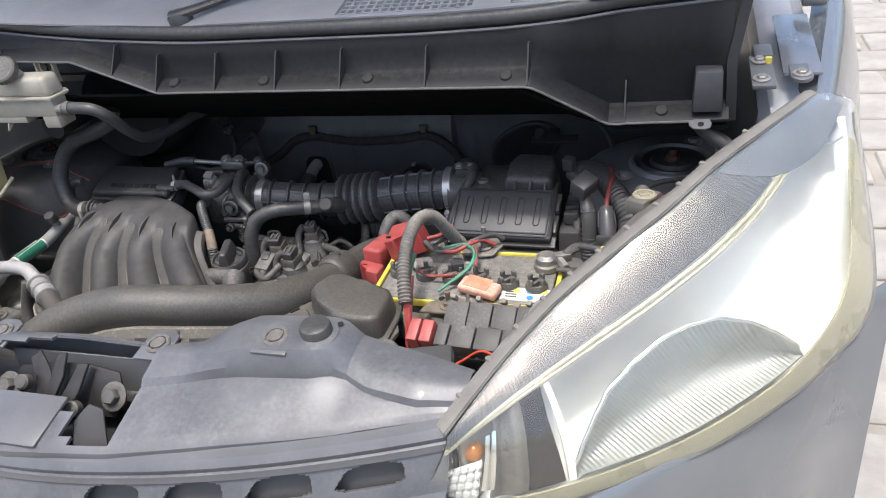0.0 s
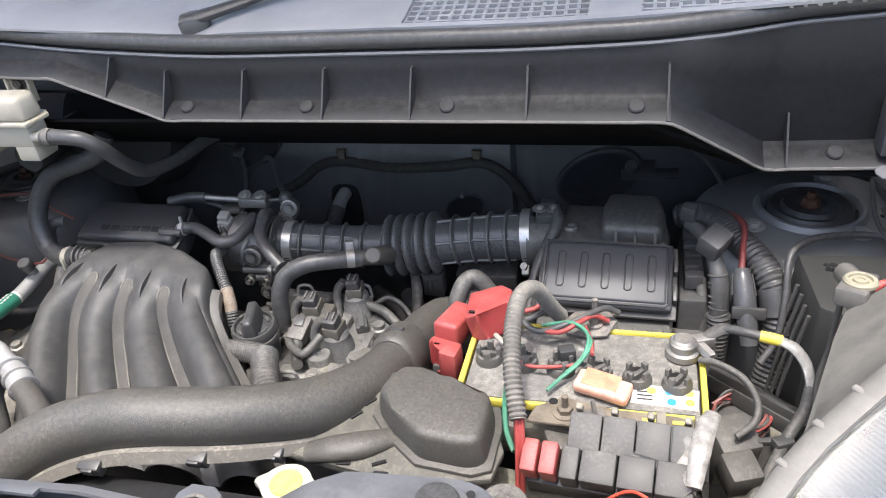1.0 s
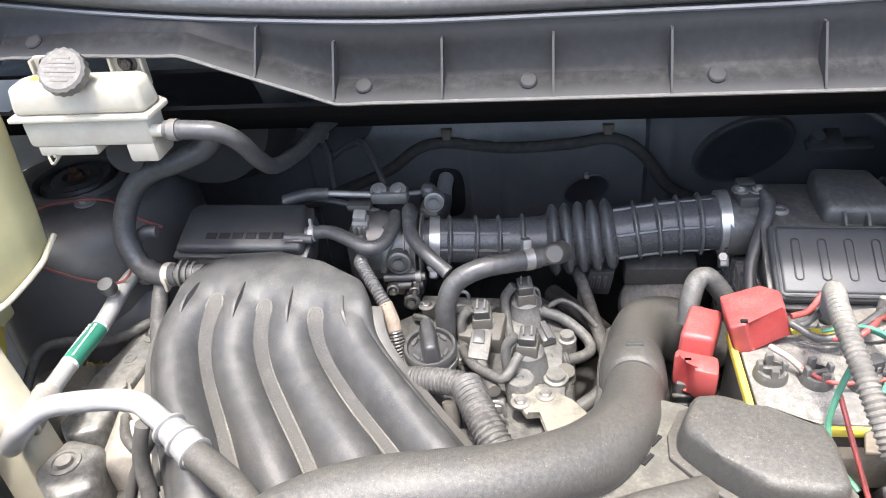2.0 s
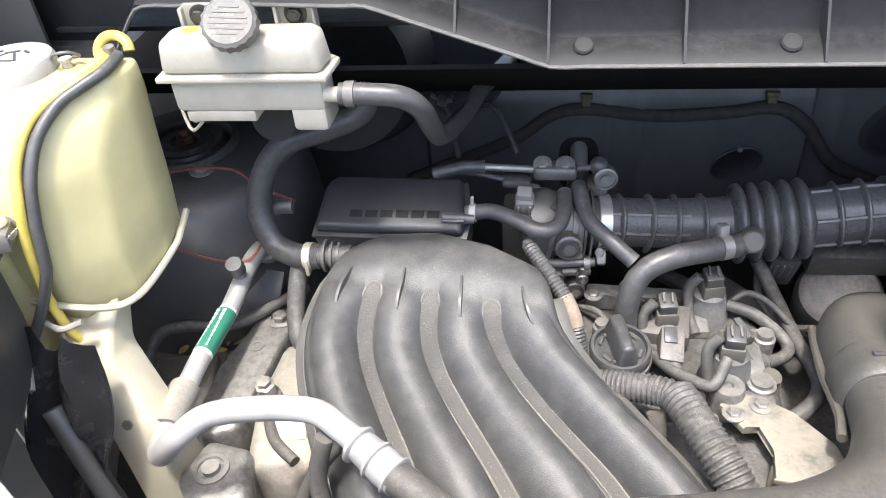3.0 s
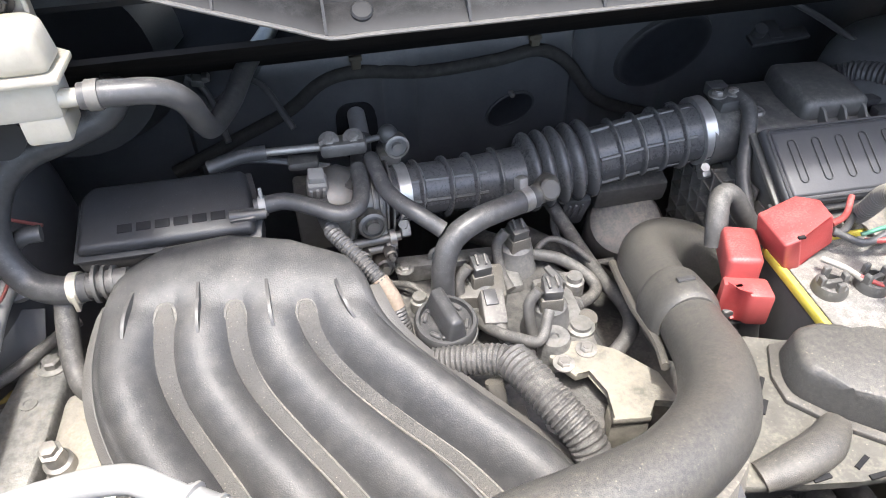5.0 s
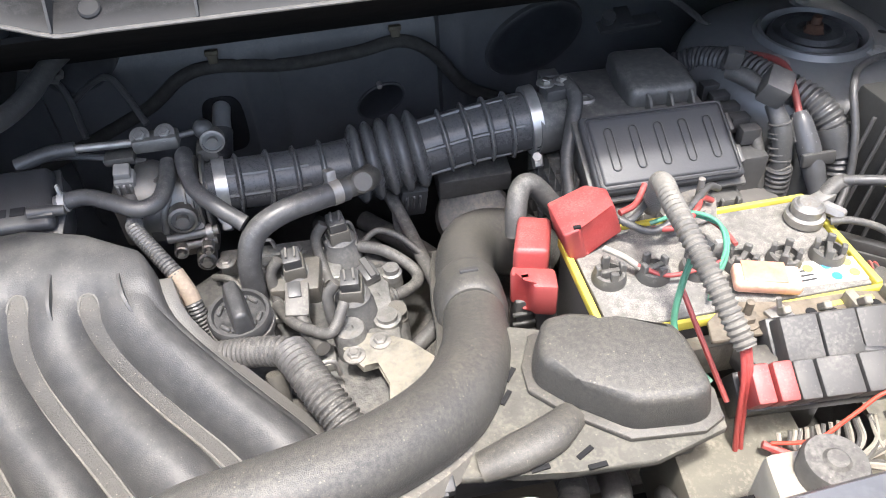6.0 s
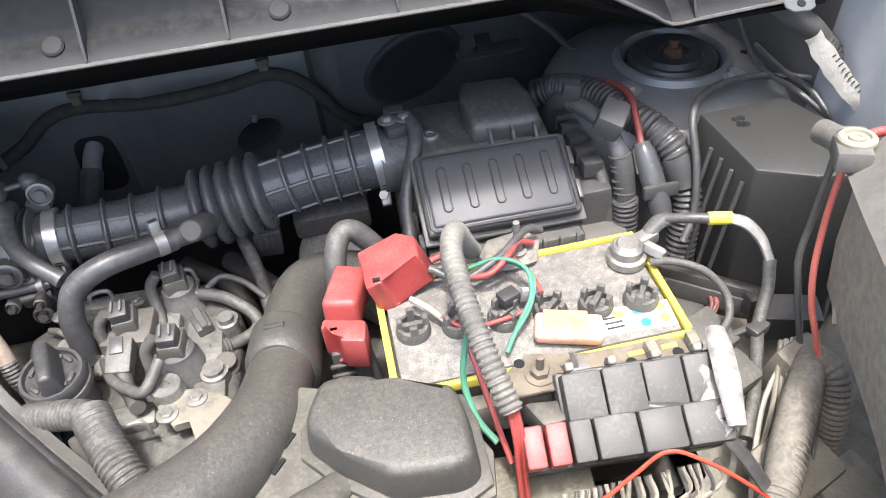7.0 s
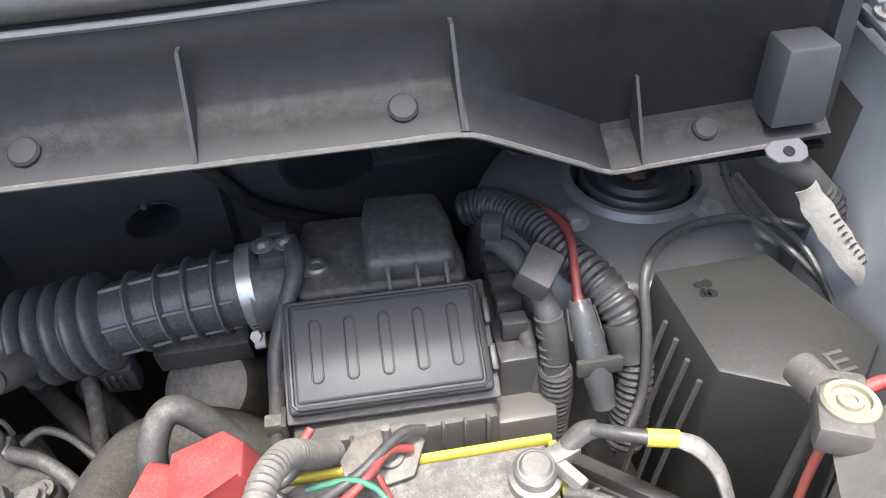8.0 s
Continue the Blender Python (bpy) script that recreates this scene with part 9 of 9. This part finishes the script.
tube(b, [(-0.499, 0.398, 1.068), (-0.497, 0.372, 1.067), (-0.509, 0.353, 1.062), (-0.522, 0.336, 1.055), (-0.532, 0.313, 1.039), (-0.536, 0.294, 1.015), (-0.539, 0.283, 0.985), (-0.541, 0.277, 0.958), (-0.544, 0.274, 0.940), (-0.557, 0.270, 0.912), (-0.572, 0.264, 0.885), (-0.585, 0.258, 0.865)], 0.0047, 12, 8)
part("black_hose", b, RUBBER, th, "black hose")
b = B()
pts = [Vector((-0.511, 0.412, 1.066)) + Vector((0.014 * math.cos(a), 0.006 * math.sin(a), 0.011 * math.sin(a))) for a in [2 * math.pi * i / 16 for i in range(14)]]
tube(b, pts, 0.0045, 10, 3)
part("hose_loop", b, YHOSE, th)
b = B()
tube(b, [(-0.508, 0.404, 1.058), (-0.508, 0.402, 1.074)], 0.0048, 12, 2)
part("nozzle", b, STEEL, th)
b = B()
tube(b, [(-0.568, 0.272, 0.888), (-0.550, 0.266, 0.886), (-0.532, 0.272, 0.890)], 0.0028, 8, 4)
part("clip", b, TAPE, th, "white plastic clip")
b = B()
tube(b, [(-0.549, 0.384, 1.072), (-0.540, 0.378, 1.078), (-0.530, 0.382, 1.078), (-0.529, 0.392, 1.071), (-0.538, 0.396, 1.068)], 0.0014, 6, 6)
part("lid_strap", b, GREYCAP, th)
b = B()
lathe(b, [(0.005, 0), (0.005, 0.012), (0.007, 0.013), (0.007, 0.016), (0, 0.016)], at((-0.540, 0.388, 1.058)) @ Matrix.Scale(0.8, 4), 14)
part("fill_nub", b, WHITEP, th)
dents = B()
for x, y, z in ((-0.543, 0.262, 0.850), (-0.506, 0.238, 0.802)):
    lathe(dents, [(0.005, 0), (0.0045, 0.0012), (0.002, 0.0014), (0, 0.0006)], at((x, y, z), (0.1, -0.9, 0.45)), 16)
part("neck_screw", dents, GREYCAP, tank)
# lower translucent pump chamber behind the lamp
pc = B()
prism(pc, [(-0.64, 0.30), (-0.56, 0.29), (-0.555, 0.34), (-0.60, 0.40), (-0.65, 0.40)], 0.79, 0.87, None, 0.008, 2)
part("lower_chamber", pc, mat("amber_tank_plastic", (0.55, 0.42, 0.08), 0.4, vary=0.2, sub=0.2), tank, "deeper yellow lower chamber")
# black film and taped wires behind the lamp
fm = thing("film_wrap", "crumpled black film and taped wires behind the headlight", "film", (-0.56, 0.24, 0.80))
rng = random.Random(5)
b = B()
sheet(b, [[(-0.575 + 0.07 * u + 0.006 * math.sin(9 * v + 5 * u), 0.245 - 0.06 * v + 0.006 * math.sin(14 * u + 7 * v), 0.895 - 0.17 * v + 0.010 * math.sin(11 * u + 3 * v)) for u in [i / 12 for i in range(13)]] for v in [j / 14 for j in range(15)]], 0.001)
part("film", b, mat("glossy_black_film", (0.02, 0.02, 0.022), 0.25, vary=0.3), fm)
b = B()
tube(b, [(-0.550, 0.22, 0.84), (-0.525, 0.20, 0.79), (-0.505, 0.185, 0.74), (-0.49, 0.165, 0.69)], 0.0085, 10, 6)
part("taped_wire", b, BLACK, fm)
b = B()
tube(b, [(-0.61, 0.27, 0.93), (-0.595, 0.265, 0.90), (-0.585, 0.262, 0.865), (-0.59, 0.255, 0.84)], 0.004, 8, 6)
tube(b, [(-0.62, 0.268, 0.95), (-0.602, 0.262, 0.93), (-0.598, 0.262, 0.89)], 0.0022, 8, 6)
part("red_wire", b, bpy.data.materials["dark_red_cable"], fm)

# ---- firewall line with clips ----
fl = thing("firewall_line", "dark wiring line clipped along the firewall", "wiring", (0.02, 0.77, 0.80))
b = B()
tube(b, [(-0.36, 0.76, 0.72), (-0.27, 0.768, 0.755), (-0.205, 0.768, 0.785), (-0.160, 0.768, 0.818), (-0.115, 0.766, 0.828), (-0.03, 0.766, 0.818), (0.06, 0.766, 0.822), (0.118, 0.765, 0.830), (0.160, 0.766, 0.806), (0.200, 0.766, 0.752), (0.25, 0.766, 0.725), (0.32, 0.766, 0.70)], 0.0085, 10, 6)
part("line", b, mat("dull_cloth_sleeve", (0.030, 0.029, 0.027), 0.85, vary=0.4, scale=80, dust=0.15, dustc=(0.10, 0.085, 0.06), bump=0.5), fl)
for x, z in ((-0.115, 0.832), (0.113, 0.833)):
    b = B()
    rbox(b, (0.012, 0.012, 0.022), at((x, 0.767, z - 0.008)), 0.002)
    rbox(b, (0.016, 0.008, 0.006), at((x, 0.766, z + 0.012)), 0.001)
    part("clip", b, mat("brown_clip", (0.09, 0.075, 0.05), 0.6), fl, "brownish plastic clip")
for pts in ([(-0.30, 0.77, 0.80), (-0.26, 0.765, 0.83), (-0.23, 0.74, 0.84), (-0.20, 0.70, 0.80)], [(-0.34, 0.77, 0.86), (-0.30, 0.765, 0.83), (-0.28, 0.72, 0.78)]):
    b = B()
    tube(b, pts, 0.0042, 8, 6)
    part("branch", b, RUBBER, fl)
b = B()
rbox(b, (0.014, 0.012, 0.010), at((-0.305, 0.765, 0.838), (0.3, -0.3, 1)), 0.001)
rbox(b, (0.008, 0.012, 0.008), at((-0.292, 0.760, 0.845), (-0.3, -0.3, 1)), 0.001)
part("metal_clip", b, STEEL, fl, "small bright clip")
b = B()
tube(b, [(0.25, 0.77, 0.90), (0.33, 0.765, 0.90), (0.40, 0.74, 0.89), (0.45, 0.70, 0.87), (0.47, 0.64, 0.86)], 0.004, 8, 6)
part("right_branch", b, RUBBER, fl)
st = B()
lathe(st, [(0.0035, 0), (0.0035, 0.010), (0, 0.011)], at((0.085, 0.768, 0.772), (0, -1, 0)), 10)
part("stud", st, STEEL, fl)

# ---- radiator neck, caps and hoses in front ----
rk = thing("radiator_neck", "radiator neck with a white and yellow cap and hoses", "radiator neck", (0.095, 0.084, 0.85))
b = B()
lathe(b, [(0.017, 0.835), (0.017, 0.862), (0.021, 0.863), (0.021, 0.867)], Matrix.Translation((0.095, 0.082, 0)), 28)
part("neck", b, BLACK, rk)
b = B()
prism(b, [(0.021 * math.cos(a) * (1.32 if abs(math.sin(a)) < 0.25 else 1), 0.020 * math.sin(a)) for a in [2 * math.pi * i / 40 for i in range(40)]], 0.867, 0.8725, Matrix.Translation((0.095, 0.082, 0)), 0.0012)
part("cap", b, mat("pale_cap_metal", (0.55, 0.53, 0.45), 0.4, metal=0.3, dust=0.2), rk)
b = B()
lathe(b, [(0.0135, 0.8725), (0.0135, 0.8733), (0, 0.8733)], Matrix.Translation((0.095, 0.082, 0)), 24)
part("sticker", b, mat("worn_yellow_sticker", (0.66, 0.60, 0.14), 0.45, vary=0.3, scale=90), rk, "worn yellow sticker")
b = B()
tube(b, [(0.118, 0.090, 0.858), (0.135, 0.092, 0.858), (0.165, 0.080, 0.852), (0.20, 0.06, 0.84)], 0.006, 12, 6)
part("overflow_hose", b, RUBBER, rk)
b = B()
tube(b, [(0.075, 0.10, 0.80), (0.045, 0.125, 0.775), (0.03, 0.14, 0.74), (0.02, 0.16, 0.70)], 0.020, 18, 6)
part("top_hose", b, RUBBER, rk)
for k, pts in enumerate(([(0.130, 0.10, 0.73), (0.140, 0.125, 0.762), (0.150, 0.150, 0.770), (0.155, 0.18, 0.75)], [(0.165, 0.09, 0.73), (0.172, 0.120, 0.762), (0.182, 0.145, 0.765), (0.19, 0.18, 0.745)], [(0.195, 0.09, 0.74), (0.200, 0.110, 0.765), (0.215, 0.128, 0.765), (0.225, 0.15, 0.74)])):
    b = B()
    tube(b, pts, 0.0115 if k < 2 else 0.008, 14, prof=corrugated(0.006, 0.08) if k == 0 else None, step=0.0015)
    part("hose", b, RUBBER, rk)
cr = thing("coolant_bottle", "white coolant bottle with a grey cap", "coolant bottle", (0.268, 0.075, 0.80))
b = B()
prism(b, [(0.236, 0.058), (0.292, 0.052), (0.298, 0.098), (0.244, 0.100)], 0.76, 0.872, None, 0.006)
part("bottle", b, WHITEP, cr)
b = B()
lathe(b, [(0.019, 0.868), (0.0195, 0.884), (0.0175, 0.888), (0.008, 0.888), (0.006, 0.890), (0, 0.890)], Matrix.Translation((0.274, 0.078, 0)), 32)
part("cap", b, GREYCAP, cr)
b = B()
rbox(b, (0.014, 0.002, 0.030), at((0.243, 0.072, 0.838), (0, 0, 1), (0.3, 1, 0)), 0.0005)
part("sticker", b, YELLOW, cr, "yellow sticker")


# ---- paving beside the car ----
pave = tagged(new("pavement"), "pale stone paving beside the car", "", "", "structure")
WORLD[pave.name] = Matrix()
rng = random.Random(7)
stones = []
for k in range(6):
    t = B()
    w, d = 0.46, 0.30
    pts = [(-w / 2 + rng.uniform(0, 0.02), -d / 2 + rng.uniform(0, 0.015)), (w / 2 - rng.uniform(0, 0.02), -d / 2 + rng.uniform(0, 0.015)), (w / 2 - rng.uniform(0, 0.02), d / 2 - rng.uniform(0, 0.015)), (-w / 2 + rng.uniform(0, 0.02), d / 2 - rng.uniform(0, 0.015))]
    prism(t, pts, -0.06, 0.0, None, 0.008, 1)
    stones.append(finish("stone", t, STONE))
for j in range(18):
    for i in range(8):
        ob = placed("stone", stones[rng.randrange(6)], pose(0.85 + 0.475 * i + (0.235 if j % 2 else 0), 0.2 + 0.315 * j, rng.uniform(-0.004, 0.004), rng.uniform(-0.5, 0.5), rng.uniform(-0.5, 0.5), rng.uniform(-1.5, 1.5)), pave)
